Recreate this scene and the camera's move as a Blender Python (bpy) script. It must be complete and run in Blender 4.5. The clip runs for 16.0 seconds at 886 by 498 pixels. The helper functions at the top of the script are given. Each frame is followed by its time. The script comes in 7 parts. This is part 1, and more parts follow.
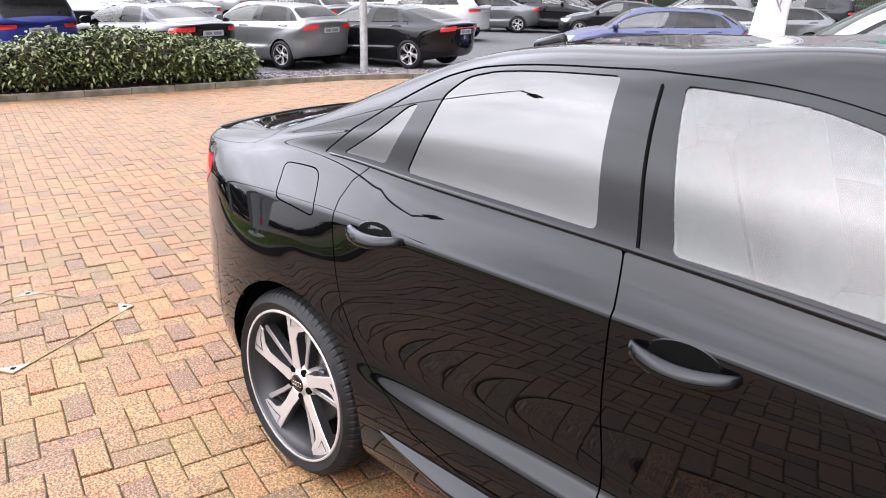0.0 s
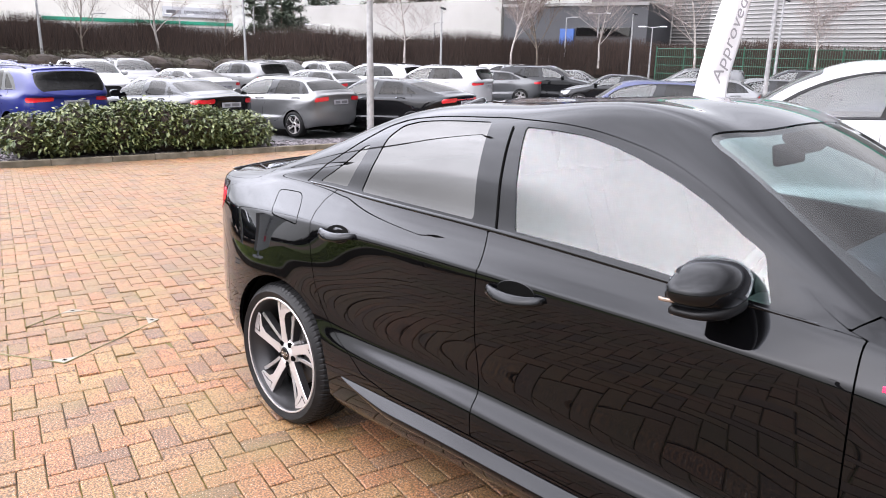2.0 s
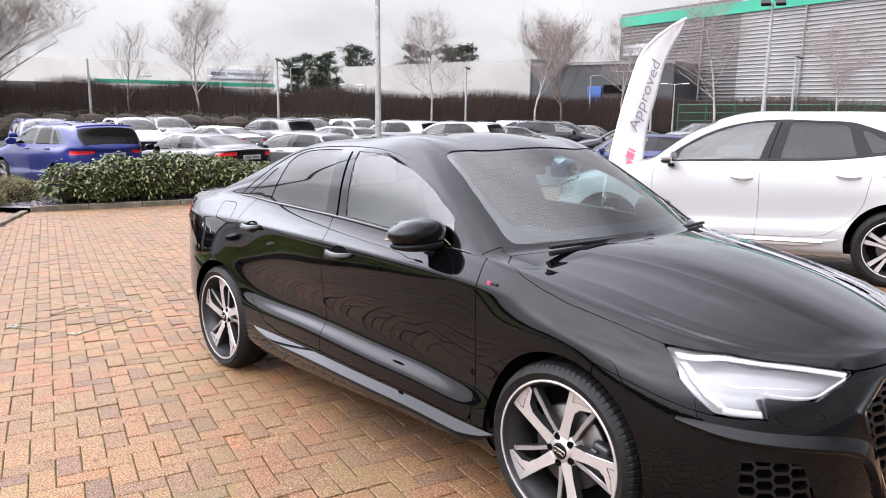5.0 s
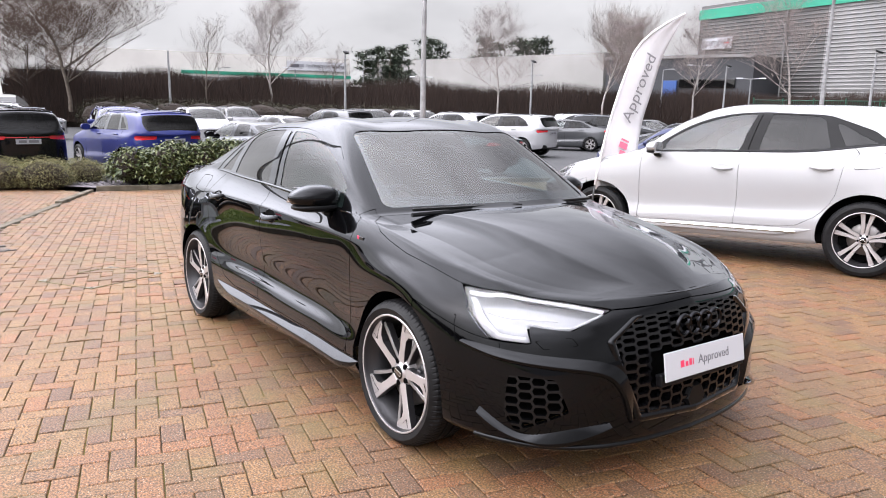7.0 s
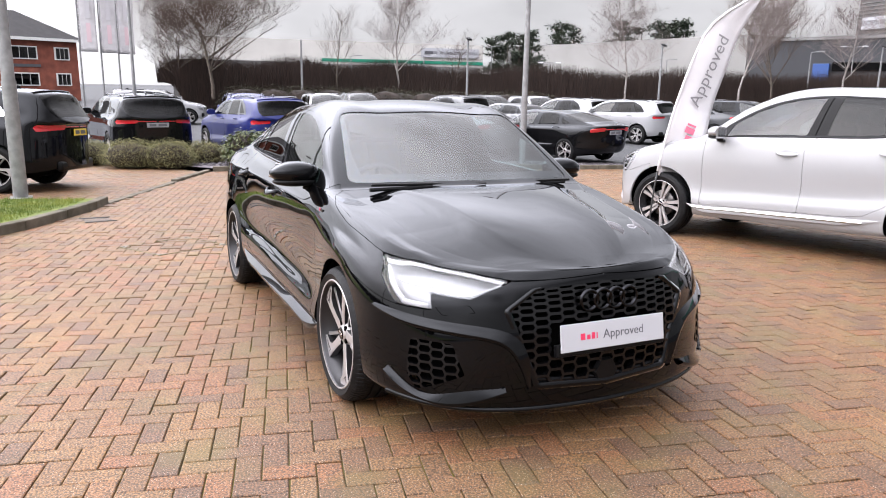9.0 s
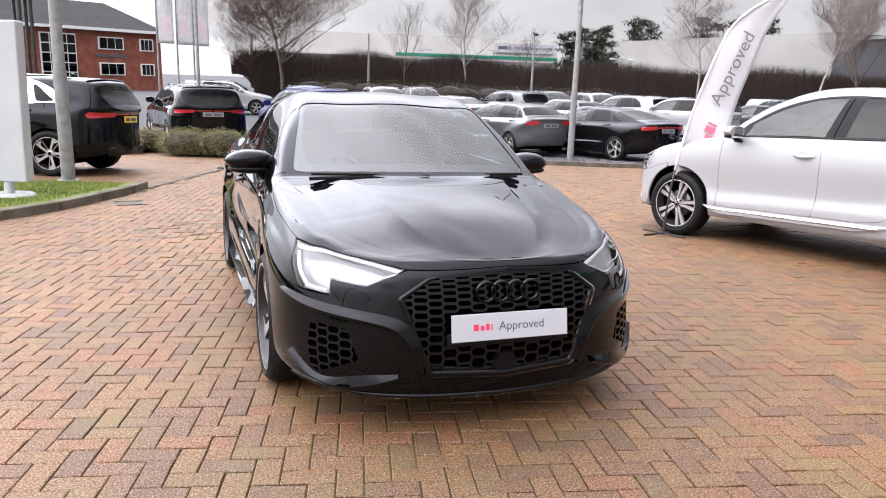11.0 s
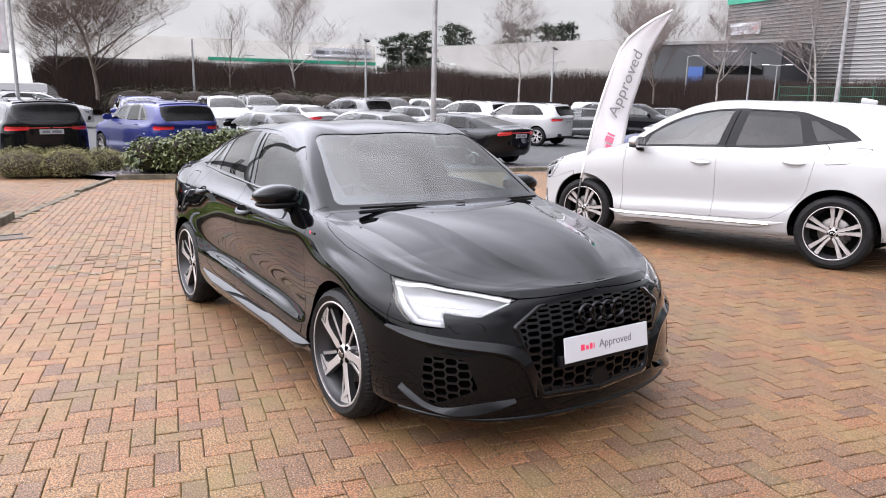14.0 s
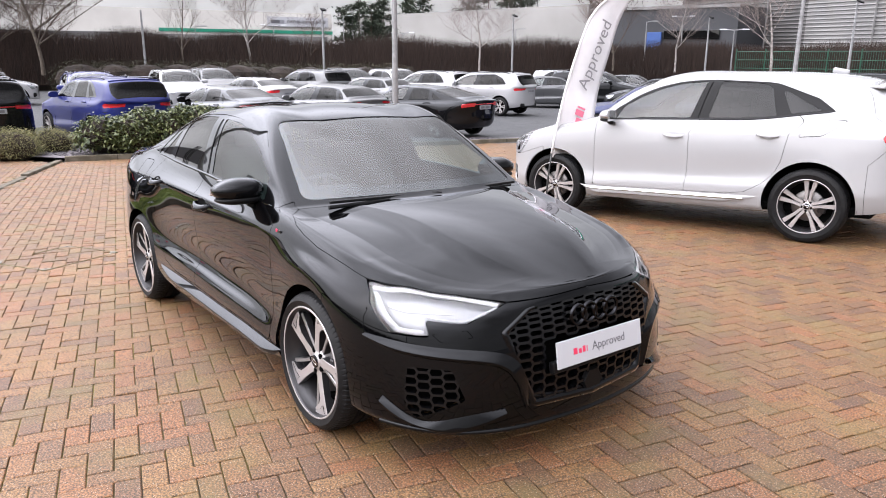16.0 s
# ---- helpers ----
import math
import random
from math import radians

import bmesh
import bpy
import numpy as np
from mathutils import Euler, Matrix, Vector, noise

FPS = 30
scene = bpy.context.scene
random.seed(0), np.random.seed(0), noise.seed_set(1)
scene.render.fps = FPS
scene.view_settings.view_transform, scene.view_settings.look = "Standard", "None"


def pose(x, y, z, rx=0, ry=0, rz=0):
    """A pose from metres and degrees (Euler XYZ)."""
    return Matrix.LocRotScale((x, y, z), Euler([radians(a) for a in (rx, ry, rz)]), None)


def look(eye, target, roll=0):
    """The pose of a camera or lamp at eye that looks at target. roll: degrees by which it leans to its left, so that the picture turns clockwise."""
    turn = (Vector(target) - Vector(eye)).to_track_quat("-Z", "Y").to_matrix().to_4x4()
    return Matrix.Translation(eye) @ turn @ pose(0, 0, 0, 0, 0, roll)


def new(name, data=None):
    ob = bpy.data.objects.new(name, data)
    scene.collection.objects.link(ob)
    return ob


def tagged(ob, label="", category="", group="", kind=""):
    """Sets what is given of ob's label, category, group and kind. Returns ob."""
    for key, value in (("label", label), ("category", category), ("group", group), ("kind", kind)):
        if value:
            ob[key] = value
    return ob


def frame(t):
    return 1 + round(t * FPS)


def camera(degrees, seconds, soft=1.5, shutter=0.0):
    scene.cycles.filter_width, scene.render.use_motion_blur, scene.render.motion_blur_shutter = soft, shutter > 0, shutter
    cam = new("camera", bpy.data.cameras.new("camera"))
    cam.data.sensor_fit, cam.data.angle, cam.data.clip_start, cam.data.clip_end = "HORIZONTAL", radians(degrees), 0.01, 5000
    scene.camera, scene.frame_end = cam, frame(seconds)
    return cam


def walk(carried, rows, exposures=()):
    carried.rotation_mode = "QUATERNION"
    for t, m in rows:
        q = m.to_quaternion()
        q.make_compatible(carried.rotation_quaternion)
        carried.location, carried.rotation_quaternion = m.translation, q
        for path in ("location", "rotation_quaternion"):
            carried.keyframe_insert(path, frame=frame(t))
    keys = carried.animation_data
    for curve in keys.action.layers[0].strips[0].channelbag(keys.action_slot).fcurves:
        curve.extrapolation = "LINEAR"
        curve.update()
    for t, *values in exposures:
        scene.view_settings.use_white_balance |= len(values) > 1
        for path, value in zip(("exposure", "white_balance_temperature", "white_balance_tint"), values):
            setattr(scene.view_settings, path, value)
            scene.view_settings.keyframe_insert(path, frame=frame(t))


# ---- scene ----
import collections
cam = camera(62.6, 16.0, soft=1.0)
PATH = [
    (0, (0.503, -2.05, 1.488), (-0.822, -0.69, 0.859), 0.4),
    (0.5, (0.669, -2.157, 1.493), (-0.666, -0.793, 0.895), 0.4),
    (1, (0.847, -2.268, 1.504), (-0.506, -0.903, 0.951), 0.3),
    (1.5, (1.09, -2.39, 1.493), (-0.276, -1.018, 0.991), 0.2),
    (2, (1.303, -2.484, 1.481), (-0.082, -1.112, 1.033), 0.2),
    (2.5, (1.553, -2.585, 1.467), (0.153, -1.214, 1.068), 0.1),
    (3, (1.786, -2.636, 1.461), (0.368, -1.273, 1.1), 0.0),
    (3.5, (2.072, -2.674, 1.453), (0.638, -1.32, 1.122), -0.1),
    (4, (2.314, -2.725, 1.436), (0.864, -1.383, 1.124), -0.2),
    (4.5, (2.582, -2.771, 1.423), (1.119, -1.44, 1.122), -0.3),
    (5, (2.847, -2.778, 1.402), (1.375, -1.458, 1.102), -0.1),
    (5.2, (2.976, -2.787, 1.4), (1.501, -1.471, 1.102), -0.1),
    (7.3, (3.965, -2.411, 1.341), (2.341, -1.291, 1.009), 0.5),
    (7.5, (4.024, -2.356, 1.338), (2.381, -1.268, 0.997), 0.3),
    (8, (4.203, -2.213, 1.338), (2.517, -1.195, 0.989), 0.5),
    (10.3, (4.769, -1.398, 1.325), (2.928, -0.709, 0.953), 1.6),
    (10.5, (4.803, -1.332, 1.328), (2.959, -0.652, 0.955), 1.8),
    (11, (4.827, -1.27, 1.335), (2.986, -0.586, 0.959), 1.9),
    (11.5, (4.795, -1.405, 1.338), (2.97, -0.677, 0.966), 2.3),
    (12, (4.737, -1.593, 1.353), (2.939, -0.794, 0.99), 2.3),
    (12.5, (4.617, -1.763, 1.339), (2.86, -0.875, 0.989), 2.2),
    (13, (4.521, -1.962, 1.341), (2.807, -0.99, 0.999), 1.9),
    (13.5, (4.441, -2.24, 1.403), (2.774, -1.189, 1.06), 1.4),
    (14, (4.405, -2.362, 1.453), (2.776, -1.257, 1.097), 0.7),
    (14.5, (4.376, -2.386, 1.555), (2.779, -1.243, 1.175), 0.1),
    (15, (4.332, -2.371, 1.635), (2.753, -1.212, 1.23), -0.2),
    (15.5, (4.257, -2.317, 1.622), (2.692, -1.148, 1.196), -0.3),
    (16, (4.144, -2.267, 1.529), (2.587, -1.09, 1.093), -0.2),
]
exposure_rows = ((0, -.78), (3, -.88), (6, -1.10), (8, -1.20), (16, -1.24))
walk(cam, [(t, look(eye, target, roll)) for t, eye, target, roll in PATH], exposure_rows)

# ---- light: a bright overcast sky ----
world = bpy.data.worlds.new("overcast_sky")
scene.world = world
world.use_nodes = True
wn, wl = world.node_tree.nodes, world.node_tree.links
wn.clear()
w_out, w_bg = wn.new("ShaderNodeOutputWorld"), wn.new("ShaderNodeBackground")
w_sky, w_co, w_sep = wn.new("ShaderNodeTexSky"), wn.new("ShaderNodeTexCoord"), wn.new("ShaderNodeSeparateXYZ")
w_sky.sky_type, w_sky.sun_disc = "NISHITA", False
w_sky.sun_elevation, w_sky.sun_rotation = radians(34), radians(195)
w_sky.air_density, w_sky.dust_density = 1.0, 4.0
w_ramp, w_cloud, w_mix, w_soft = wn.new("ShaderNodeValToRGB"), wn.new("ShaderNodeTexNoise"), wn.new("ShaderNodeMix"), wn.new("ShaderNodeMapRange")
w_scale, w_add = wn.new("ShaderNodeVectorMath"), wn.new("ShaderNodeVectorMath")
w_map = wn.new("ShaderNodeMapping")
w_map.inputs["Scale"].default_value = (1.0, 1.0, 2.6)
w_cloud.inputs["Scale"].default_value, w_cloud.inputs["Detail"].default_value, w_cloud.inputs["Roughness"].default_value = 2.2, 6, .55
w_ramp.color_ramp.elements[0].position, w_ramp.color_ramp.elements[0].color = 0.0, (2.02, 2.0, 2.09, 1)
w_ramp.color_ramp.elements[1].position, w_ramp.color_ramp.elements[1].color = 1.0, (3.3, 3.27, 3.55, 1)
mid = w_ramp.color_ramp.elements.new(.22)
mid.color = (2.25, 2.23, 2.34, 1)
low_cloud = w_ramp.color_ramp.elements.new(.36)
low_cloud.color = (3.0, 2.97, 3.22, 1)
high = w_ramp.color_ramp.elements.new(.55)
high.color = (4.05, 4.0, 4.36, 1)
w_soft.inputs[1].default_value, w_soft.inputs[2].default_value, w_soft.inputs[3].default_value, w_soft.inputs[4].default_value = .3, .72, .72, 1.22
w_mix.data_type, w_mix.inputs[0].default_value = "RGBA", .9
w_scale.operation, w_scale.inputs[3].default_value = "SCALE", .10
w_add.operation = "MULTIPLY"
wl.new(w_co.outputs["Generated"], w_sep.inputs[0])
wl.new(w_co.outputs["Generated"], w_map.inputs[0])
wl.new(w_map.outputs[0], w_cloud.inputs["Vector"])
wl.new(w_sep.outputs[2], w_ramp.inputs[0])
wl.new(w_cloud.outputs[0], w_soft.inputs[0])
wl.new(w_ramp.outputs[0], w_add.inputs[0])
wl.new(w_soft.outputs[0], w_add.inputs[1])
wl.new(w_sky.outputs[0], w_scale.inputs[0])
wl.new(w_scale.outputs[0], w_mix.inputs[6])
wl.new(w_add.outputs[0], w_mix.inputs[7])
# the cloud is thinner and brighter round the hidden sun
BRIGHT = Vector((-.22, -.80, .56)).normalized()
w_dot, w_glow, w_lift, w_blend, w_tone = wn.new("ShaderNodeVectorMath"), wn.new("ShaderNodeMapRange"), wn.new("ShaderNodeMapRange"), wn.new("ShaderNodeMix"), wn.new("ShaderNodeVectorMath")
w_dot.operation, w_dot.inputs[1].default_value = "DOT_PRODUCT", BRIGHT
for r, values in ((w_glow, (-.25, 1.0, .45, 5.8)), (w_lift, (.28, .54, 0.0, 1.0))):
    for k, value in enumerate(values):
        r.inputs[k + 1].default_value = value
w_blend.data_type = "FLOAT"
w_half, w_least = wn.new("ShaderNodeMath"), wn.new("ShaderNodeMath")
w_half.operation, w_half.inputs[1].default_value = "MULTIPLY", .55
w_least.operation, w_least.inputs[1].default_value = "MAXIMUM", 1.0
w_tone.operation = "SCALE"
wl.new(w_co.outputs["Generated"], w_dot.inputs[0])
wl.new(w_dot.outputs["Value"], w_glow.inputs[0])
wl.new(w_sep.outputs[2], w_lift.inputs[0])
wl.new(w_lift.outputs[0], w_blend.inputs[0])
wl.new(w_glow.outputs[0], w_blend.inputs[3])
wl.new(w_glow.outputs[0], w_half.inputs[0])
wl.new(w_half.outputs[0], w_least.inputs[0])
wl.new(w_least.outputs[0], w_blend.inputs[2])
wl.new(w_mix.outputs[2], w_tone.inputs[0])
wl.new(w_blend.outputs[0], w_tone.inputs[3])
wl.new(w_tone.outputs[0], w_bg.inputs[0])
wl.new(w_bg.outputs[0], w_out.inputs[0])
w_bg.inputs[1].default_value = 1.0

sun = new("sun", bpy.data.lights.new("sun", "SUN"))
sun.data.energy, sun.data.angle, sun.data.color = .5, radians(95), (1, .96, .9)
sun.matrix_world = look((-3.3, -12, 8.4), (0, 0, 0))


# ---- materials ----
def material(name, base, rough=.5, metal=0.0, coat=0.0, spec=.5):
    m = bpy.data.materials.new(name)
    m.use_nodes = True
    b = m.node_tree.nodes["Principled BSDF"]
    b.inputs["Base Color"].default_value = (*base, 1)
    b.inputs["Roughness"].default_value, b.inputs["Metallic"].default_value = rough, metal
    b.inputs["Coat Weight"].default_value, b.inputs["Specular IOR Level"].default_value = coat, spec
    b.inputs["Coat Roughness"].default_value = .02
    return m


def node(m, kind, **settings):
    n = m.node_tree.nodes.new(kind)
    for k, v in settings.items():
        n.inputs[k].default_value = v
    return n


def join(m, a, b):
    m.node_tree.links.new(a, b)


def shader(m):
    return m.node_tree.nodes["Principled BSDF"]


def mottle(m, low, high, scale, detail=4, lo=.35, hi=.65, coord="Object"):
    """Colour that drifts between low and high over a noise of that scale. Returns the colour's output."""
    co, nz, rp = node(m, "ShaderNodeTexCoord"), node(m, "ShaderNodeTexNoise", Scale=scale, Detail=detail), node(m, "ShaderNodeValToRGB")
    rp.color_ramp.elements[0].position, rp.color_ramp.elements[0].color = lo, (*low, 1)
    rp.color_ramp.elements[1].position, rp.color_ramp.elements[1].color = hi, (*high, 1)
    join(m, co.outputs[coord], nz.inputs["Vector"])
    join(m, nz.outputs[0], rp.inputs[0])
    return rp.outputs[0]


def relief(m, scale, strength, distance=.01, coord="Object"):
    co, nz, bp = node(m, "ShaderNodeTexCoord"), node(m, "ShaderNodeTexNoise", Scale=scale, Detail=5), node(m, "ShaderNodeBump", Strength=strength, Distance=distance)
    join(m, co.outputs[coord], nz.inputs["Vector"])
    join(m, nz.outputs[0], bp.inputs["Height"])
    join(m, bp.outputs[0], shader(m).inputs["Normal"])


def rough_surface(name, low, high, scale, rough=.85, bump=.3, fine=None, distance=.01):
    m = material(name, low, rough)
    join(m, mottle(m, low, high, scale), shader(m).inputs["Base Color"])
    relief(m, fine or scale * 6, bump, distance)
    return m


def glass(name, tint, base=.05):
    """A pane: a tint that lets the view through, and a mirror share that grows towards grazing angles."""
    m = bpy.data.materials.new(name)
    m.use_nodes = True
    t = m.node_tree
    t.nodes.clear()
    out, mix, lw, gl, tr = (t.nodes.new("ShaderNode" + k) for k in ("OutputMaterial", "MixShader", "LayerWeight", "BsdfGlossy", "BsdfTransparent"))
    power, scale = t.nodes.new("ShaderNodeMath"), t.nodes.new("ShaderNodeMath")
    lw.inputs[0].default_value = .5
    power.operation, power.inputs[1].default_value = "POWER", 5
    scale.operation, scale.inputs[1].default_value, scale.inputs[2].default_value = "MULTIPLY_ADD", 1 - base, base
    gl.inputs["Roughness"].default_value = 0.0
    tr.inputs[0].default_value = (*tint, 1)
    t.links.new(lw.outputs["Facing"], power.inputs[0])
    t.links.new(power.outputs[0], scale.inputs[0])
    t.links.new(scale.outputs[0], mix.inputs[0])
    t.links.new(tr.outputs[0], mix.inputs[1])
    t.links.new(gl.outputs[0], mix.inputs[2])
    t.links.new(mix.outputs[0], out.inputs[0])
    return m


def paint(name, base, flake=0.0):
    """Car paint: a coloured base under a clear coat."""
    m = material(name, base, .45, flake, 1.0, .0 if max(base) < .01 else .3)
    shader(m).inputs["Coat IOR"].default_value, shader(m).inputs["Coat Roughness"].default_value = 1.46, .004
    return m


def lacquer(name, base, rough=.003, face=.019, power=4.5):
    """Deep black lacquer: a dark base under a gloss that grows towards grazing angles."""
    m = material(name, base, .5, 0, 0, 0)
    t = m.node_tree
    mix, lw, gl, grow, scale = (t.nodes.new("ShaderNode" + k) for k in ("MixShader", "LayerWeight", "BsdfGlossy", "Math", "Math"))
    lw.inputs[0].default_value, gl.inputs["Roughness"].default_value = .5, rough
    gl.inputs["Color"].default_value = (.94, .96, 1, 1)
    grow.operation, grow.inputs[1].default_value = "POWER", power
    scale.operation, scale.inputs[1].default_value, scale.inputs[2].default_value = "MULTIPLY_ADD", 1.28, face
    scale.use_clamp = True
    join(m, lw.outputs["Facing"], grow.inputs[0])
    join(m, grow.outputs[0], scale.inputs[0])
    join(m, scale.outputs[0], mix.inputs[0])
    join(m, shader(m).outputs[0], mix.inputs[1])
    join(m, gl.outputs[0], mix.inputs[2])
    join(m, mix.outputs[0], t.nodes["Material Output"].inputs[0])
    return m


BLACK_PAINT = lacquer("black_car_paint", (.0012, .0012, .0014))
WHITE_PAINT = paint("white_car_paint", (.285, .285, .292))
GLOSS_BLACK = lacquer("gloss_black_trim", (.002, .002, .0022), .03)
SATIN_BLACK = material("satin_black_plastic", (.003, .003, .0034), .40, spec=.16)
GRILLE_BLACK = material("black_grille_plastic", (.003, .003, .0034), .22, spec=.3)
# near-black: dark plastic parts, and the shade in gaps and recesses put in as colour
DARK = material("dark_parts_and_recess_shade", (.0015, .0015, .0015), .9, spec=.05)
RUBBER = rough_surface("tyre_rubber", (.0035, .0035, .004), (.008, .008, .0085), 30, .55, .2, 200, .002)
shader(RUBBER).inputs["Specular IOR Level"].default_value = .18
ALLOY = material("machined_alloy", (.43, .41, .41), .34, .6)
ALLOY_GREY = material("grey_painted_alloy", (.036, .035, .037), .34, .6)
DISC = material("brake_disc_steel", (.16, .15, .145), .42, .9)
CHROME = material("chrome", (.62, .62, .63), .10, 1.0)
WINDSCREEN = glass("windscreen_glass", (.52, .61, .66), .120)
SIDE_GLASS = glass("side_window_glass", (.60, .74, .69), .085)
PRIVACY = glass("privacy_glass", (.03, .03, .035), .092)
LAMP_GLASS = glass("lamp_cover_glass", (.95, .95, .96), .05)
LAMP_INNER = material("headlamp_reflector", (.30, .305, .32), .2, .8)
LAMP_DARK = material("headlamp_housing", (.20, .203, .212), .28, .4)
DRL = material("light_guide_white", (.30, .30, .315), .25)
shader(DRL).inputs["Emission Color"].default_value = (1, 1, 1, 1)
shader(DRL).inputs["Emission Strength"].default_value = .25
RED_LAMP = material("red_tail_lamp", (.42, .012, .02), .12, 0, .7)
AMBER = material("smoked_indicator", (.20, .15, .12), .15, .2)
PLATE = material("white_plate", (.40, .405, .43), .3)
RED_INK = material("crimson_lettering", (.62, .03, .09), .4)
GREY_INK = material("grey_lettering", (.08, .08, .09), .4)
LEATHER = rough_surface("dark_cabin_plastic", (.026, .029, .032), (.036, .039, .042), 5, .6, .04, 60, .001)
CLOTH = rough_surface("grey_seat_cloth", (.05, .05, .052), (.085, .085, .09), 20, .8, .3, 300, .003)


# ---- mesh helpers ----
def mesh_object(name, verts, faces, mats, parent=None, smooth=True, index=None):
    me = bpy.data.meshes.new(name)
    me.from_pydata([tuple(v) for v in verts], [], [tuple(f) for f in faces])
    for m in mats if isinstance(mats, (list, tuple)) else (mats,):
        me.materials.append(m)
    if index is not None:
        me.polygons.foreach_set("material_index", index)
    if smooth:
        me.polygons.foreach_set("use_smooth", [True] * len(me.polygons))
    me.update()
    ob = new(name, me)
    ob.parent = parent
    return ob


def part(name, bm, mat, parent=None, label="", smooth=False):
    """Links a bmesh as one mesh object under a thing or a part."""
    me = bpy.data.meshes.new(name)
    bmesh.ops.recalc_face_normals(bm, faces=bm.faces)
    bm.to_mesh(me)
    bm.free()
    for m in mat if isinstance(mat, (list, tuple)) else (mat,):
        me.materials.append(m)
    if smooth:
        me.polygons.foreach_set("use_smooth", [True] * len(me.polygons))
    ob = new(name, me)
    ob.parent = parent
    if label:
        ob["label"] = label
    return ob


def box(bm, size, centre=(0, 0, 0), turn=(0, 0, 0), bevel=0.0, seg=2):
    """A bevelled block."""
    r = bmesh.ops.create_cube(bm, size=1)
    vs = r["verts"]
    bmesh.ops.scale(bm, vec=size, verts=vs)
    if bevel:
        es = list({e for v in vs for e in v.link_edges})
        out = bmesh.ops.bevel(bm, geom=es, offset=bevel, segments=seg, affect="EDGES", profile=.5)
        vs = list({v for f in out["faces"] for v in f.verts} | {v for v in vs if v.is_valid})
        seen, stack = set(vs), list(vs)
        while stack:
            for e in stack.pop().link_edges:
                for v in e.verts:
                    if v not in seen:
                        seen.add(v)
                        stack.append(v)
        vs = list(seen)
    bmesh.ops.transform(bm, matrix=pose(*centre, *turn), verts=vs)
    return vs


def rod(bm, a, b, r0, r1=None, seg=10, caps=True):
    """A tapered round bar from a to b."""
    a, b = Vector(a), Vector(b)
    d = b - a
    m = Matrix.Translation((a + b) / 2) @ d.to_track_quat("Z", "Y").to_matrix().to_4x4()
    bmesh.ops.create_cone(bm, cap_ends=caps, segments=seg, radius1=r0, radius2=r0 if r1 is None else r1, depth=d.length, matrix=m)


def sweep(path, section, closed=False):
    """Vertices and faces of a section (pairs) swept along a path of points."""
    p = [Vector(q) for q in path]
    n, k, verts, faces = len(p), len(section), [], []
    for i, q in enumerate(p):
        d = (p[(i + 1) % n] - p[i - 1]) if closed else (p[min(i + 1, n - 1)] - p[max(i - 1, 0)])
        d.normalize()
        s = d.cross(Vector((0, 0, 1)))
        s = s.normalized() if s.length > 1e-4 else Vector((1, 0, 0))
        up = s.cross(d)
        verts += [q + s * a + up * b for a, b in section]
    for i in range(n if closed else n - 1):
        for j in range(k):
            faces.append((i * k + j, i * k + (j + 1) % k, (i + 1) % n * k + (j + 1) % k, (i + 1) % n * k + j))
    if not closed:
        faces += [tuple(range(k))[::-1], tuple(range((n - 1) * k, n * k))]
    return verts, faces


def ring(r, n=8):
    return [(r * math.cos(2 * math.pi * i / n), r * math.sin(2 * math.pi * i / n)) for i in range(n)]


def lathe(profile, seg, share=1.0):
    """Vertices and faces of a profile of (radius, along) turned about the y axis, all round or over the top share of the turn."""
    n, verts, faces = len(profile), [], []
    whole = share >= 1
    for i in range(seg if whole else seg + 1):
        a = 2 * math.pi * (i / seg * share + (0 if whole else (.5 - share) / 2))
        verts += [(r * math.cos(a), t, r * math.sin(a)) for r, t in profile]
    for i in range(seg):
        for j in range(n - 1):
            k = (i + 1) % seg if whole else i + 1
            faces.append((i * n + j, i * n + j + 1, k * n + j + 1, k * n + j))
    return verts, faces


def words(text, size, mat, m, parent=None, name="lettering", depth=.0015, align="CENTER"):
    """Letters as a mesh, standing on the plane of m."""
    cu = bpy.data.curves.new(name, "FONT")
    cu.body, cu.size, cu.extrude, cu.align_x, cu.align_y = text, size, depth, align, "CENTER"
    cu.resolution_u = 3
    tmp = bpy.data.objects.new(name, cu)
    scene.collection.objects.link(tmp)
    me = bpy.data.meshes.new_from_object(tmp.evaluated_get(bpy.context.evaluated_depsgraph_get()))
    bpy.data.objects.remove(tmp)
    me.materials.clear()
    me.materials.append(mat)
    ob = new(name, me)
    ob.parent = parent
    ob.matrix_basis = m
    return ob

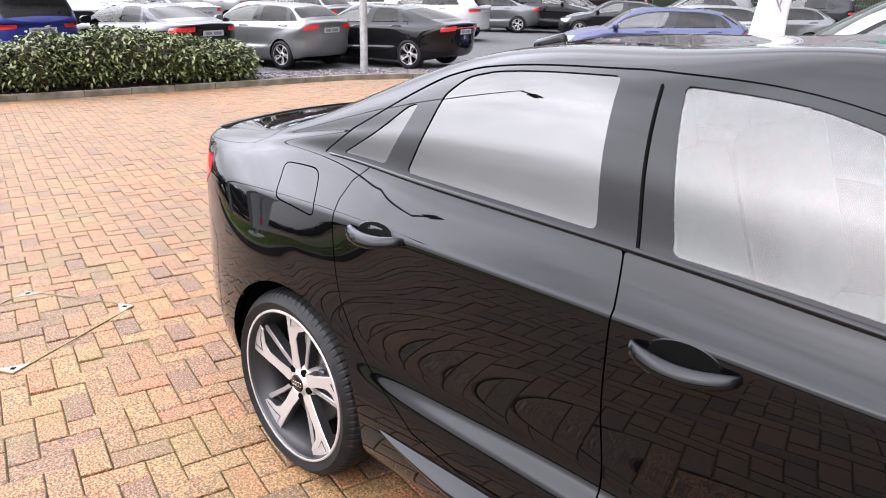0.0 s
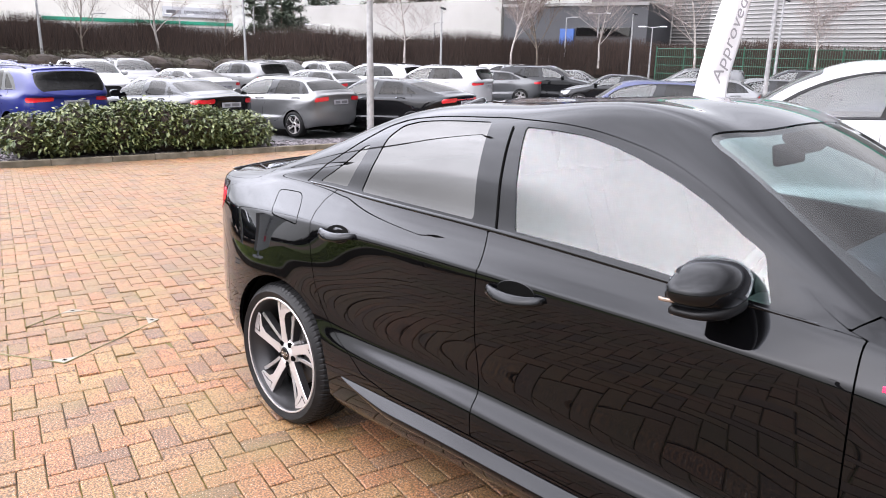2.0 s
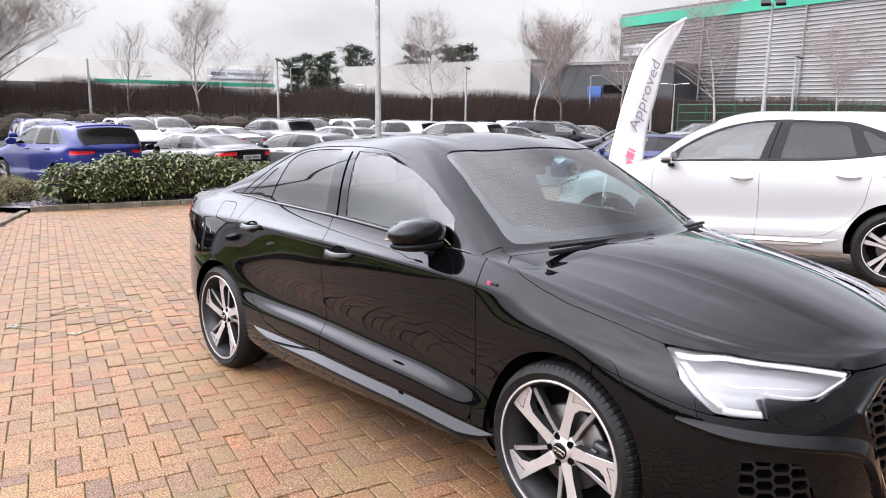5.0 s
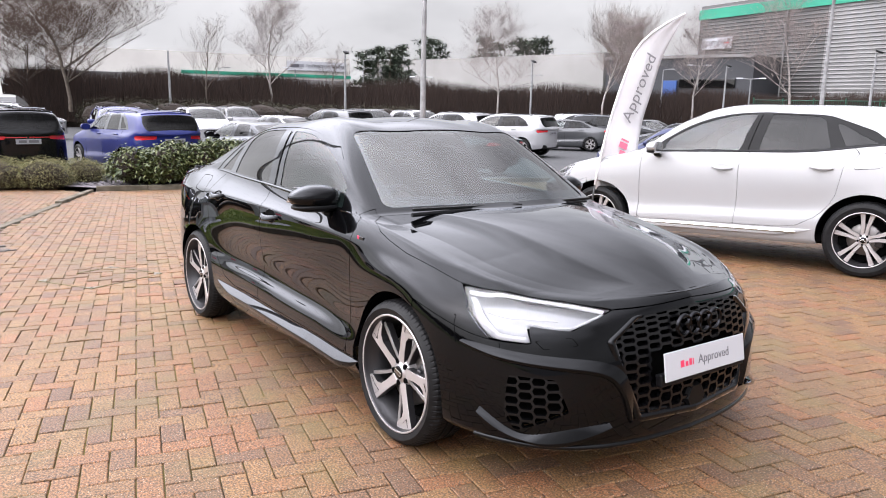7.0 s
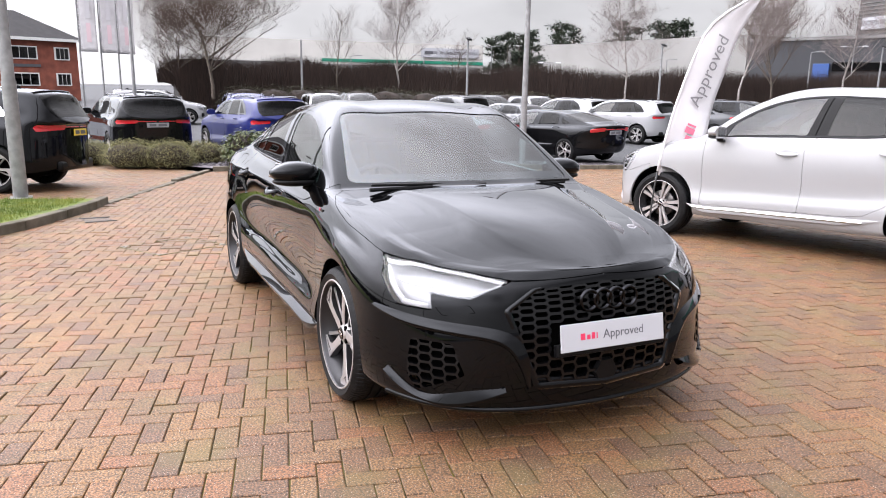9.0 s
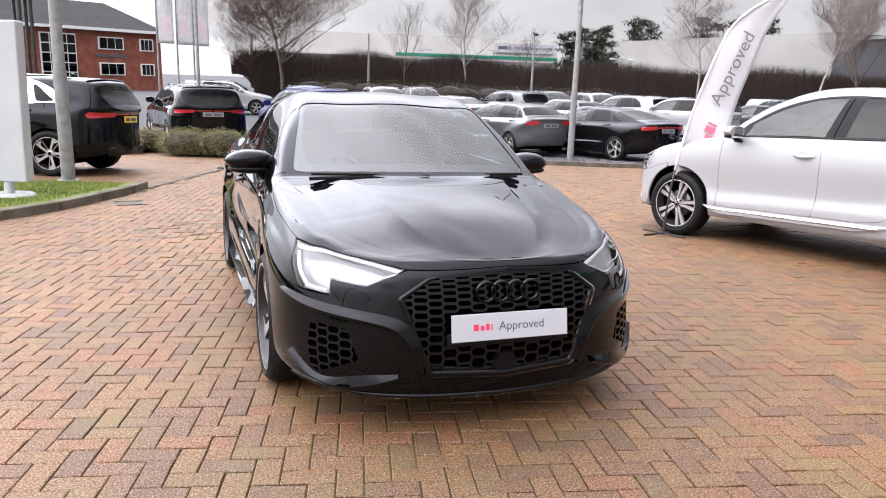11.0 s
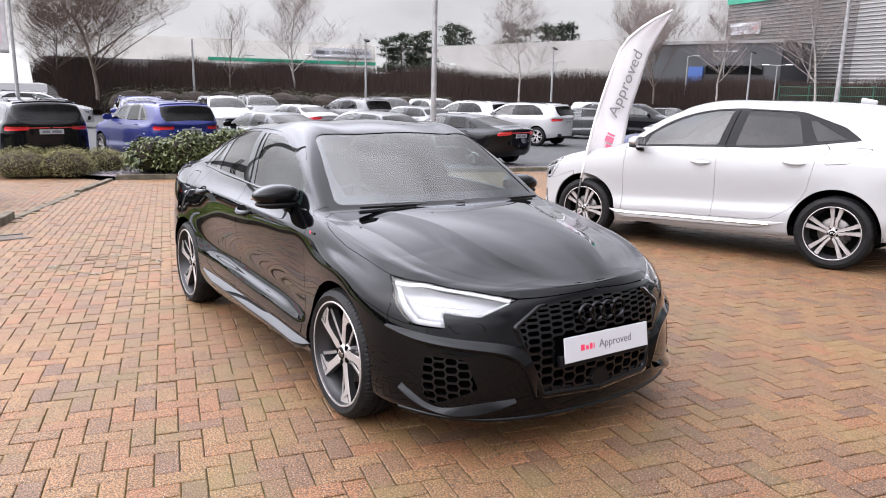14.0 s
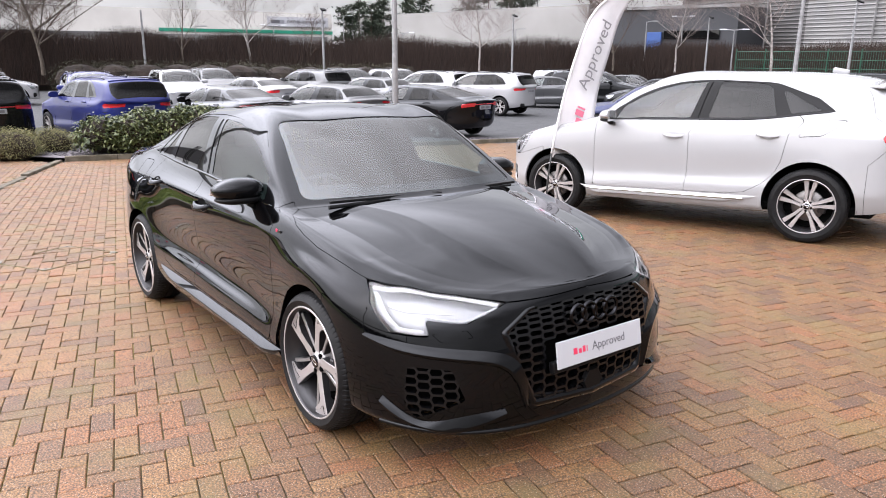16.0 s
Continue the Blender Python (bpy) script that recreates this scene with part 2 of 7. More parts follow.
# ---- car surface ----
# columns of the loft, from the sill to the centre line, each a row of (x, y, z) from tail to nose
RAILS = {
    "bottom": ((-2.16, 0, 0.3), (-2.1, 0.42, 0.3), (-1.94, 0.68, 0.29), (-1.74, 0.8, 0.25), (-1.318, 0.82, 0.2), (-0.92, 0.8, 0.17), (-0.32, 0.8, 0.165), (0.3, 0.8, 0.165), (0.6, 0.8, 0.165), (0.88, 0.8, 0.17), (1.318, 0.82, 0.18), (1.76, 0.8, 0.19), (1.98, 0.66, 0.175), (2.12, 0.38, 0.16), (2.16, 0, 0.155)),
    "lip": ((-2.21, 0, 0.35), (-2.15, 0.44, 0.35), (-1.98, 0.705, 0.34), (-1.73, 0.845, 0.31), (-1.318, 0.87, 0.27), (-0.92, 0.865, 0.235), (-0.32, 0.862, 0.225), (0.3, 0.862, 0.225), (0.6, 0.862, 0.225), (0.88, 0.862, 0.225), (1.318, 0.87, 0.24), (1.76, 0.845, 0.235), (2, 0.7, 0.22), (2.15, 0.4, 0.205), (2.19, 0, 0.2)),
    "low": ((-2.24, 0, 0.47), (-2.195, 0.46, 0.47), (-2.035, 0.725, 0.47), (-1.73, 0.872, 0.47), (-1.318, 0.902, 0.46), (-0.92, 0.888, 0.445), (-0.32, 0.888, 0.43), (0.3, 0.888, 0.392), (0.6, 0.887, 0.375), (0.88, 0.886, 0.345), (1.318, 0.905, 0.36), (1.76, 0.862, 0.37), (1.985, 0.72, 0.37), (2.155, 0.42, 0.37), (2.205, 0, 0.37)),
    "waist": ((-2.245, 0, 0.64), (-2.205, 0.46, 0.64), (-2.045, 0.725, 0.64), (-1.73, 0.868, 0.65), (-1.318, 0.895, 0.66), (-0.92, 0.860, 0.575), (-0.32, 0.838, 0.532), (0.3, 0.834, 0.492), (0.6, 0.838, 0.475), (0.88, 0.856, 0.47), (1.318, 0.893, 0.54), (1.76, 0.855, 0.52), (1.965, 0.715, 0.51), (2.145, 0.42, 0.51), (2.2, 0, 0.51)),
    "flank": ((-2.24, 0, 0.8), (-2.195, 0.45, 0.8), (-2.045, 0.72, 0.8), (-1.73, 0.852, 0.81), (-1.318, 0.884, 0.805), (-0.92, 0.862, 0.78), (-0.32, 0.859, 0.755), (0.3, 0.859, 0.73), (0.6, 0.859, 0.72), (0.88, 0.861, 0.71), (1.318, 0.887, 0.712), (1.76, 0.828, 0.635), (1.94, 0.705, 0.61), (2.12, 0.42, 0.615), (2.18, 0, 0.62)),
    "crease": ((-2.24, 0, 0.93), (-2.205, 0.45, 0.93), (-2.05, 0.71, 0.93), (-1.73, 0.832, 0.93), (-1.318, 0.848, 0.935), (-0.92, 0.853, 0.928), (-0.32, 0.856, 0.913), (0.3, 0.858, 0.888), (0.6, 0.858, 0.872), (0.88, 0.857, 0.848), (1.318, 0.840, 0.792), (1.76, 0.79, 0.7), (1.915, 0.68, 0.67), (2.1, 0.42, 0.67), (2.16, 0, 0.69)),
    "belt": ((-2.265, 0, 1.035), (-2.235, .44, 1.03), (-2.09, .665, 1.02), (-1.76, .745, 1.025), (-1.38, .715, 1.055), (-.95, .735, 1.04), (-.32, .762, 1.015), (.30, .782, .98), (.60, .792, .962), (.88, .795, .944), (1.30, .782, .868), (1.70, .735, .775), (1.89, .62, .735), (2.07, .36, .722), (2.13, 0, .725)),
    "pane": ((-2.262, 0, 1.042), (-2.235, .36, 1.045), (-2.105, .59, 1.045), (-1.80, .69, 1.05), (-1.44, .685, 1.10), (-.96, .675, 1.17), (-.31, .700, 1.185), (.315, .710, 1.15), (.615, .742, 1.065), (.905, .762, .955), (1.30, .70, .888), (1.71, .65, .795), (1.90, .53, .748), (2.075, .30, .728), (2.13, 0, .726)),
    "rail": ((-2.258, 0, 1.048), (-2.235, .28, 1.052), (-2.12, .50, 1.055), (-1.85, .60, 1.068), (-1.52, .625, 1.128), (-.98, .572, 1.300), (-.29, .592, 1.358), (.335, .588, 1.325), (.635, .658, 1.160), (.93, .722, .960), (1.32, .60, .905), (1.73, .54, .812), (1.92, .43, .760), (2.08, .24, .733), (2.13, 0, .727)),
    "crown": ((-2.252, 0, 1.052), (-2.238, .15, 1.058), (-2.15, .26, 1.065), (-1.90, .32, 1.078), (-1.60, .35, 1.145), (-1.01, .32, 1.345), (-.29, .33, 1.408), (.395, .32, 1.362), (.735, .35, 1.185), (1.07, .38, .974), (1.37, .32, .938), (1.76, .29, .850), (1.95, .23, .784), (2.09, .12, .737), (2.13, 0, .728)),
    "centre": ((-2.248, 0, 1.054), (-2.238, 0, 1.060), (-2.16, 0, 1.068), (-1.92, 0, 1.082), (-1.64, 0, 1.150), (-1.02, 0, 1.358), (-.29, 0, 1.423), (.42, 0, 1.375), (.775, 0, 1.192), (1.12, 0, .976), (1.40, 0, .947), (1.78, 0, .858), (1.965, 0, .791), (2.095, 0, .740), (2.13, 0, .728)),
}
VKEY = (0.0, .09, .26, .44, .62, .76, .92, 1.09, 1.27, 1.54, 1.88)   # girth of each column
UKEY = (0.0, .45, .82, 1.20, 1.60, 2.02, 2.62, 3.24, 3.54, 3.83, 4.26, 4.71, 4.98, 5.32, 5.72)   # length of each station

# the coupe-roofed SUV, by the same columns and stations
SUV_X = (-2.34, -2.28, -2.12, -1.86, -1.41, -1.0, -.33, .30, .60, .88, 1.41, 1.84, 2.06, 2.20, 2.24)
SUV_WIDE = (0, .50, .78, .925, .95, .94, .935, .935, .935, .935, .95, .905, .77, .45, 0)


def suv_column(share, heights_along, shift=0.0):
    return tuple((x + shift, y * share, z) for x, y, z in zip(SUV_X, SUV_WIDE, heights_along))


SUV_RAILS = {
    "bottom": suv_column(.93, (.40, .40, .36, .32, .30, .28, .27, .27, .27, .27, .30, .30, .27, .25, .25)),
    "lip": suv_column(.975, (.47, .47, .44, .42, .37, .34, .33, .33, .33, .33, .36, .34, .32, .31, .31)),
    "low": suv_column(1.0, (.58, .58, .56, .54, .52, .50, .48, .46, .45, .44, .48, .47, .47, .47, .47)),
    "waist": tuple((x, y * (.968 if -1.2 < x < 1.1 else .992), z) for x, y, z in suv_column(1.0, (.74, .74, .74, .74, .74, .67, .62, .60, .59, .59, .66, .64, .62, .62, .62))),
    "flank": suv_column(.985, (.90, .90, .90, .90, .90, .89, .88, .87, .86, .855, .86, .78, .75, .75, .75)),
    "crease": suv_column(.965, (1.03, 1.03, 1.03, 1.04, 1.06, 1.06, 1.05, 1.045, 1.04, 1.03, .99, .90, .85, .83, .83)),
    "belt": ((-2.36, 0, 1.10), (-2.30, .46, 1.10), (-2.16, .70, 1.12), (-1.92, .80, 1.18), (-1.64, .81, 1.265), (-1.06, .835, 1.205), (-.38, .855, 1.172), (.28, .865, 1.163), (.58, .87, 1.158), (.88, .865, 1.145), (1.41, .83, 1.07), (1.84, .77, .97), (2.06, .65, .90), (2.20, .40, .86), (2.24, 0, .85)),
    "pane": ((-2.36, 0, 1.105), (-2.32, .40, 1.115), (-2.20, .64, 1.16), (-1.98, .74, 1.24), (-1.68, .735, 1.37), (-1.05, .755, 1.385), (-.38, .775, 1.40), (.28, .785, 1.37), (.59, .81, 1.275), (.90, .84, 1.165), (1.41, .76, 1.09), (1.84, .70, .99), (2.06, .57, .925), (2.20, .32, .875), (2.24, 0, .855)),
    "rail": ((-2.36, 0, 1.11), (-2.33, .34, 1.13), (-2.22, .58, 1.19), (-2.03, .66, 1.32), (-1.74, .655, 1.485), (-1.06, .66, 1.545), (-.38, .675, 1.582), (.27, .675, 1.545), (.60, .73, 1.40), (.92, .80, 1.18), (1.42, .68, 1.10), (1.85, .60, 1.01), (2.07, .47, .94), (2.20, .26, .885), (2.24, 0, .857)),
    "crown": ((-2.36, 0, 1.115), (-2.335, .18, 1.14), (-2.24, .32, 1.21), (-2.06, .38, 1.345), (-1.84, .40, 1.54), (-1.25, .38, 1.635), (-.40, .38, 1.667), (.29, .37, 1.62), (.65, .40, 1.455), (1.05, .42, 1.19), (1.42, .36, 1.105), (1.86, .32, 1.02), (2.08, .25, .95), (2.20, .13, .89), (2.24, 0, .86)),
    "centre": ((-2.36, 0, 1.12), (-2.335, 0, 1.15), (-2.25, 0, 1.22), (-2.07, 0, 1.36), (-1.88, 0, 1.555), (-1.30, 0, 1.65), (-.40, 0, 1.682), (.30, 0, 1.635), (.68, 0, 1.465), (1.12, 0, 1.195), (1.42, 0, 1.11), (1.86, 0, 1.025), (2.08, 0, .953), (2.20, 0, .892), (2.24, 0, .86)),
}

# the upright SUV: the same flanks under a longer roof
TALL_TAIL = {
    "belt": ((-2.36, 0, 1.10), (-2.32, .48, 1.10), (-2.20, .74, 1.12), (-2.0, .835, 1.17), (-1.72, .835, 1.20), (-1.08, .845, 1.185)),
    "pane": ((-2.36, 0, 1.105), (-2.33, .44, 1.12), (-2.24, .68, 1.18), (-2.06, .78, 1.28), (-1.76, .775, 1.40), (-1.10, .775, 1.41)),
    "rail": ((-2.36, 0, 1.11), (-2.34, .38, 1.14), (-2.26, .62, 1.23), (-2.12, .69, 1.41), (-1.88, .685, 1.565), (-1.15, .685, 1.60)),
    "crown": ((-2.36, 0, 1.115), (-2.345, .20, 1.15), (-2.28, .36, 1.25), (-2.17, .42, 1.45), (-2.02, .43, 1.62), (-1.25, .40, 1.66)),
    "centre": ((-2.36, 0, 1.12), (-2.345, 0, 1.16), (-2.285, 0, 1.26), (-2.18, 0, 1.46), (-2.05, 0, 1.635), (-1.30, 0, 1.675)),
}
TALL_RAILS = {k: TALL_TAIL.get(k, ()) + c[len(TALL_TAIL.get(k, ())):] for k, c in SUV_RAILS.items()}


def natural(keys, values, at):
    """A smooth curve through values at keys (natural cubic)."""
    t, p = np.asarray(keys, float), np.asarray(values, float)
    n, h = len(t), np.diff(t)
    a, r = np.eye(n), np.zeros_like(p)
    for i in range(1, n - 1):
        a[i, i - 1], a[i, i], a[i, i + 1] = h[i - 1], 2 * (h[i - 1] + h[i]), h[i]
        r[i] = 6 * ((p[i + 1] - p[i]) / h[i] - (p[i] - p[i - 1]) / h[i - 1])
    m = np.linalg.solve(a, r.reshape(n, -1)).reshape(p.shape)
    i = np.clip(np.searchsorted(t, at) - 1, 0, n - 2)
    sh = (-1,) + (1,) * (p.ndim - 1)
    u, w, d = (t[i + 1] - at).reshape(sh), (at - t[i]).reshape(sh), h[i].reshape(sh)
    return m[i] * u ** 3 / (6 * d) + m[i + 1] * w ** 3 / (6 * d) + (p[i] / d - m[i] * d / 6) * u + (p[i + 1] / d - m[i + 1] * d / 6) * w


def akima(keys, values, at):
    """A smooth curve through values at keys that does not ring (Akima)."""
    t, p = np.asarray(keys, float), np.asarray(values, float)
    sh = (-1,) + (1,) * (p.ndim - 1)
    s = np.diff(p, axis=0) / np.diff(t).reshape(sh)
    s = np.concatenate([3 * s[:1] - 2 * s[1:2], 2 * s[:1] - s[1:2], s, 2 * s[-1:] - s[-2:-1], 3 * s[-1:] - 2 * s[-2:-1]])
    w1, w2 = np.abs(s[3:] - s[2:-1]) + 1e-4, np.abs(s[1:-2] - s[:-3]) + 1e-4
    k = (w1 * s[1:-2] + w2 * s[2:-1]) / (w1 + w2)
    i = np.clip(np.searchsorted(t, at) - 1, 0, len(t) - 2)
    h = (t[i + 1] - t[i]).reshape(sh)
    f = (at - t[i]).reshape(sh) / h
    return p[i] * (1 + 2 * f) * (1 - f) ** 2 + k[i] * h * f * (1 - f) ** 2 + p[i + 1] * f * f * (3 - 2 * f) + k[i + 1] * h * f * f * (f - 1)


def car_grid(nu, nv, rails=RAILS):
    """The car's half surface, y positive: places [station, column], with the length and girth of each."""
    u, v = np.linspace(0, UKEY[-1], nu), np.linspace(0, VKEY[-1], nv)
    long, cut = [], 9   # above the belt the screen and the bonnet meet in a crease at the scuttle
    for k, name in enumerate(rails):
        line = natural(UKEY, rails[name], u)
        if k > 6:
            front = u >= UKEY[cut]
            line[~front] = natural(UKEY[:cut + 1], rails[name][:cut + 1], u[~front])
            line[front] = natural(UKEY[cut:], rails[name][cut:], u[front])
        long.append(line)
    grid = akima(VKEY, np.stack(long), v).transpose(1, 0, 2)
    # along the flank the shoulder breaks in a crisp fold
    fold, k = grid.copy(), v <= VKEY[5]
    fold[:, k] = akima(VKEY[:6], np.stack(long[:6]), v[k]).transpose(1, 0, 2)
    fold[:, ~k] = akima(VKEY[5:], np.stack(long[5:]), v[~k]).transpose(1, 0, 2)
    w = (np.clip((u - .9) / .4, 0, 1) * np.clip((4.75 - u) / .5, 0, 1))[:, None, None]
    grid = grid * (1 - w) + fold * w
    # the joins between the columns are eased, most of all over the roof
    for passes, lo, hi in ((8, .12, .70), (1, .66, .90), (60, 1.33, 9)):
        soft, k = grid.copy(), np.array([1.0, -1.0, 1.0])
        for _ in range(int(passes * (nv / 214) ** 2) + 1):
            after = np.concatenate([soft[:, 1:], soft[:, -2:-1] * k], 1)
            before = np.concatenate([soft[:, :1], soft[:, :-1]], 1)
            soft = soft * .5 + after * .25 + before * .25
        w = (np.clip((v - lo) / .08, 0, 1) * np.clip((hi - v) / .08, 0, 1))[None, :, None]
        grid = grid * (1 - w) + soft * w
    # the bonnet steps down outside two creases that run in towards the nose
    a, b = np.meshgrid(u, v, indexing="ij")
    edge = np.interp(a, (3.84, 4.3, 5.0), (1.46, 1.49, 1.52))
    step = sum((lambda s: s * (2 - s))(np.clip((edge - b + d) / .12, 0, 1)) for d in np.linspace(-.006, .006, 7)) / 7
    fade = np.clip((a - 3.84) / .15, 0, 1) * np.clip((5.15 - a) / .6, 0, 1) * np.clip((b - .95) / .25, 0, 1)
    grid[..., 2] -= .017 * step * fade
    grid[0, :, 1] = grid[-1, :, 1] = 0
    grid[:, -1, 1] = 0
    return grid, u, v
GRIDS = car_grid(520, 214), car_grid(150, 66), car_grid(420, 180, SUV_RAILS), car_grid(170, 72, TALL_RAILS)


def inside(poly, a, b):
    """Signed distance to a polygon's edge, positive inside, at the places (a, b)."""
    p = np.asarray(poly, float)
    best, odd = np.full(a.shape, 1e9), np.zeros(a.shape, bool)
    for (x0, y0), (x1, y1) in zip(p, np.roll(p, -1, 0)):
        dx, dy = x1 - x0, y1 - y0
        f = np.clip(((a - x0) * dx + (b - y0) * dy) / (dx * dx + dy * dy), 0, 1)
        best = np.minimum(best, np.hypot(a - x0 - f * dx, b - y0 - f * dy))
        if dy:
            odd ^= ((y0 > b) != (y1 > b)) & (a < (b - y0) * dx / dy + x0)
    return np.where(odd, best, -best)


def eased(poly, r, n=5):
    """The polygon with its corners rounded."""
    out, p = [], [Vector(q) for q in poly]
    for i, c in enumerate(p):
        a, b = p[i - 1] - c, p[(i + 1) % len(p)] - c
        d = min(r, a.length * .45, b.length * .45)
        s, e = c + a.normalized() * d, c + b.normalized() * d
        out += [tuple(s * (1 - f) ** 2 + c * 2 * f * (1 - f) + e * f * f) for f in (k / n for k in range(n + 1))]
    return out


# outlines on the unrolled body: length from the tail, girth from the sill
WINDOW_FRONT = eased(((2.812, .940), (2.703, 1.246), (2.95, 1.220), (3.19, 1.182), (3.38, 1.162), (3.56, 1.127), (3.622, .945)), .014)
WINDOW_REAR = eased(((2.036, .950), (2.088, 1.205), (2.131, 1.256), (2.20, 1.266), (2.547, 1.264), (2.632, .944)), .016)
WINDOW_QUARTER = eased(((1.760, .960), (1.945, .956), (2.016, 1.180), (1.985, 1.176)), .012)
SIDE_OPENING = eased(((1.665, .935), (1.80, 1.105), (2.0, 1.232), (2.06, 1.268), (2.14, 1.283), (2.60, 1.282), (2.852, 1.252), (3.07, 1.224), (3.27, 1.206), (3.45, 1.190), (3.615, 1.157), (3.80, .965), (3.785, .925), (2.2, .93)), .02)
SCREEN = eased(((3.275, 1.305), (3.80, 1.315), (3.80, 2.4), (3.275, 2.4)), .05)
BACKLIGHT = eased(((1.63, 1.33), (2.0, 1.35), (2.0, 2.4), (1.63, 2.4)), .06)
BONNET = ((3.865, 2.4), (3.865, 1.22), (3.93, .98), (4.04, .875), (4.13, .850), (4.26, .834), (4.46, .850), (4.63, .855), (4.88, .919), (5.10, .902), (5.325, .824), (5.55, .812), (6.2, .805), (6.2, 2.4))
HEADLAMP = eased(((4.627, .846), (4.88, .914), (5.10, .897), (5.325, .818), (5.17, .660), (4.992, .697), (5.005, .556), (4.826, .556), (4.672, .713)), .010)
GRILLE = eased(((6.2, .728), (5.425, .735), (5.300, .555), (5.408, .165), (6.2, .152)), .02)
INTAKE = eased(((4.91, .374), (5.085, .358), (5.13, .212), (4.919, .124), (4.885, .192)), .012)
HATCH_GLASS = eased(((.72, 1.20), (1.46, 1.30), (1.46, 2.4), (.72, 2.4)), .05)
FAR_BACKLIGHT = eased(((1.60, 1.17), (2.0, 1.27), (2.0, 2.4), (1.60, 2.4)), .05)
BOOT = ((-1, .62), (.58, .62), (.68, .90), (1.28, .985), (1.575, 1.31), (1.575, 2.4), (-1, 2.4))
TAIL_LAMP = eased(((.40, .735), (.98, .70), (1.05, .765), (1.02, .825), (.40, .865)), .02)
REAR_BUMPER = ((-1, -1), (1.16, -1), (1.16, .50), (1.0, .645), (-1, .612))
FUEL_FLAP = eased(((1.49, .858), (1.664, .856), (1.74, .735), (1.525, .755)), .03)
REAR_DOOR = ((2.71, .925), (2.748, .775), (2.742, .55), (2.758, .20), (2.36, .200), (2.20, .225), (2.047, .327), (1.93, .44), (1.88, .52), (1.84, .70), (1.818, .80), (1.835, .86), (1.90, .935))
FRONT_DOOR = ((2.71, .925), (2.748, .775), (2.742, .55), (2.758, .20), (3.82, .20), (3.845, .25), (3.845, .92))
FRONT_BUMPER = ((4.40, -1), (4.40, .60), (4.60, .575), (4.74, .556), (4.826, .550), (5.0, .552), (5.0, .69), (5.17, .655), (5.325, .816), (5.55, .806), (6.2, .800), (6.2, -1))
WING = ((3.845, .20), (3.845, .92), (3.80, .96), (3.80, 1.26), (3.865, 1.22), (3.93, .98), (4.04, .875), (4.13, .850), (4.26, .834), (4.46, .850), (4.63, .855), (4.80, .80), (4.95, .80), (4.95, .44), (4.40, .44), (4.40, .2))
GAP = .0022


def fields(grid, axle, hub, gap, back_glass):
    """For each panel, how far inside its outline each place of the grid lies."""
    p, u, v = grid
    a, b = np.meshgrid(u, v, indexing="ij")
    arch = np.minimum(np.hypot(p[..., 0] - axle, p[..., 2] - hub), np.hypot(p[..., 0] + axle, p[..., 2] - hub)) - gap
    f = {k: inside(o, a, b) for k, o in (("window_front", WINDOW_FRONT), ("window_rear", WINDOW_REAR), ("window_quarter", WINDOW_QUARTER), ("opening", SIDE_OPENING),
         ("screen", SCREEN), ("backlight", back_glass), ("bonnet", BONNET), ("headlamp", HEADLAMP), ("grille", GRILLE), ("intake", INTAKE), ("boot", BOOT),
         ("tail_lamp", TAIL_LAMP), ("rear_bumper", REAR_BUMPER), ("fuel_flap", FUEL_FLAP), ("rear_door", REAR_DOOR), ("front_door", FRONT_DOOR), ("front_bumper", FRONT_BUMPER), ("wing", WING))}
    low = np.minimum.reduce
    holes = -np.maximum.reduce([f["screen"], f["backlight"], f["window_front"], f["window_rear"], f["window_quarter"]])
    out = {k: f[k] + .004 for k in ("window_front", "window_rear", "window_quarter", "screen", "backlight")}
    glazed = -np.maximum.reduce([f["window_front"], f["window_rear"], f["window_quarter"]])
    out["window_trim"] = low([f["opening"], glazed])
    out["frit"] = low([f["screen"] + .004, np.interp(a, (3.3, 3.6, 3.8), (.022, .03, .065)) - f["screen"]])
    out["bonnet"] = f["bonnet"] - GAP
    out["headlamp"], out["tail_lamp"] = f["headlamp"] - GAP, f["tail_lamp"] - GAP
    out["boot_lid"] = low([f["boot"] - GAP, -f["tail_lamp"] - GAP])
    out["rear_bumper"] = low([f["rear_bumper"] - GAP, arch])
    out["fuel_flap"] = f["fuel_flap"] - GAP
    out["front_door"], out["rear_door"] = low([f["front_door"] - GAP, arch]), low([f["rear_door"] - GAP, arch])
    out["front_bumper"] = low([f["front_bumper"] - GAP, -f["headlamp"] - GAP, -f["grille"], -f["intake"], arch])
    out["front_wing"] = low([f["wing"] - GAP, -f["front_bumper"] - GAP, -f["headlamp"] - GAP, arch])
    out["grille"], out["intake"] = f["grille"] + .012, f["intake"] + .012
    rest = low([-f[k] - GAP for k in ("bonnet", "headlamp", "boot", "tail_lamp", "rear_bumper", "fuel_flap", "front_door", "rear_door", "front_bumper", "wing")])
    out["body_shell"] = low([rest, -f["opening"], -f["screen"], -f["backlight"], arch])
    out["cowl"] = low([f["bonnet"] * 0 + inside(((3.79, 1.28), (3.862, 1.26), (3.862, 2.4), (3.79, 2.4)), a, b), -f["bonnet"], -f["screen"]])
    # added sheet under the skin that gives the panel gaps their shade
    out["inner_shell"] = low([holes, arch, -f["headlamp"] - .02, -f["grille"] - .02, -f["intake"] - .02])
    # the far cars: all paint in one skin, all else as above
    out["skin"] = low([-f["opening"], -f["screen"], -f["backlight"], -f["headlamp"], -f["tail_lamp"], -f["grille"], -f["intake"], arch])
    return out


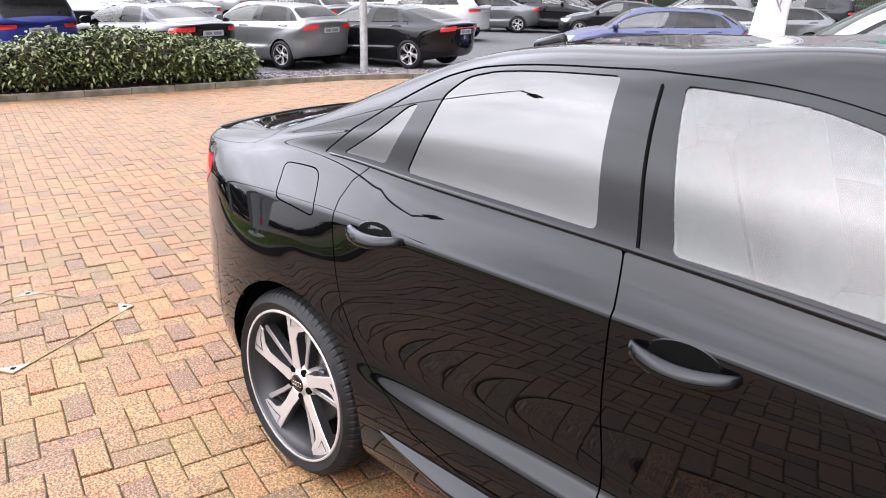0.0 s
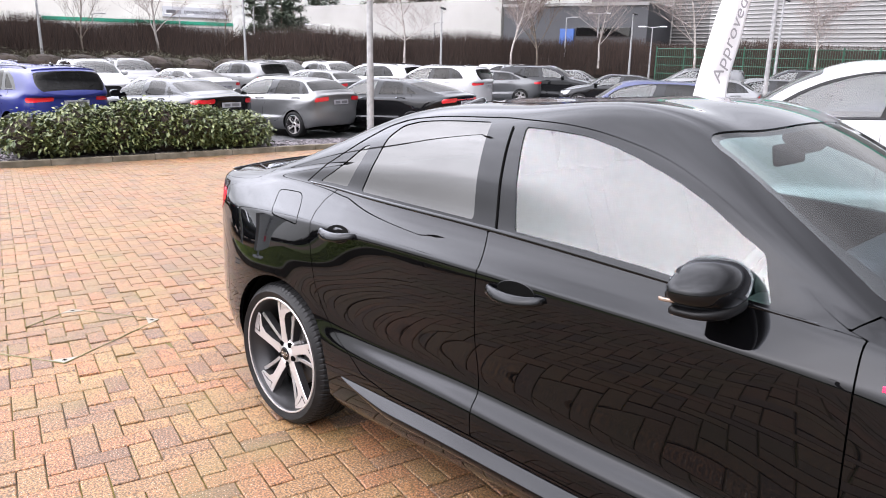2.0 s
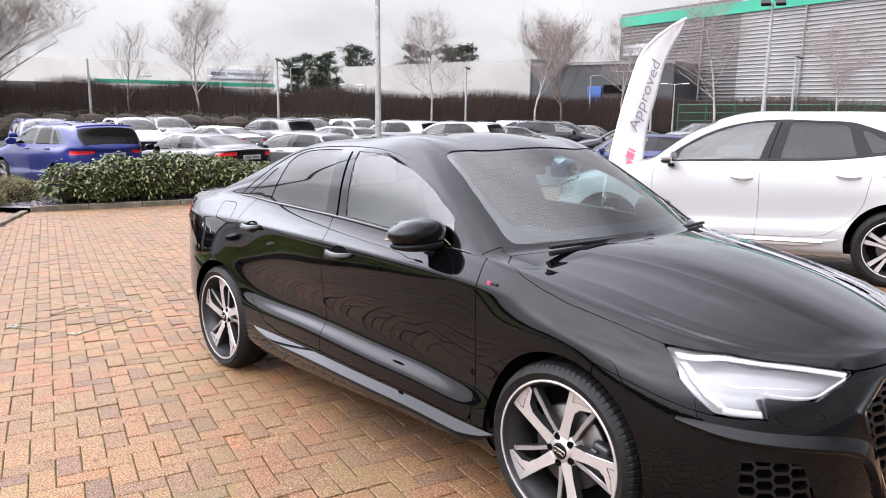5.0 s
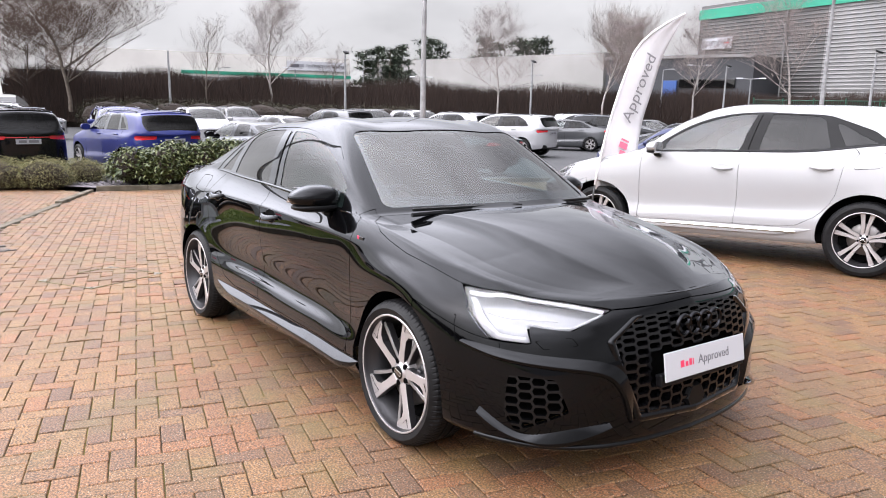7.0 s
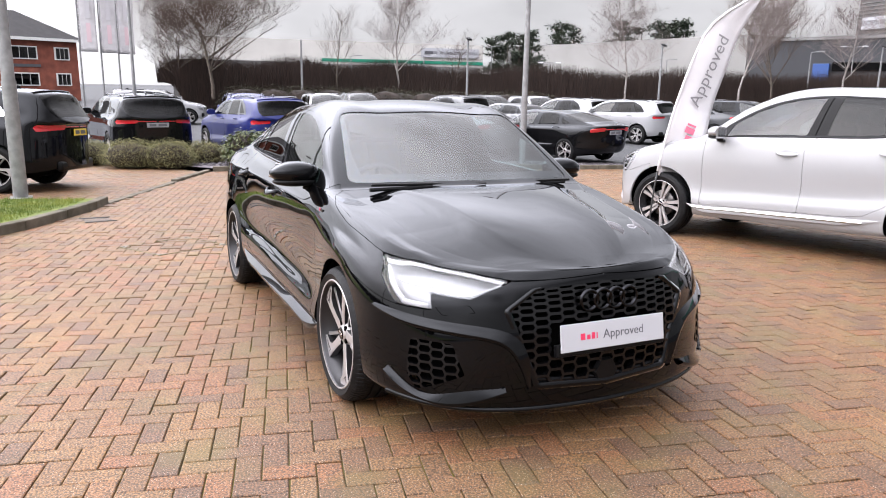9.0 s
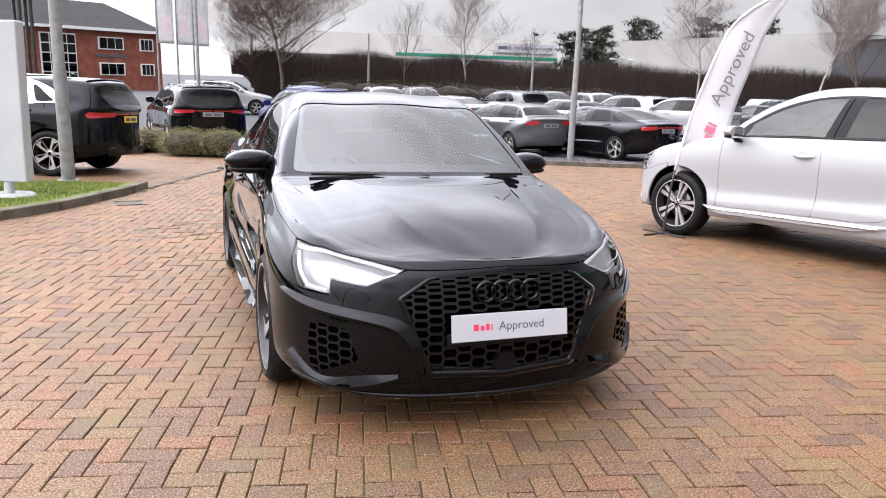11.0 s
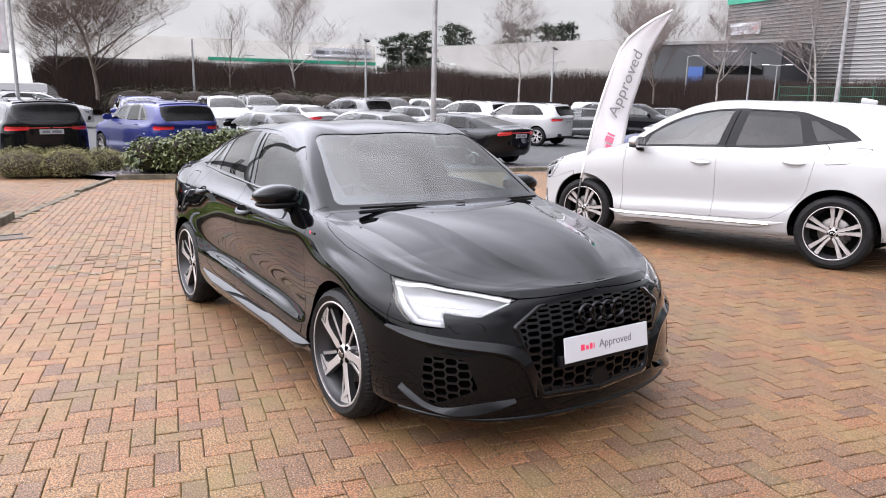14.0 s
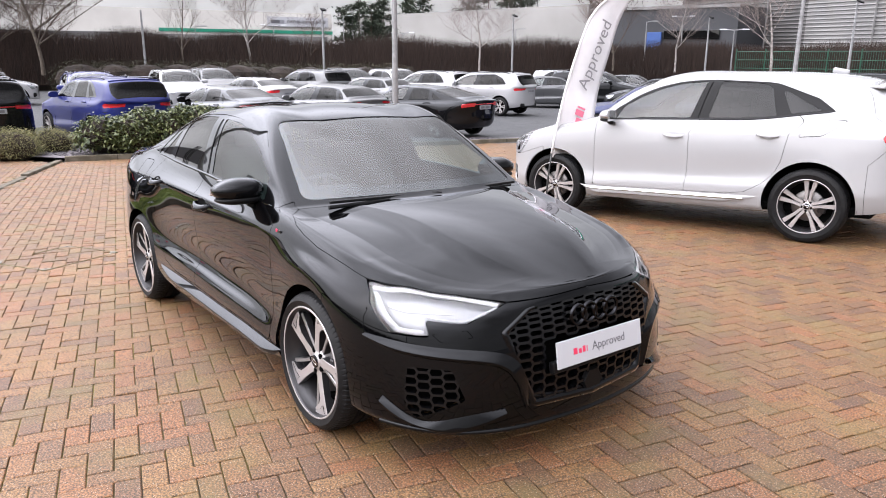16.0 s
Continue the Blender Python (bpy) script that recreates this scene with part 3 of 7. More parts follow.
def clip(f):
    """The part of the grid where f is positive: two corners and a weight for each vertex, and the faces."""
    nu, nv = f.shape
    key, a, b, w, faces = {}, [], [], [], []

    def corner(i, j):
        k = (i, j)
        if k not in key:
            key[k] = len(a)
            a.append(i * nv + j), b.append(i * nv + j), w.append(0.0)
        return key[k]

    def cross(p, q):
        k = (min(p, q), max(p, q))
        if k not in key:
            key[k] = len(a)
            (i0, j0), (i1, j1) = k
            a.append(i0 * nv + j0), b.append(i1 * nv + j1), w.append(f[i0, j0] / (f[i0, j0] - f[i1, j1]))
        return key[k]

    s = f > 0
    count = s[:-1, :-1].astype(int) + s[1:, :-1] + s[1:, 1:] + s[:-1, 1:]
    for i, j in np.argwhere(count > 0):
        i, j = int(i), int(j)
        c = ((i, j), (i + 1, j), (i + 1, j + 1), (i, j + 1))
        if count[i, j] == 4:
            faces.append([corner(*q) for q in c])
            continue
        poly = []
        for p, q in zip(c, c[1:] + c[:1]):
            if s[p]:
                poly.append(corner(*p))
            if s[p] != s[q]:
                poly.append(cross(p, q))
        if len(poly) > 2:
            faces.append(poly)
    return np.array(a, int), np.array(b, int), np.array(w), faces


SHAPES = {}


def panel_shape(level, key):
    if (level, key) not in SHAPES:
        if (level, "all") not in SHAPES:
            SHAPES[level, "all"] = fields(GRIDS[level], *((1.41, .375, .425, HATCH_GLASS) if level > 1 else (1.318, .325, .350, (BACKLIGHT, FAR_BACKLIGHT)[level])))
        SHAPES[level, key] = clip(SHAPES[level, "all"][key])
    return SHAPES[level, key]


def panel(name, key, surface, level, mat, parent, sides=(-1, 1), inset=0.0, thick=0.0, label=""):
    """A panel of the car's surface as one mesh, on one side or on both."""
    p, n = surface
    a, b, w, faces = panel_shape(level, key)
    if not faces:
        return None
    flat, nor = p.reshape(-1, 3), n.reshape(-1, 3)
    place = flat[a] * (1 - w[:, None]) + flat[b] * w[:, None] - inset * nor[a]
    verts, quads = [], []
    for s in sides:
        at, base = place * (1, s, 1), len(verts)
        verts += at.tolist()
        quads += [[base + k for k in (f[::-1] if s > 0 else f)] for f in faces]
        if thick:
            edge = collections.Counter(tuple(sorted(e)) for f in faces for e in zip(f, f[1:] + f[:1]))
            rim = [e for f in faces for e in zip(f, f[1:] + f[:1]) if edge[tuple(sorted(e))] == 1 and (abs(at[e[0], 1]) > .001 or abs(at[e[1], 1]) > .001)]
            order = sorted({k for e in rim for k in e})
            front = {k: base + len(at) + i for i, k in enumerate(order)}
            back = {k: j + len(order) for k, j in front.items()}
            verts += [tuple(at[k]) for k in order] + [tuple((place[k] - thick * nor[a[k]]) * (1, s, 1)) for k in order]
            quads += [[front[q], front[k], back[k], back[q]][:: (-1 if s > 0 else 1)] for k, q in rim]
    bm_ob = mesh_object(name, verts, quads, mat, parent)
    if len(sides) == 2:
        bm = bmesh.new()
        bm.from_mesh(bm_ob.data)
        bmesh.ops.remove_doubles(bm, verts=[v for v in bm.verts if abs(v.co.y) < .0006], dist=.0008)
        bm.to_mesh(bm_ob.data)
        bm.free()
        bm_ob.data.polygons.foreach_set("use_smooth", [True] * len(bm_ob.data.polygons))
    if label:
        bm_ob["label"] = label
    return bm_ob


def surface_of(level, warp=None):
    """Places and outward normals of the grid, bent to another car's shape."""
    p = GRIDS[level][0]
    p = warp(p) if warp else p
    n = np.cross(np.gradient(p, axis=0), np.gradient(p, axis=1))
    n /= np.linalg.norm(n, axis=-1, keepdims=True) + 1e-9
    c = p - (0, 0, .6)
    n[(n * c * (.4, 1, 1.5)).sum(-1) < 0] *= -1
    return p, n


def on_surface(surface, level, u, v, out=0.0, side=-1):
    """The place at that length and girth, so far outside the skin."""
    p, n = surface
    uu, vv = GRIDS[level][1:]
    i, j = np.interp(u, uu, np.arange(len(uu))), np.interp(v, vv, np.arange(len(vv)))
    i0, j0 = min(int(i), len(uu) - 2), min(int(j), len(vv) - 2)
    fi, fj = i - i0, j - j0
    q = [g[i0, j0] * (1 - fi) * (1 - fj) + g[i0 + 1, j0] * fi * (1 - fj) + g[i0, j0 + 1] * (1 - fi) * fj + g[i0 + 1, j0 + 1] * fi * fj for g in (p, n)]
    return Vector((q[0] + q[1] * out) * (1, side, 1))


# ---- wheels ----
ARM_GREY = material("satin_grey_alloy", (.26, .253, .255), .36, .6)
TYRE_SEG = 84


def tyre_mesh(r, rim, half):
    prof = ((rim, -half + .012), (rim + .012, -half + .002), ((r + rim) / 2, -half - .006), (r - .022, -half + .004), (r - .008, -half + .018), (r, -half + .04), (r, -.03), (r - .008, -.028), (r - .008, -.018),
            (r, -.016), (r, .016), (r - .008, .018), (r - .008, .028), (r, .03), (r, half - .04), (r - .008, half - .018), (r - .022, half - .004), ((r + rim) / 2, half + .006), (rim + .012, half - .002), (rim, half - .012))
    n, verts, faces = len(prof), [], []
    for i in range(TYRE_SEG * 4):
        a = 2 * math.pi * i / (TYRE_SEG * 4)
        cut = .0035 if i % 4 == 0 else 0
        verts += [((q - (cut if k in (4, 5, 14, 15) else 0)) * math.cos(a), t, (q - (cut if k in (4, 5, 14, 15) else 0)) * math.sin(a)) for k, (q, t) in enumerate(prof)]
    m = TYRE_SEG * 4
    faces = [(i * n + j, i * n + j + 1, (i + 1) % m * n + j + 1, (i + 1) % m * n + j) for i in range(m) for j in range(n - 1)]
    return verts, faces


def plate_prism(outline, y0, y1, edge=.003):
    """A flat shape (x, z) as a bevelled plate between y0 (its face) and y1."""
    n = len(outline)
    c = Vector((sum(q[0] for q in outline) / n, sum(q[1] for q in outline) / n))
    small = [c + (Vector(q) - c) * (1 - edge / max((Vector(q) - c).length, edge * 2)) for q in outline]
    d = edge if y1 > y0 else -edge
    verts = [(x, y0, z) for x, z in small] + [(x, y0 + d, z) for x, z in outline] + [(x, y1, z) for x, z in outline]
    faces = [tuple(range(n))] + [(k * n + i, k * n + (i + 1) % n, (k + 1) * n + (i + 1) % n, (k + 1) * n + i) for k in (0, 1) for i in range(n)]
    return verts, faces


def spun(verts, deg):
    m = Matrix.Rotation(radians(deg), 3, "Y")
    return [m @ Vector(v) for v in verts]


def make_wheel(parent, at, side, r=.318, rim=.229, half=.112, style="blade", turn=0.0, full=True):
    """A wheel with its outer face towards -y (side -1) or +y."""
    hub = new("wheel")
    hub.parent = parent
    hub.matrix_basis = pose(*at, 0, turn, 0) if side < 0 else pose(*at, 0, turn, 180)
    v, f = tyre_mesh(r, rim - .004, half)
    mesh_object("tyre", v, f, RUBBER, hub, False)
    wheel_rim = new("rim")
    wheel_rim.parent = hub
    y = -half + .012
    v, f = lathe(((rim + .004, y - .006), (rim + .003, y - .011), (rim - .005, y - .010), (rim - .008, y - .001), (rim - .012, y + .03), (rim - .030, y + .05), (rim - .036, half - .02), (rim, half)), 72)
    barrel = mesh_object("barrel", v, f, (ALLOY, ALLOY_GREY), wheel_rim, True, [0 if k % 7 < 2 else 1 for k in range(len(f))])
    face = y + .014
    for s in range(5):
        deg = 72 * s
        if style == "blade":
            g = (rim - .006) / .243
            edge = [(g * .243 * math.sin(radians(q)), g * .243 * math.cos(radians(q))) for q in (-4, 3, 10, 17, 23)]
            shape = [(-.028, .046), (-.021, .110), (-.019, .180 * g)] + edge + [(.086 * g, .203 * g), (.040 * g, .186 * g), (.022, .160 * g), (.017, .110), (.018, .046)]
            v, f = plate_prism(shape, face, face + .034, .0025)
            v = [(a, b + .016 * (1 - min(1, c / .2)), c) for a, b, c in v]
            mesh_object("spoke", spun(v, deg), f, (ALLOY, ALLOY_GREY), wheel_rim, False, [0] + [0] * len(shape) + [1] * len(shape))
            if full:
                groove = [(.004, .196 * g), (.006, .234 * g), (.0085, .234 * g), (.0075, .199 * g), (.040 * g, .2115 * g), (.082 * g, .2135 * g), (.083 * g, .211 * g), (.041 * g, .2085 * g)]
                v, f = plate_prism(groove, face + .0012, face - .0008, .0004)
                mesh_object("spoke_inlay", spun(v, deg), f, SATIN_BLACK, wheel_rim, False)
            arm = ((.022, .050), (.036, .044), (.060, .112), (.101 * g, .203 * g), (.086 * g, .214 * g), (.046, .122))
            v, f = plate_prism(arm, face + .012, face + .046, .004)
            v = [(a, b + .014 * (1 - min(1, c / .2)), c) for a, b, c in v]
            mesh_object("thin_spoke", spun(v, deg), f, (ARM_GREY, ALLOY_GREY), wheel_rim, False, [0] * (1 + len(arm)) + [1] * len(arm))
        else:
            for d in (-1, 1):
                shape = tuple((d * a, c) for a, c in ((.004, .045), (.030, .045), (.034, .12), (.066, rim - .012), (.022, rim - .008), (.006, .12)))
                v, f = plate_prism(shape[:: d], face, face + .028)
                v = [(a, b + .012 * (1 - min(1, c / .2)), c) for a, b, c in v]
                mesh_object("spoke", spun(v, deg), f, ALLOY, wheel_rim, False)
    v, f = lathe(((.0005, face + .006), (.030, face + .006), (.034, face + .012), (.060, face + .016), (.066, face + .026), (.066, face + .07)), 40)
    mesh_object("hub_centre", v, f, (ALLOY, ALLOY_GREY), wheel_rim, True, [0 if k % 5 > 0 else 1 for k in range(len(f))])
    v, f = lathe(((.0005, face + .001), (.026, face + .001), (.030, face + .004), (.030, face + .02)), 32)
    cap = mesh_object("centre_cap", v, f, GLOSS_BLACK, wheel_rim)
    if full:
        for k in range(4):
            v, f = lathe(((.0066, 0), (.0082, -.0012), (.0098, 0)), 16)
            mesh_object("cap_ring", [(a + (k - 1.5) * .0115, b + face + .0012, c) for a, b, c in v], f, CHROME, cap)
        # lug pockets as near-black cups, the shade in them put in as colour
        for s in range(5):
            a = radians(72 * s + 36)
            v, f = lathe(((.0005, face + .0135), (.006, face + .0125), (.0065, face + .0095), (.0115, face + .0095), (.0125, face + .012), (.0125, face + .022)), 18)
            mesh_object("lug_nut", [(x + .050 * math.sin(a), b, c + .050 * math.cos(a)) for x, b, c in v], f, DARK, wheel_rim)
        v, f = lathe(((.055, y + .075), (.150, y + .075), (.153, y + .080), (.153, y + .098), (.055, y + .098)), 48)
        mesh_object("brake_disc", v, f, DISC, hub)
        bm = bmesh.new()
        box(bm, (.075, .05, .15), (.132, y + .072, .02), (0, 0, 0), .016)
        box(bm, (.03, .06, .05), (.118, y + .062, .05), (0, 0, 0), .008)
        part("brake_caliper", bm, ALLOY_GREY, hub, "", True)
    v, f = lathe(((.0005, y + .11), (rim - .04, y + .11)), 40)
    mesh_object("back_plate", v, f, DARK, hub)
    return hub


def honeycomb(surface, level, outline, pitch, depth, bar, side, skip=None):
    """Hexagonal mesh bars over an outline of the unrolled skin, behind it by depth."""
    verts, faces = [], []
    us, vs = [q[0] for q in outline], [q[1] for q in outline]
    wide, high = pitch
    seen = set()
    for i in range(int((min(max(us), 5.76) - min(us)) / (.84 * wide)) + 3):
        for j in range(int((max(vs) - min(vs)) / high) + 3):
            u, v = min(max(us), 5.72) - i * .84 * wide, min(vs) - high + (j + (i % 2) * .5) * high
            hexa = [(u - wide * .34, v + high * .5), (u + wide * .34, v + high * .5), (u + wide * .5, v), (u + wide * .34, v - high * .5), (u - wide * .34, v - high * .5), (u - wide * .5, v)]
            for (a0, b0), (a1, b1) in zip(hexa, hexa[1:] + hexa[:1]):
                mark = (round((a0 + a1) * 150), round((b0 + b1) * 150))
                if mark in seen:
                    continue
                seen.add(mark)
                m = np.array([[(a0 + a1) / 2, (b0 + b1) / 2]])
                if inside(outline, m[:, 0], m[:, 1])[0] < -.004 or (a0 + a1) / 2 > 5.73 or (skip and skip((a0 + a1) / 2, (b0 + b1) / 2)):
                    continue
                a0, a1 = min(a0, 5.72), min(a1, 5.72)
                p, q = on_surface(surface, level, a0, b0, 0, side), on_surface(surface, level, a1, b1, 0, side)
                pb, qb = on_surface(surface, level, a0, b0, -depth, side), on_surface(surface, level, a1, b1, -depth, side)
                d = (q - p)
                if d.length < .004:
                    continue
                w = d.cross(p - pb)
                w = w.normalized() * bar
                base = len(verts)
                verts += [p - w, p + w, q + w, q - w, pb - w * .6, pb + w * .6, qb + w * .6, qb - w * .6]
                faces += [tuple(base + i2 for i2 in fc) for fc in ((0, 1, 2, 3), (0, 4, 5, 1), (1, 5, 6, 2), (2, 6, 7, 3), (3, 7, 4, 0))]
    return verts, faces


def ribbon(surface, level, line, width, out, side, thick=.004):
    """A raised strip along a line of the unrolled skin."""
    verts, faces = [], []
    for i, (u, v) in enumerate(line):
        (u0, v0), (u1, v1) = line[max(i - 1, 0)], line[min(i + 1, len(line) - 1)]
        d = Vector((u1 - u0, v1 - v0)).normalized()
        w = width[i] if isinstance(width, (list, tuple)) else width
        pu, pv = -d.y * w / 2, d.x * w / 2
        for s, o in ((-1, out - thick), (-.8, out), (.8, out), (1, out - thick)):
            verts.append(on_surface(surface, level, u + s * pu, v + s * pv, o, side))
    for i in range(len(line) - 1):
        for j in range(3):
            faces.append((i * 4 + j, i * 4 + j + 1, i * 4 + j + 5, i * 4 + j + 4))
    return verts, faces


def shelf(surface, level, low, out_low, high, out_high, side):
    """A ledge from one line of the unrolled skin to another, each so far outside the skin, with a lip."""
    verts, faces, n = [], [], len(low)
    for (u0, v0), (u1, v1) in zip(low, high):
        verts.append(on_surface(surface, level, u0, v0 - .016, out_low - .02, side))
        verts.append(on_surface(surface, level, u0, v0, out_low, side))
        verts.append(on_surface(surface, level, u0 * .96 + u1 * .04, v0 * .9 + v1 * .1 + .004, out_low - .001, side))
        verts.append(on_surface(surface, level, u1, v1, out_high, side))
    return verts, [(i * 4 + j, i * 4 + j + 1, i * 4 + j + 5, i * 4 + j + 4) for i in range(n - 1) for j in range(3)]


def smooth_line(points, n):
    k = np.linspace(0, 1, len(points))
    q = natural(k, np.array(points, float), np.linspace(0, 1, n))
    return [tuple(r) for r in q]


def superblob(size, power, squash):
    """A rounded solid: a superellipsoid whose rear is cut flat."""
    verts, faces, na, nb = [], [], 36, 22
    for j in range(nb + 1):
        t = -math.pi / 2 + math.pi * j / nb
        for i in range(na):
            a = 2 * math.pi * i / na
            f = lambda c, p: math.copysign(abs(c) ** p, c)
            x, y, z = f(math.cos(t), power) * f(math.cos(a), power), f(math.cos(t), power) * f(math.sin(a), power), f(math.sin(t), power)
            x = max(x, -.42) if squash else x
            verts.append((x * size[0], y * size[1], z * size[2]))
    for j in range(nb):
        for i in range(na):
            faces.append((j * na + i, j * na + (i + 1) % na, (j + 1) * na + (i + 1) % na, (j + 1) * na + i))
    return verts, faces


def make_mirror(car, at, side, mat, scale=1.0):
    """A door mirror with a gloss cap, its glass, an indicator strip and a foot."""
    mirror = new("door_mirror")
    mirror.parent = car
    mirror.matrix_basis = pose(*at)
    v, f = superblob((.088, .134, .064), .86, True)
    def bend(q):
        x, y, z = q
        o = y * side
        return Vector((x - .05 * max(o, 0) * abs(o) / .12 * .9, y, z * (1 - .28 * max(0, o / .125) ** 2) - .10 * max(0, -z) * 0 + .006))
    v = [bend(q) * scale for q in v]
    mesh_object("cap", v, f, mat, mirror)
    strip = [Vector((.060 * math.cos(a) - .012 - .03 * max(0, math.sin(a)) ** 2, side * .128 * math.sin(a), -.012)) * scale * 1.0 for a in (radians(d) for d in range(58, 108, 6))]
    v, f = sweep(strip, [(-.002, -.004), (.003, -.004), (.003, .004), (-.002, .004)])
    mesh_object("indicator_strip", v, f, AMBER, mirror)
    v, f = superblob((.080, .118, .026), .8, True)
    v = [bend((x, y, z)) * scale + Vector((.001, 0, -.046 * scale)) for x, y, z in v]
    mesh_object("lower_housing", v, f, SATIN_BLACK, mirror)
    bm = bmesh.new()
    box(bm, (.004, .19, .115), (-.036, side * -.002, 0), (0, 0, 0), .0018)
    part("mirror_glass", bm, CHROME, mirror)
    v, f = sweep([(.0, -side * .05, -.065), (.01, -side * .095, -.085), (.015, -side * .15, -.088)], [(-.032, -.014), (.032, -.014), (.030, .014), (-.028, .014)])
    mesh_object("foot", v, f, SATIN_BLACK, mirror)
    return mirror


def make_handle(car, surface, level, u0, u1, v0, v1, side, mat, disc_mat=None):
    """A bow handle over a flat rimmed disc on the door."""
    n, verts, m = 18, [], 12
    for k in range(n + 1):
        f = k / n
        bow = math.sin(math.pi * f) ** .55 if 0 < f < 1 else 0
        q = on_surface(surface, level, u0 + (u1 - u0) * f, v0 + (v1 - v0) * f - .010 * math.sin(math.pi * f), .004 + .034 * bow, side)
        h, d = .0165 * (.62 + .38 * bow), .006 + .006 * bow
        for i in range(m):
            a = 2 * math.pi * i / m
            c, s = math.copysign(abs(math.cos(a)) ** .7, math.cos(a)), math.copysign(abs(math.sin(a)) ** .7, math.sin(a))
            verts.append(q + Vector((0, side * (d * c - .45 * h * s), h * s)))
    faces = [(i * m + j, i * m + (j + 1) % m, (i + 1) * m + (j + 1) % m, (i + 1) * m + j) for i in range(n) for j in range(m)] + [tuple(range(m)), tuple(range(n * m, n * m + m))]
    grip = mesh_object("door_handle", verts, faces, mat, car)
    # no recess is cut: by default near-black on the disc stands for its shade
    verts, faces = [], []
    cu, cv, rows = (u0 + u1) / 2, (v0 + v1) / 2, ((1.0, .0010), (.94, .0022), (.86, .0012), (0.3, .0010))
    for i in range(28):
        a = 2 * math.pi * i / 28
        for r, o in rows:
            x = .078 * r * math.cos(a)
            verts.append(on_surface(surface, level, cu + x, cv + (v1 - v0) / (u1 - u0) * x + .036 * r * math.sin(a), o, side))
    faces = [(4 * i + j, 4 * ((i + 1) % 28) + j, 4 * ((i + 1) % 28) + j + 1, 4 * i + j + 1) for i in range(28) for j in range(3)] + [tuple(range(3, 112, 4))]
    mesh_object("handle_disc", verts, faces, (mat, disc_mat or DARK), grip, True, [0 if k < 84 and k % 3 == 0 else 1 for k in range(85)])
    return grip


def bent(low, up, zs, wide, drop=0.0):
    """A function that bends the first car's places to another shape: keyed maps of x (below and above the belt) and of z."""
    def go(p):
        x, y, z = p[..., 0].ravel(), p[..., 1].ravel(), p[..., 2].ravel()
        f = lambda keys, a: np.interp(a, [k[0] for k in keys], [k[1] for k in keys])
        def soft(keys, a):
            return sum(f(keys, a + d) for d in np.linspace(-.09, .09, 7)) / 7
        t = np.clip((z - .62) / .36, 0, 1)
        t = t * t * (3 - 2 * t)
        q = np.stack([soft(low, x) * (1 - t) + soft(up, x) * t, y * wide, f(zs, z)], -1)
        roof = np.clip((q[:, 2] - 1.15) / .3, 0, 1)
        q[:, 2] -= drop * roof * np.clip((-.2 - q[:, 0]) / 1.6, 0, 1.3) ** 2
        return q.reshape(p.shape)
    return go


def lows(nose, axle_f, axle_r, tail, k=1.0):
    return ((-2.6, tail - .335 * k), (-2.265, tail), (-1.70, axle_r - .382 * k), (-1.318, axle_r), (-.936, axle_r + .382 * k), (.936, axle_f - .382 * k), (1.318, axle_f), (1.70, axle_f + .382 * k), (2.205, nose), (2.6, nose + .395))


def ups(nose, cowl, header, roof_end, glass_end, tail):
    return ((-2.6, tail - .35), (-2.24, tail), (-1.64, glass_end), (-1.02, roof_end), (.42, header), (1.12, cowl), (2.13, nose), (2.6, nose + .47))


def heights(sill, belt, roof, k=1.0):
    return ((.0, 0.0), (.165, sill), (.325, .325 * k), (.68, .68 * k), (1.0, belt), (1.09, belt + .10), (1.423, roof), (1.6, roof + .2))


def plain_plate(car, at, turn, mat, size=(.52, .111)):
    plate = new("number_plate")
    plate.parent = car
    plate.matrix_basis = pose(*at, *turn)
    bm = bmesh.new()
    box(bm, (size[0], size[1], .006), (0, 0, 0), (0, 0, 0), .002)
    part("plate_panel", bm, mat, plate)
    for k, w in ((-.12, .16), (.11, .2)):
        bm = bmesh.new()
        box(bm, (w, size[1] * .55, .003), (k, 0, .0045), (0, 0, 0), .0008)
        part("plate_bar", bm, GREY_INK, plate)
    return plate


YELLOW_PLATE = material("yellow_plate", (.72, .52, .04), .35)
GREY_PLATE = material("grey_dealer_plate", (.22, .22, .24), .35)


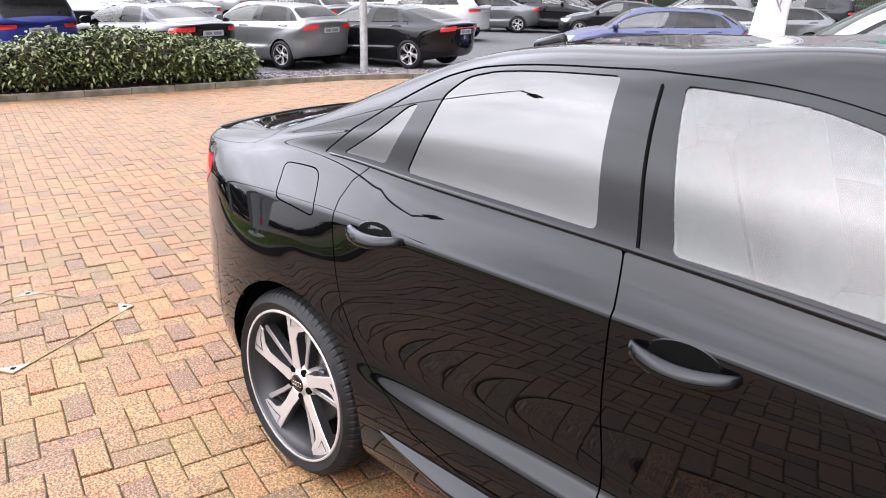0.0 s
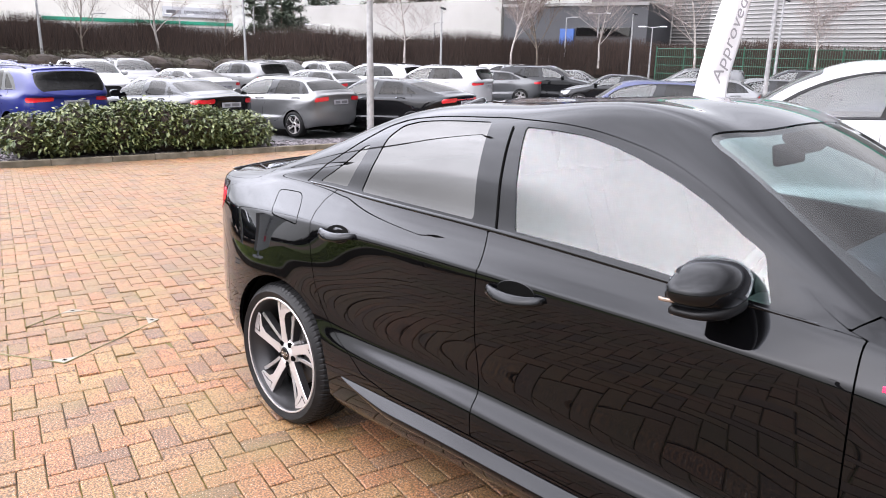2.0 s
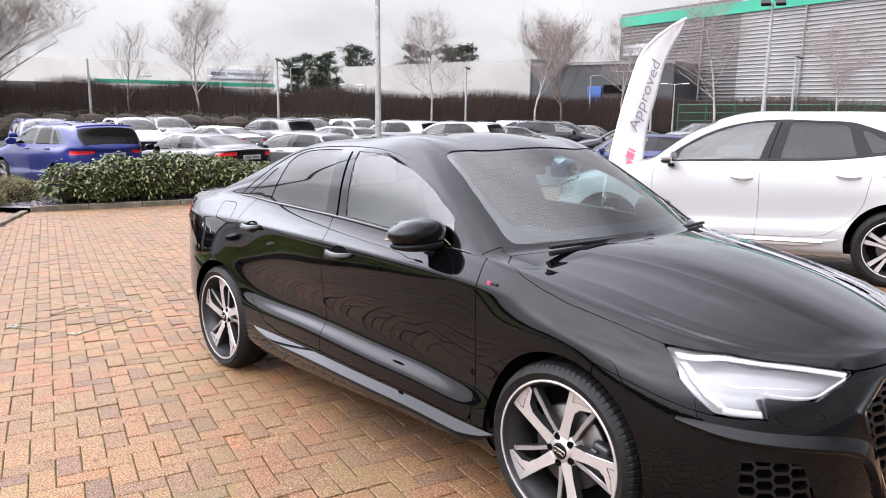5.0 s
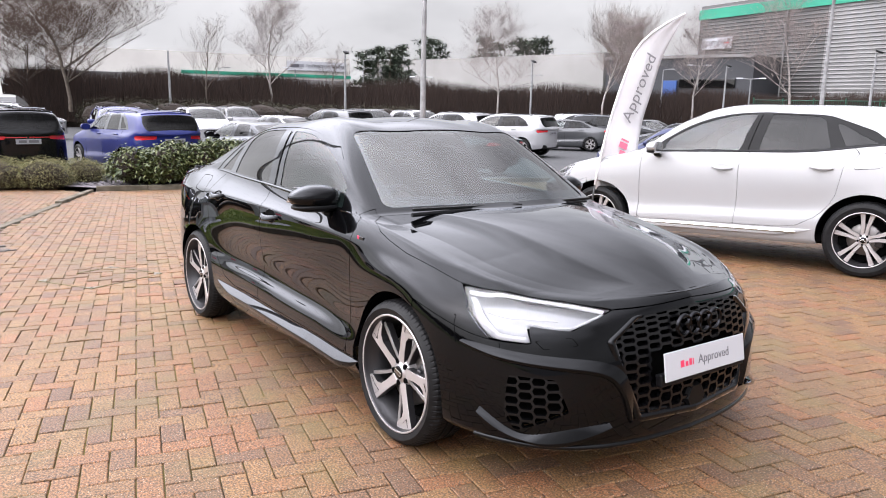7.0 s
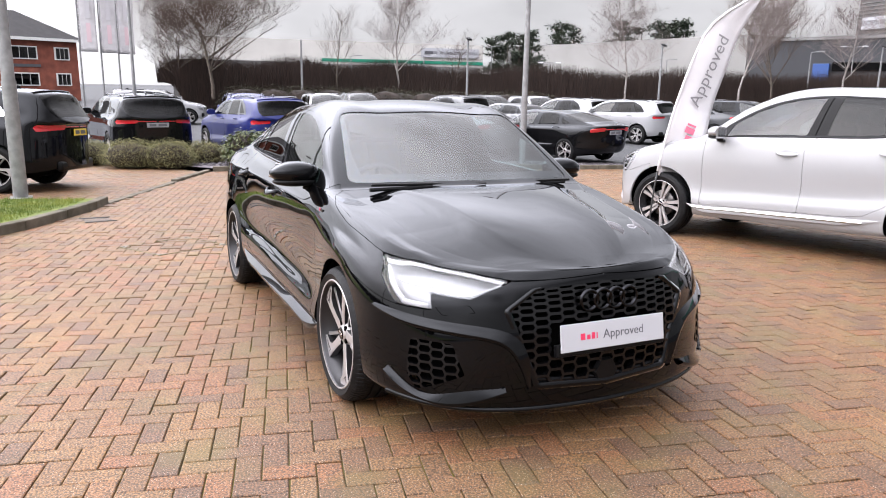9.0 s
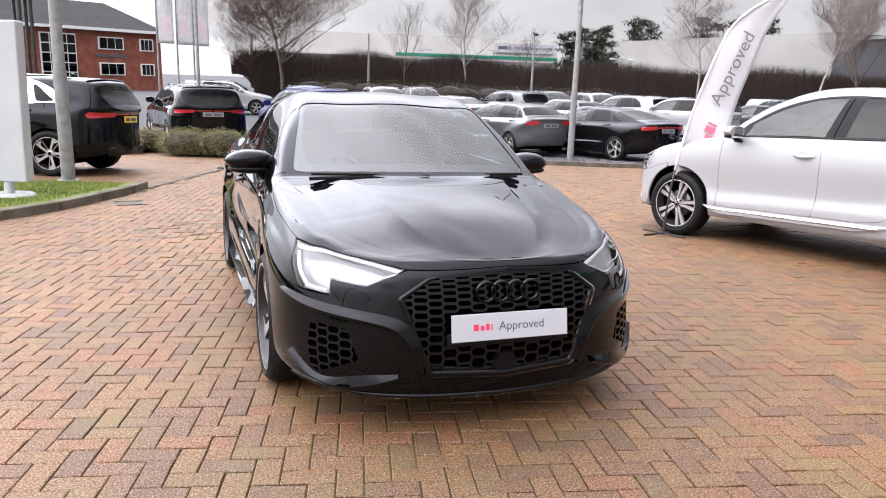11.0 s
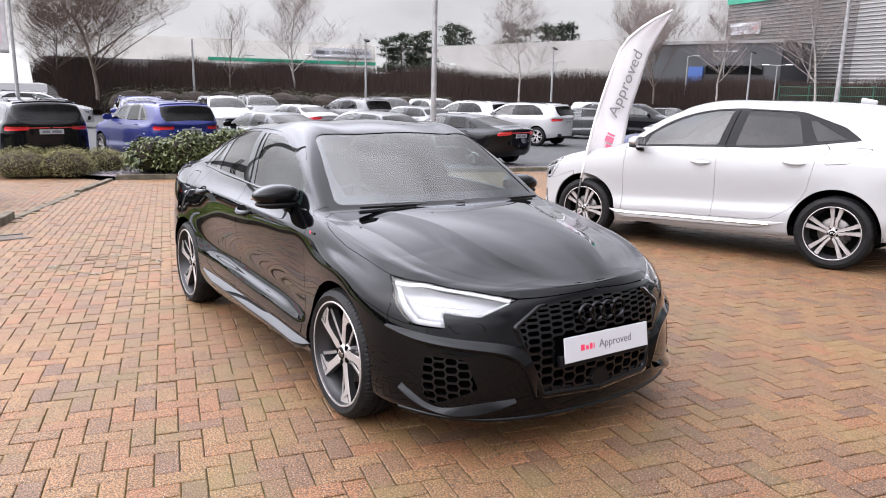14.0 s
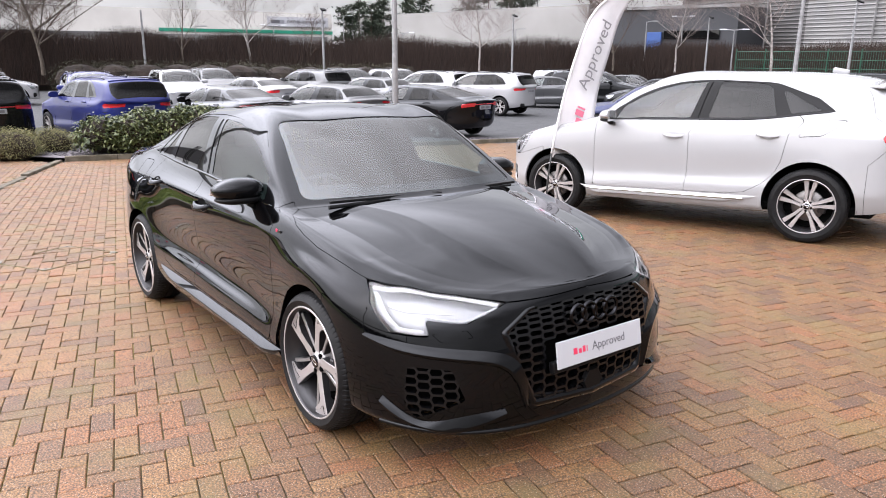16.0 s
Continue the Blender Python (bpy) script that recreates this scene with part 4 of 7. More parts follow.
def far_car(label, colour, m, warp, r=.318, axles=(1.318, -1.318), track=.775, style="twin", plate=None, trim=None, bar=False, group="parked cars", level=1):
    """A parked car with its skin, panes, lamps, wheels, mirrors and plate."""
    car = tagged(new("parked_car"), label, "car", group)
    car.matrix_basis = m
    s = surface_of(level, warp)
    body_paint = colour
    part_of = lambda name, key, mat, sides, inset=0.0: panel(name, key, s, level, mat, car, sides, inset)
    part_of("body", "skin", body_paint, (-1, 1))
    # near-black sheet under the skin, shade put in as colour
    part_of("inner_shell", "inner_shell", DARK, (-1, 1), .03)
    part_of("windscreen", "screen", FAR_GLASS, (-1, 1), .002)
    part_of("rear_screen", "backlight", FAR_DARK_GLASS, (-1, 1), .002)
    for side in (-1, 1):
        part_of("window_trim", "window_trim", trim or GLOSS_BLACK, (side,), .001)
        part_of("front_side_window", "window_front", FAR_GLASS, (side,), .003)
        part_of("rear_side_window", "window_rear", FAR_DARK_GLASS, (side,), .003)
        part_of("quarter_window", "window_quarter", FAR_DARK_GLASS, (side,), .003)
        lamp = part_of("headlamp", "headlamp", LAMP_INNER, (side,), .004)
        tail = part_of("tail_lamp", "tail_lamp", RED_LAMP, (side,), -.004)
        if bar:
            v, f = ribbon(s, level, [(u, .79) for u in np.linspace(.02, .95, 16)], .030, .006, side, .006)
            mesh_object("light_bar", v, f, RED_LAMP, car)
        part_of("lower_intake", "intake", SATIN_BLACK, (side,), .02)
        for seam in (((2.73, .92), (2.74, .79), (2.755, .45), (2.755, .21)), ((3.83, .92), (3.83, .25), (3.80, .20)), ((1.875, .935), (1.80, .78), (1.90, .48), (2.16, .25), (2.30, .205))):
            v, f = ribbon(s, level, smooth_line(seam, 12), .007, .0012, side, .003)
            mesh_object("door_seam", v, f, DARK, car)
        for u in (2.02, 2.96):
            a = [on_surface(s, level, u - .11 + .22 * k / 6, .80 - (.01 if u > 2.5 else 0), .005 + .026 * math.sin(math.pi * k / 6) ** .6, side) for k in range(7)]
            v, f = sweep(a, ring(.013, 6))
            mesh_object("door_handle", v, f, body_paint, car)
        at = on_surface(s, level, 3.62, .93, .12, side)
        v, f = superblob((.085, .12, .08), .75, True)
        mesh_object("door_mirror", [Vector(q) + at for q in v], f, body_paint if trim is None else GLOSS_BLACK, car)
    part_of("grille", "grille", SATIN_BLACK, (-1, 1), .012)
    tailx = float(s[0][0, s[0].shape[1] * 22 // 66, 0])
    z = float(s[0][0, s[0].shape[1] * 24 // 66, 2])
    plain_plate(car, (tailx - .012, 0, z), (90, 0, -90), plate or GREY_PLATE)
    for k, ax in enumerate(axles):
        for side in (-1, 1):
            make_wheel(car, (ax, side * track, r), side, r, r * .70, .115, style, 11.0 * k + 7, False)
            v, f = lathe(((r + (.05 if level == 1 else .07), -.08), (r + (.05 if level == 1 else .07), .13), (.01, .13)), 28, .53)
            mesh_object("wheel_liner", [(a + ax, (b * -side if side > 0 else b) + side * (track - .01), c + r) for a, b, c in v], f, DARK, car)
    if level == 3:
        for side in (-1, 1):
            line = [on_surface(s, level, u, 1.36, .045 * min(1, 8 * k * (17 - k) / 72) - .005, side) for k, u in enumerate(np.linspace(1.75, 3.15, 18))]
            v, f = sweep(line, ring(.014, 6))
            mesh_object("roof_rail", v, f, trim or GLOSS_BLACK, car)
        top = [on_surface(s, level, 1.585, v, .012, side) for side, vs in ((-1, np.linspace(1.34, 1.86, 8)), (1, np.linspace(1.86, 1.34, 8))) for v in vs]
        v, f = sweep(top, [(-.02, -.018), (.13, -.024), (.14, -.010), (-.02, .010)])
        mesh_object("roof_spoiler", v, f, body_paint, car)
        bm = bmesh.new()
        box(bm, (.12, .03, .055), (-1.5, 0, float(s[0][..., 2].max()) + .01), (0, -14, 0), .012)
        part("aerial_fin", bm, GLOSS_BLACK, car, "", True)
        bm = bmesh.new()
        box(bm, (.10, 1.3, .16), (tailx + .10, 0, .42), (0, 0, 0), .03)
        part("rear_valance", bm, SATIN_BLACK, car, "", True)
    bm = bmesh.new()
    box(bm, (3.4, 1.5, .10), (0, 0, .24), (0, 0, 0), .02)
    part("floor_pan", bm, DARK, car)
    bm = bmesh.new()
    for y in (-.36, .36):
        box(bm, (.14, .46, .60), (-.18, y, .93), (0, -14, 0), .05)
        box(bm, (.09, .24, .17), (-.28, y, 1.27), (0, -10, 0), .03)
    box(bm, (.14, 1.2, .6), (-1.0, 0, .93), (0, -18, 0), .05)
    part("seats", bm, CLOTH, car)
    return car


SUV_GLASS, SUV_PRIVACY = glass("suv_window_glass", (.34, .39, .385), .060), glass("suv_privacy_glass", (.05, .05, .053), .028)
FAR_GLASS = glass("car_window_glass", (.28, .325, .32), .055)
FAR_DARK_GLASS = glass("dark_car_window_glass", (.03, .03, .033), .020)


def finish_cabin(car):
    """Dashboard, steering wheel, seats, headliner and inner mirror."""
    bm = bmesh.new()
    box(bm, (.62, 1.36, .10), (.86, 0, .875), (0, 4, 0), .04)
    box(bm, (.20, 1.36, .30), (.62, 0, .76), (0, 12, 0), .05)
    box(bm, (.24, .40, .10), (.66, -.37, .945), (0, 4, 0), .04)
    part("dashboard", bm, LEATHER, car, "dark soft-touch dashboard", True)
    wheel_m = pose(.46, -.37, .885, 0, -66, 0)
    path = [wheel_m @ Vector((.18 * math.cos(a), .18 * math.sin(a), 0)) for a in (2 * math.pi * k / 36 for k in range(36))]
    v, f = sweep(path, ring(.016, 8), True)
    steer = mesh_object("steering_wheel", v, f, LEATHER, car)
    bm = bmesh.new()
    for a in (0, 180, 270):
        rod(bm, wheel_m @ Vector((.04 * math.cos(radians(a)), .04 * math.sin(radians(a)), 0)), wheel_m @ Vector((.175 * math.cos(radians(a)), .175 * math.sin(radians(a)), 0)), .02, .014)
    part("spokes", bm, ALLOY_GREY, steer)
    bm = bmesh.new()
    bmesh.ops.create_uvsphere(bm, u_segments=16, v_segments=8, radius=.065, matrix=wheel_m @ Matrix.Diagonal((1, 1, .5, 1)))
    part("boss", bm, LEATHER, steer, "", True)
    for y in (-.37, .37):
        seat = new("front_seat")
        seat.parent = car
        bm = bmesh.new()
        box(bm, (.50, .50, .16), (.05, y, .52), (0, -8, 0), .06, 3)
        part("cushion", bm, CLOTH, seat, "", True)
        bm = bmesh.new()
        box(bm, (.15, .48, .62), (-.27, y, .86), (0, -18, 0), .06, 3)
        part("backrest", bm, CLOTH, seat, "", True)
        bm = bmesh.new()
        box(bm, (.10, .26, .19), (-.385, y, 1.215), (0, -12, 0), .045, 3)
        part("headrest", bm, CLOTH, seat, "", True)
    rear = new("rear_bench")
    rear.parent = car
    bm = bmesh.new()
    box(bm, (.50, 1.26, .16), (-.85, 0, .54), (0, -6, 0), .05)
    part("cushion", bm, CLOTH, rear, "", True)
    bm = bmesh.new()
    box(bm, (.14, 1.26, .58), (-1.14, 0, .84), (0, -22, 0), .05)
    part("backrest", bm, CLOTH, rear, "", True)
    bm = bmesh.new()
    box(bm, (.5, 1.2, .02), (-1.42, 0, 1.045), (0, 0, 0), .008)
    part("parcel_shelf", bm, CLOTH, car)
    bm = bmesh.new()
    box(bm, (3.6, 1.5, .06), (0, 0, .30), (0, 0, 0), .02)
    part("floor_pan", bm, DARK, car)
    bm = bmesh.new()
    box(bm, (.06, .10, .02), (.475, 0, 1.315), (0, 32, 0), .008)
    box(bm, (.10, .17, .055), (.445, 0, 1.305), (0, 30, 0), .02)
    part("sensor_housing", bm, SATIN_BLACK, car, "", True)
    bm = bmesh.new()
    box(bm, (.025, .23, .07), (.40, 0, 1.255), (0, -8, 0), .011)
    part("inner_mirror", bm, SATIN_BLACK, car, "", True)


FRIT = material("black_screen_border", (.006, .006, .007), .25, spec=.25)


def near_car(name, label, mat, m, level=0, r=.318, axles=(1.318, -1.318), track=.7775, style="blade", trim=None, mirror_at=(.565, .874, 1.010), turns=(0, 0, 0, 0), rimshare=.80):
    """A car close by, panel for panel."""
    car = tagged(new(name), label, "car")
    car.matrix_basis = m
    s = surface_of(level)
    main = level == 0
    trim = trim or GLOSS_BLACK
    def put(part_name, key, what, sides, inset=0.0, thick=0.0, text=""):
        return panel(part_name, key, s, level, what, car, sides, inset, thick, text)
    # near-black sheet behind the panel gaps: their shade is its colour
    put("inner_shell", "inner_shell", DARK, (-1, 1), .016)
    put("bonnet", "bonnet", mat, (-1, 1), 0, .012)
    put("body_frame", "body_shell", mat, (-1, 1), 0, .010)
    put("boot_lid", "boot_lid", mat, (-1, 1), 0, .010)
    put("rear_bumper", "rear_bumper", mat, (-1, 1), 0, .012)
    put("front_bumper", "front_bumper", mat, (-1, 1), 0, .02)
    put("windscreen", "screen", WINDSCREEN, (-1, 1), .004)
    put("screen_border", "frit", FRIT, (-1, 1), .0075)
    put("rear_screen", "backlight", PRIVACY, (-1, 1), .004)
    put("scuttle", "cowl", SATIN_BLACK, (-1, 1), .006)
    put("grille_backing", "grille", DARK, (-1, 1), .060)
    for side in (-1, 1):
        put("front_door", "front_door", mat, (side,), 0, .010)
        put("rear_door", "rear_door", mat, (side,), 0, .010)
        put("front_wing", "front_wing", mat, (side,), 0, .016)
        put("window_trim", "window_trim", trim if main else SATIN_BLACK, (side,), .003, .012)
        put("front_side_window", "window_front", SIDE_GLASS if main else SUV_GLASS, (side,), .006)
        put("rear_side_window", "window_rear", PRIVACY if main else SUV_PRIVACY, (side,), .006)
        put("quarter_window", "window_quarter", PRIVACY if main else SUV_PRIVACY, (side,), .006)
        put("tail_lamp", "tail_lamp", RED_LAMP, (side,), -.001, .012, "red tail lamp")
        put("intake_backing", "intake", DARK, (side,), .055)
        put("fuel_flap" if side < 0 else "quarter_inlay", "fuel_flap", mat, (side,), 0, .008)
        # headlamp: housing, light guides and cover
        lamp = put("headlamp", "headlamp", LAMP_DARK, (side,), .045, 0, "clear headlamp with white light guides")
        lamp.data.materials[0] = LAMP_DARK
        cover = panel("lamp_cover", "headlamp", s, level, LAMP_GLASS, lamp, (side,), .001)
        for line, wide in ((((4.665, .828), (4.78, .862), (4.88, .890), (5.10, .874), (5.29, .808)), .030), (((5.285, .790), (5.22, .725), (5.165, .682), (5.08, .694), (5.0, .715)), .015),
                           (((4.685, .800), (4.74, .720), (4.80, .655), (4.85, .605)), .034), (((4.85, .588), (4.90, .585), (4.985, .582)), .040), (((4.78, .74), (4.90, .735), (5.0, .745), (5.12, .74)), .012)):
            v, f = ribbon(s, level, smooth_line(line, 16), wide, -.006, side, .003)
            mesh_object("light_guide", v, f, DRL, lamp)
        # door handles
        make_handle(car, s, level, 1.915, 2.135, .742, .752, side, mat, None if main else mat)
        make_handle(car, s, level, 2.800, 3.020, .722, .730, side, mat, None if main else mat)
        make_mirror(car, (mirror_at[0], side * mirror_at[1], mirror_at[2]), side, trim if main else mat, 1.0)
        # bright strips: window surround, sill blade
        line = [(u, .932 - .004 * (u - 1.7)) for u in np.linspace(1.70, 3.74, 40)]
        v, f = ribbon(s, level, line, .014, .004, side)
        mesh_object("waist_moulding", v, f, trim, car)
        span = np.linspace(2.07, 3.97, 34)
        swell = [min(1, (u - 2.07) / .30) ** .7 * min(1, (3.97 - u) / .16) ** .6 for u in span]
        v, f = shelf(s, level, [(u, .175 - .050 * g) for u, g in zip(span, swell)], .058 if main else .016, [(u, .187) for u in span], .002, side)
        for k, g in enumerate(swell):
            top = Vector(v[4 * k + 3])
            for j in (0, 1, 2):
                out, drop = ((.014, -.070), (.037, -.032), (.034, -.029))[j]
                v[4 * k + j] = top + Vector((0, side * out * (1 if main else .4), drop)) * max(g, .05)
        mesh_object("sill_blade", v, f, mat, car)
        v, f = ribbon(s, level, [(2.738 - .085 * k / 12, .93 + .315 * k / 12) for k in range(13)], .006, .0016, side, .003)
        mesh_object("pillar_seam", v, f, DARK, car)
        # front bumper blades
        if main:
            v, f = shelf(s, level, smooth_line(((4.788, .185), (4.86, .125), (4.96, .088), (5.09, .084), (5.28, .152)), 36), .026, smooth_line(((4.80, .228), (4.88, .165), (4.96, .130), (5.135, .200), (5.285, .172)), 36), -.030, side)
            mesh_object("bumper_blade", v, f, mat, car)
            line = smooth_line(((4.70, .500), (4.80, .474), (4.903, .450), (5.08, .420), (5.235, .388), (5.31, .33), (5.352, .24), (5.372, .165)), 36)
            top = smooth_line(((4.70, .512), (4.80, .512), (4.90, .504), (5.08, .480), (5.25, .448), (5.345, .38), (5.388, .26), (5.395, .165)), 36)
            v, f = shelf(s, level, line, .020, top, .0, side)
            mesh_object("intake_surround", v, f, mat, car)
            line = [(u, .045) for u in np.linspace(4.75, 5.72, 40)]
            v, f = ribbon(s, level, line, .03, .012, side, .012)
            mesh_object("front_splitter", v, f, trim, car)
            v, f = honeycomb(s, level, INTAKE, (.062, .044), .03, .0048, side)
            mesh_object("intake_mesh", v, f, GRILLE_BLACK, car, False)
            v, f = ribbon(s, level, GRILLE[6:-5], .030, .010, side, .03)
            mesh_object("grille_frame", v, f, trim, car)
            v, f = ribbon(s, level, [(5.42, .185), (5.5, .178), (5.6, .172), (5.715, .17)], .022, -.008, side, .01)
            mesh_object("grille_lower_strip", v, f, trim, car)
            line = eased(((5.02, .575), (5.16, .60), (5.18, .545), (5.05, .52)), .01)
            v, f = ribbon(s, level, line + line[:1], .004, .0006, side, .002)
            mesh_object("washer_cover_seam", v, f, DARK, car)
        else:
            v, f = ribbon(s, level, [(u, .155) for u in np.linspace(2.2, 3.9, 20)], .016, .026, side, .006)
            mesh_object("sill_trim", v, f, CHROME, car)
        # wheel housings
        for k, ax in enumerate(axles):
            big = r + (.045 if main else .07)
            v, f = lathe(((big, -.085), (big, .13), (.01, .13)), 48, .53)
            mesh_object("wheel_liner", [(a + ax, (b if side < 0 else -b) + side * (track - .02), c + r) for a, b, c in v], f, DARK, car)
            make_wheel(car, (ax, side * track, r), side, r, r * rimshare, .1125, style, turns[k], True)
    return car, s


MAIN_CAR, SKIN = near_car("saloon_car", "glossy black four-door saloon car parked on block paving", BLACK_PAINT, pose(0, 0, 0), turns=(14, -4))
finish_cabin(MAIN_CAR)
for side in (-1, 1):
    v, f = honeycomb(SKIN, 0, GRILLE, (.068, .050), .040, .0056, side, lambda u, v: u > 5.49 and .305 < v < .475)
    mesh_object("grille_mesh", v, f, GRILLE_BLACK, MAIN_CAR, False)
BLACK_CHROME = material("black_chrome", (.02, .02, .022), .12, 1.0)
# dealer plate on the nose
front_plate = new("dealer_plate")
front_plate.parent = MAIN_CAR
front_plate.matrix_basis = pose(2.236, 0, .478, 82, 0, 90)
front_plate["label"] = "white dealer plate with red and grey lettering"
bm = bmesh.new()
box(bm, (.52, .111, .006), (0, 0, 0), (0, 0, 0), .0025)
part("plate_panel", bm, PLATE, front_plate)
for x, w, h in ((-.155, .022, .026), (-.127, .016, .019), (-.104, .016, .026), (-.086, .005, .024)):
    bm = bmesh.new()
    box(bm, (w, h, .001), (x, (h - .026) / 2, .0035), (0, 0, 0), .0004)
    part("red_bar", bm, RED_INK, front_plate)
words("Approved", .051, GREY_INK, pose(.048, 0, .0035), front_plate, "plate_lettering", .0004)
bm = bmesh.new()
box(bm, (.54, .05, .03), (0, -.05, -.024), (0, 0, 0), .006)
part("plate_bracket", bm, SATIN_BLACK, front_plate)
for k in range(4):
    v, f = lathe(((.034, .004), (.036, -.004), (.041, -.008), (.046, -.004), (.048, .004)), 36)
    emblem = mesh_object("emblem_ring", v, f, BLACK_CHROME, MAIN_CAR)
    emblem.matrix_basis = pose(2.196, (k - 1.5) * .066, .612, 0, -8, 90) 
bm = bmesh.new()
bmesh.ops.create_cone(bm, cap_ends=True, segments=6, radius1=.062, radius2=.055, depth=.02, matrix=pose(2.196, 0, .305, 0, 90, 0))
part("radar_cover", bm, SATIN_BLACK, MAIN_CAR)
# wipers
for a, b in (((1.06, -.62, .962), (1.105, .02, .984)), ((1.09, .04, .972), (1.03, .58, .970))):
    bm = bmesh.new()
    rod(bm, a, b, .010, .006, 8)
    box(bm, (.02, .62, .014), ((Vector(a) + Vector(b)) / 2 + Vector((-.012, 0, .012))), (0, 0, math.degrees(math.atan2(-(b[0] - a[0]), b[1] - a[1]))), .004)
    part("wiper", bm, SATIN_BLACK, MAIN_CAR)
# wing badge
for k, (w, c) in enumerate(((.014, RED_INK), (.034, ALLOY_GREY))):
    bm = bmesh.new()
    at = on_surface(SKIN, 0, 3.905 + (.0 if k == 0 else .026), .785, .002)
    box(bm, (w, .004, .014), at, (0, 2, 0), .001)
    part("wing_badge", bm, c, MAIN_CAR)
# aerial fin and boot spoiler
bm = bmesh.new()
box(bm, (.13, .035, .05), (-1.0, 0, 1.375), (0, -14, 0), .014)
part("aerial_fin", bm, GLOSS_BLACK, MAIN_CAR, "", True)
v, f = sweep([(-2.185 + .10 * (y / .62) ** 2, y, 1.066 - .02 * (y / .62) ** 2) for y in np.linspace(-.62, .62, 25)], [(-.02, -.008), (.02, -.006), (.02, .008), (-.015, .003)])
mesh_object("boot_spoiler", v, f, GLOSS_BLACK, MAIN_CAR)

WHITE_CAR, WSKIN = near_car("white_suv", "white coupe-roofed SUV parked on block paving", WHITE_PAINT, pose(-.94, 5.375, 0, 0, 0, 194.5), 2, .365, (1.41, -1.41), .825, "twin", GLOSS_BLACK, (.68, 1.03, 1.20), (20, 5), .725)
# lip over the hatch glass, roof fin and rear valance
v, f = sweep([(-1.93 + .10 * (y / .62) ** 2, y, 1.565 - .055 * (y / .62) ** 2) for y in np.linspace(-.62, .62, 25)], [(-.09, -.022), (.09, -.004), (.10, .010), (-.07, .004)])
mesh_object("roof_spoiler", [(q.x, q.y, q.z) for q in v], f, WHITE_PAINT, WHITE_CAR)
bm = bmesh.new()
box(bm, (.16, .04, .06), (-1.42, 0, 1.665), (0, -12, 0), .016)
part("aerial_fin", bm, WHITE_PAINT, WHITE_CAR, "", True)
bm = bmesh.new()
box(bm, (.24, 1.30, .22), (-2.16, 0, .42), (0, 0, 0), .06)
part("rear_valance", bm, SATIN_BLACK, WHITE_CAR, "", True)
bm = bmesh.new()
box(bm, (3.9, 1.66, .10), (-.02, 0, .33), (0, 0, 0), .03)
part("floor_pan", bm, DARK, WHITE_CAR)
for y in (-.38, .38):
    seat = new("front_seat")
    seat.parent = WHITE_CAR
    bm = bmesh.new()
    box(bm, (.15, .50, .66), (-.25, y, 1.0), (0, -16, 0), .06, 3)
    part("backrest", bm, CLOTH, seat, "", True)
    bm = bmesh.new()
    box(bm, (.10, .27, .20), (-.37, y, 1.38), (0, -12, 0), .045, 3)
    part("headrest", bm, CLOTH, seat, "", True)
bm = bmesh.new()
box(bm, (.5, 1.4, .12), (.85, 0, 1.03), (0, 6, 0), .05)
part("dashboard", bm, LEATHER, WHITE_CAR, "", True)


# ---- ground, paving, kerbs ----
ASPHALT = rough_surface("asphalt", (.030, .031, .034), (.046, .046, .049), 2.5, .82, .35, 160)
JOINT = rough_surface("mossy_joint_sand", (.135, .120, .016), (.050, .038, .024), 1.6, .95, .6, 120)
KERB = rough_surface("mossy_concrete_kerb", (.062, .052, .034), (.130, .112, .085), 4, .9, .5, 120)
GRASS_SOIL = rough_surface("turf", (.070, .105, .014), (.14, .165, .030), 9, .95, .5, 80)
SLATE = rough_surface("slate_chippings", (.075, .066, .075), (.15, .135, .142), 30, .8, .5, 90)
# earth of the bank; also colours the shade inside the bushes
SOIL_AND_SHADE = rough_surface("bank_soil_and_bush_shade", (.014, .009, .007), (.028, .018, .013), 1.5, .95, .6, 20)
FAR_GREEN = rough_surface("far_field", (.06, .07, .035), (.09, .09, .05), .05, .95, .2, 1)


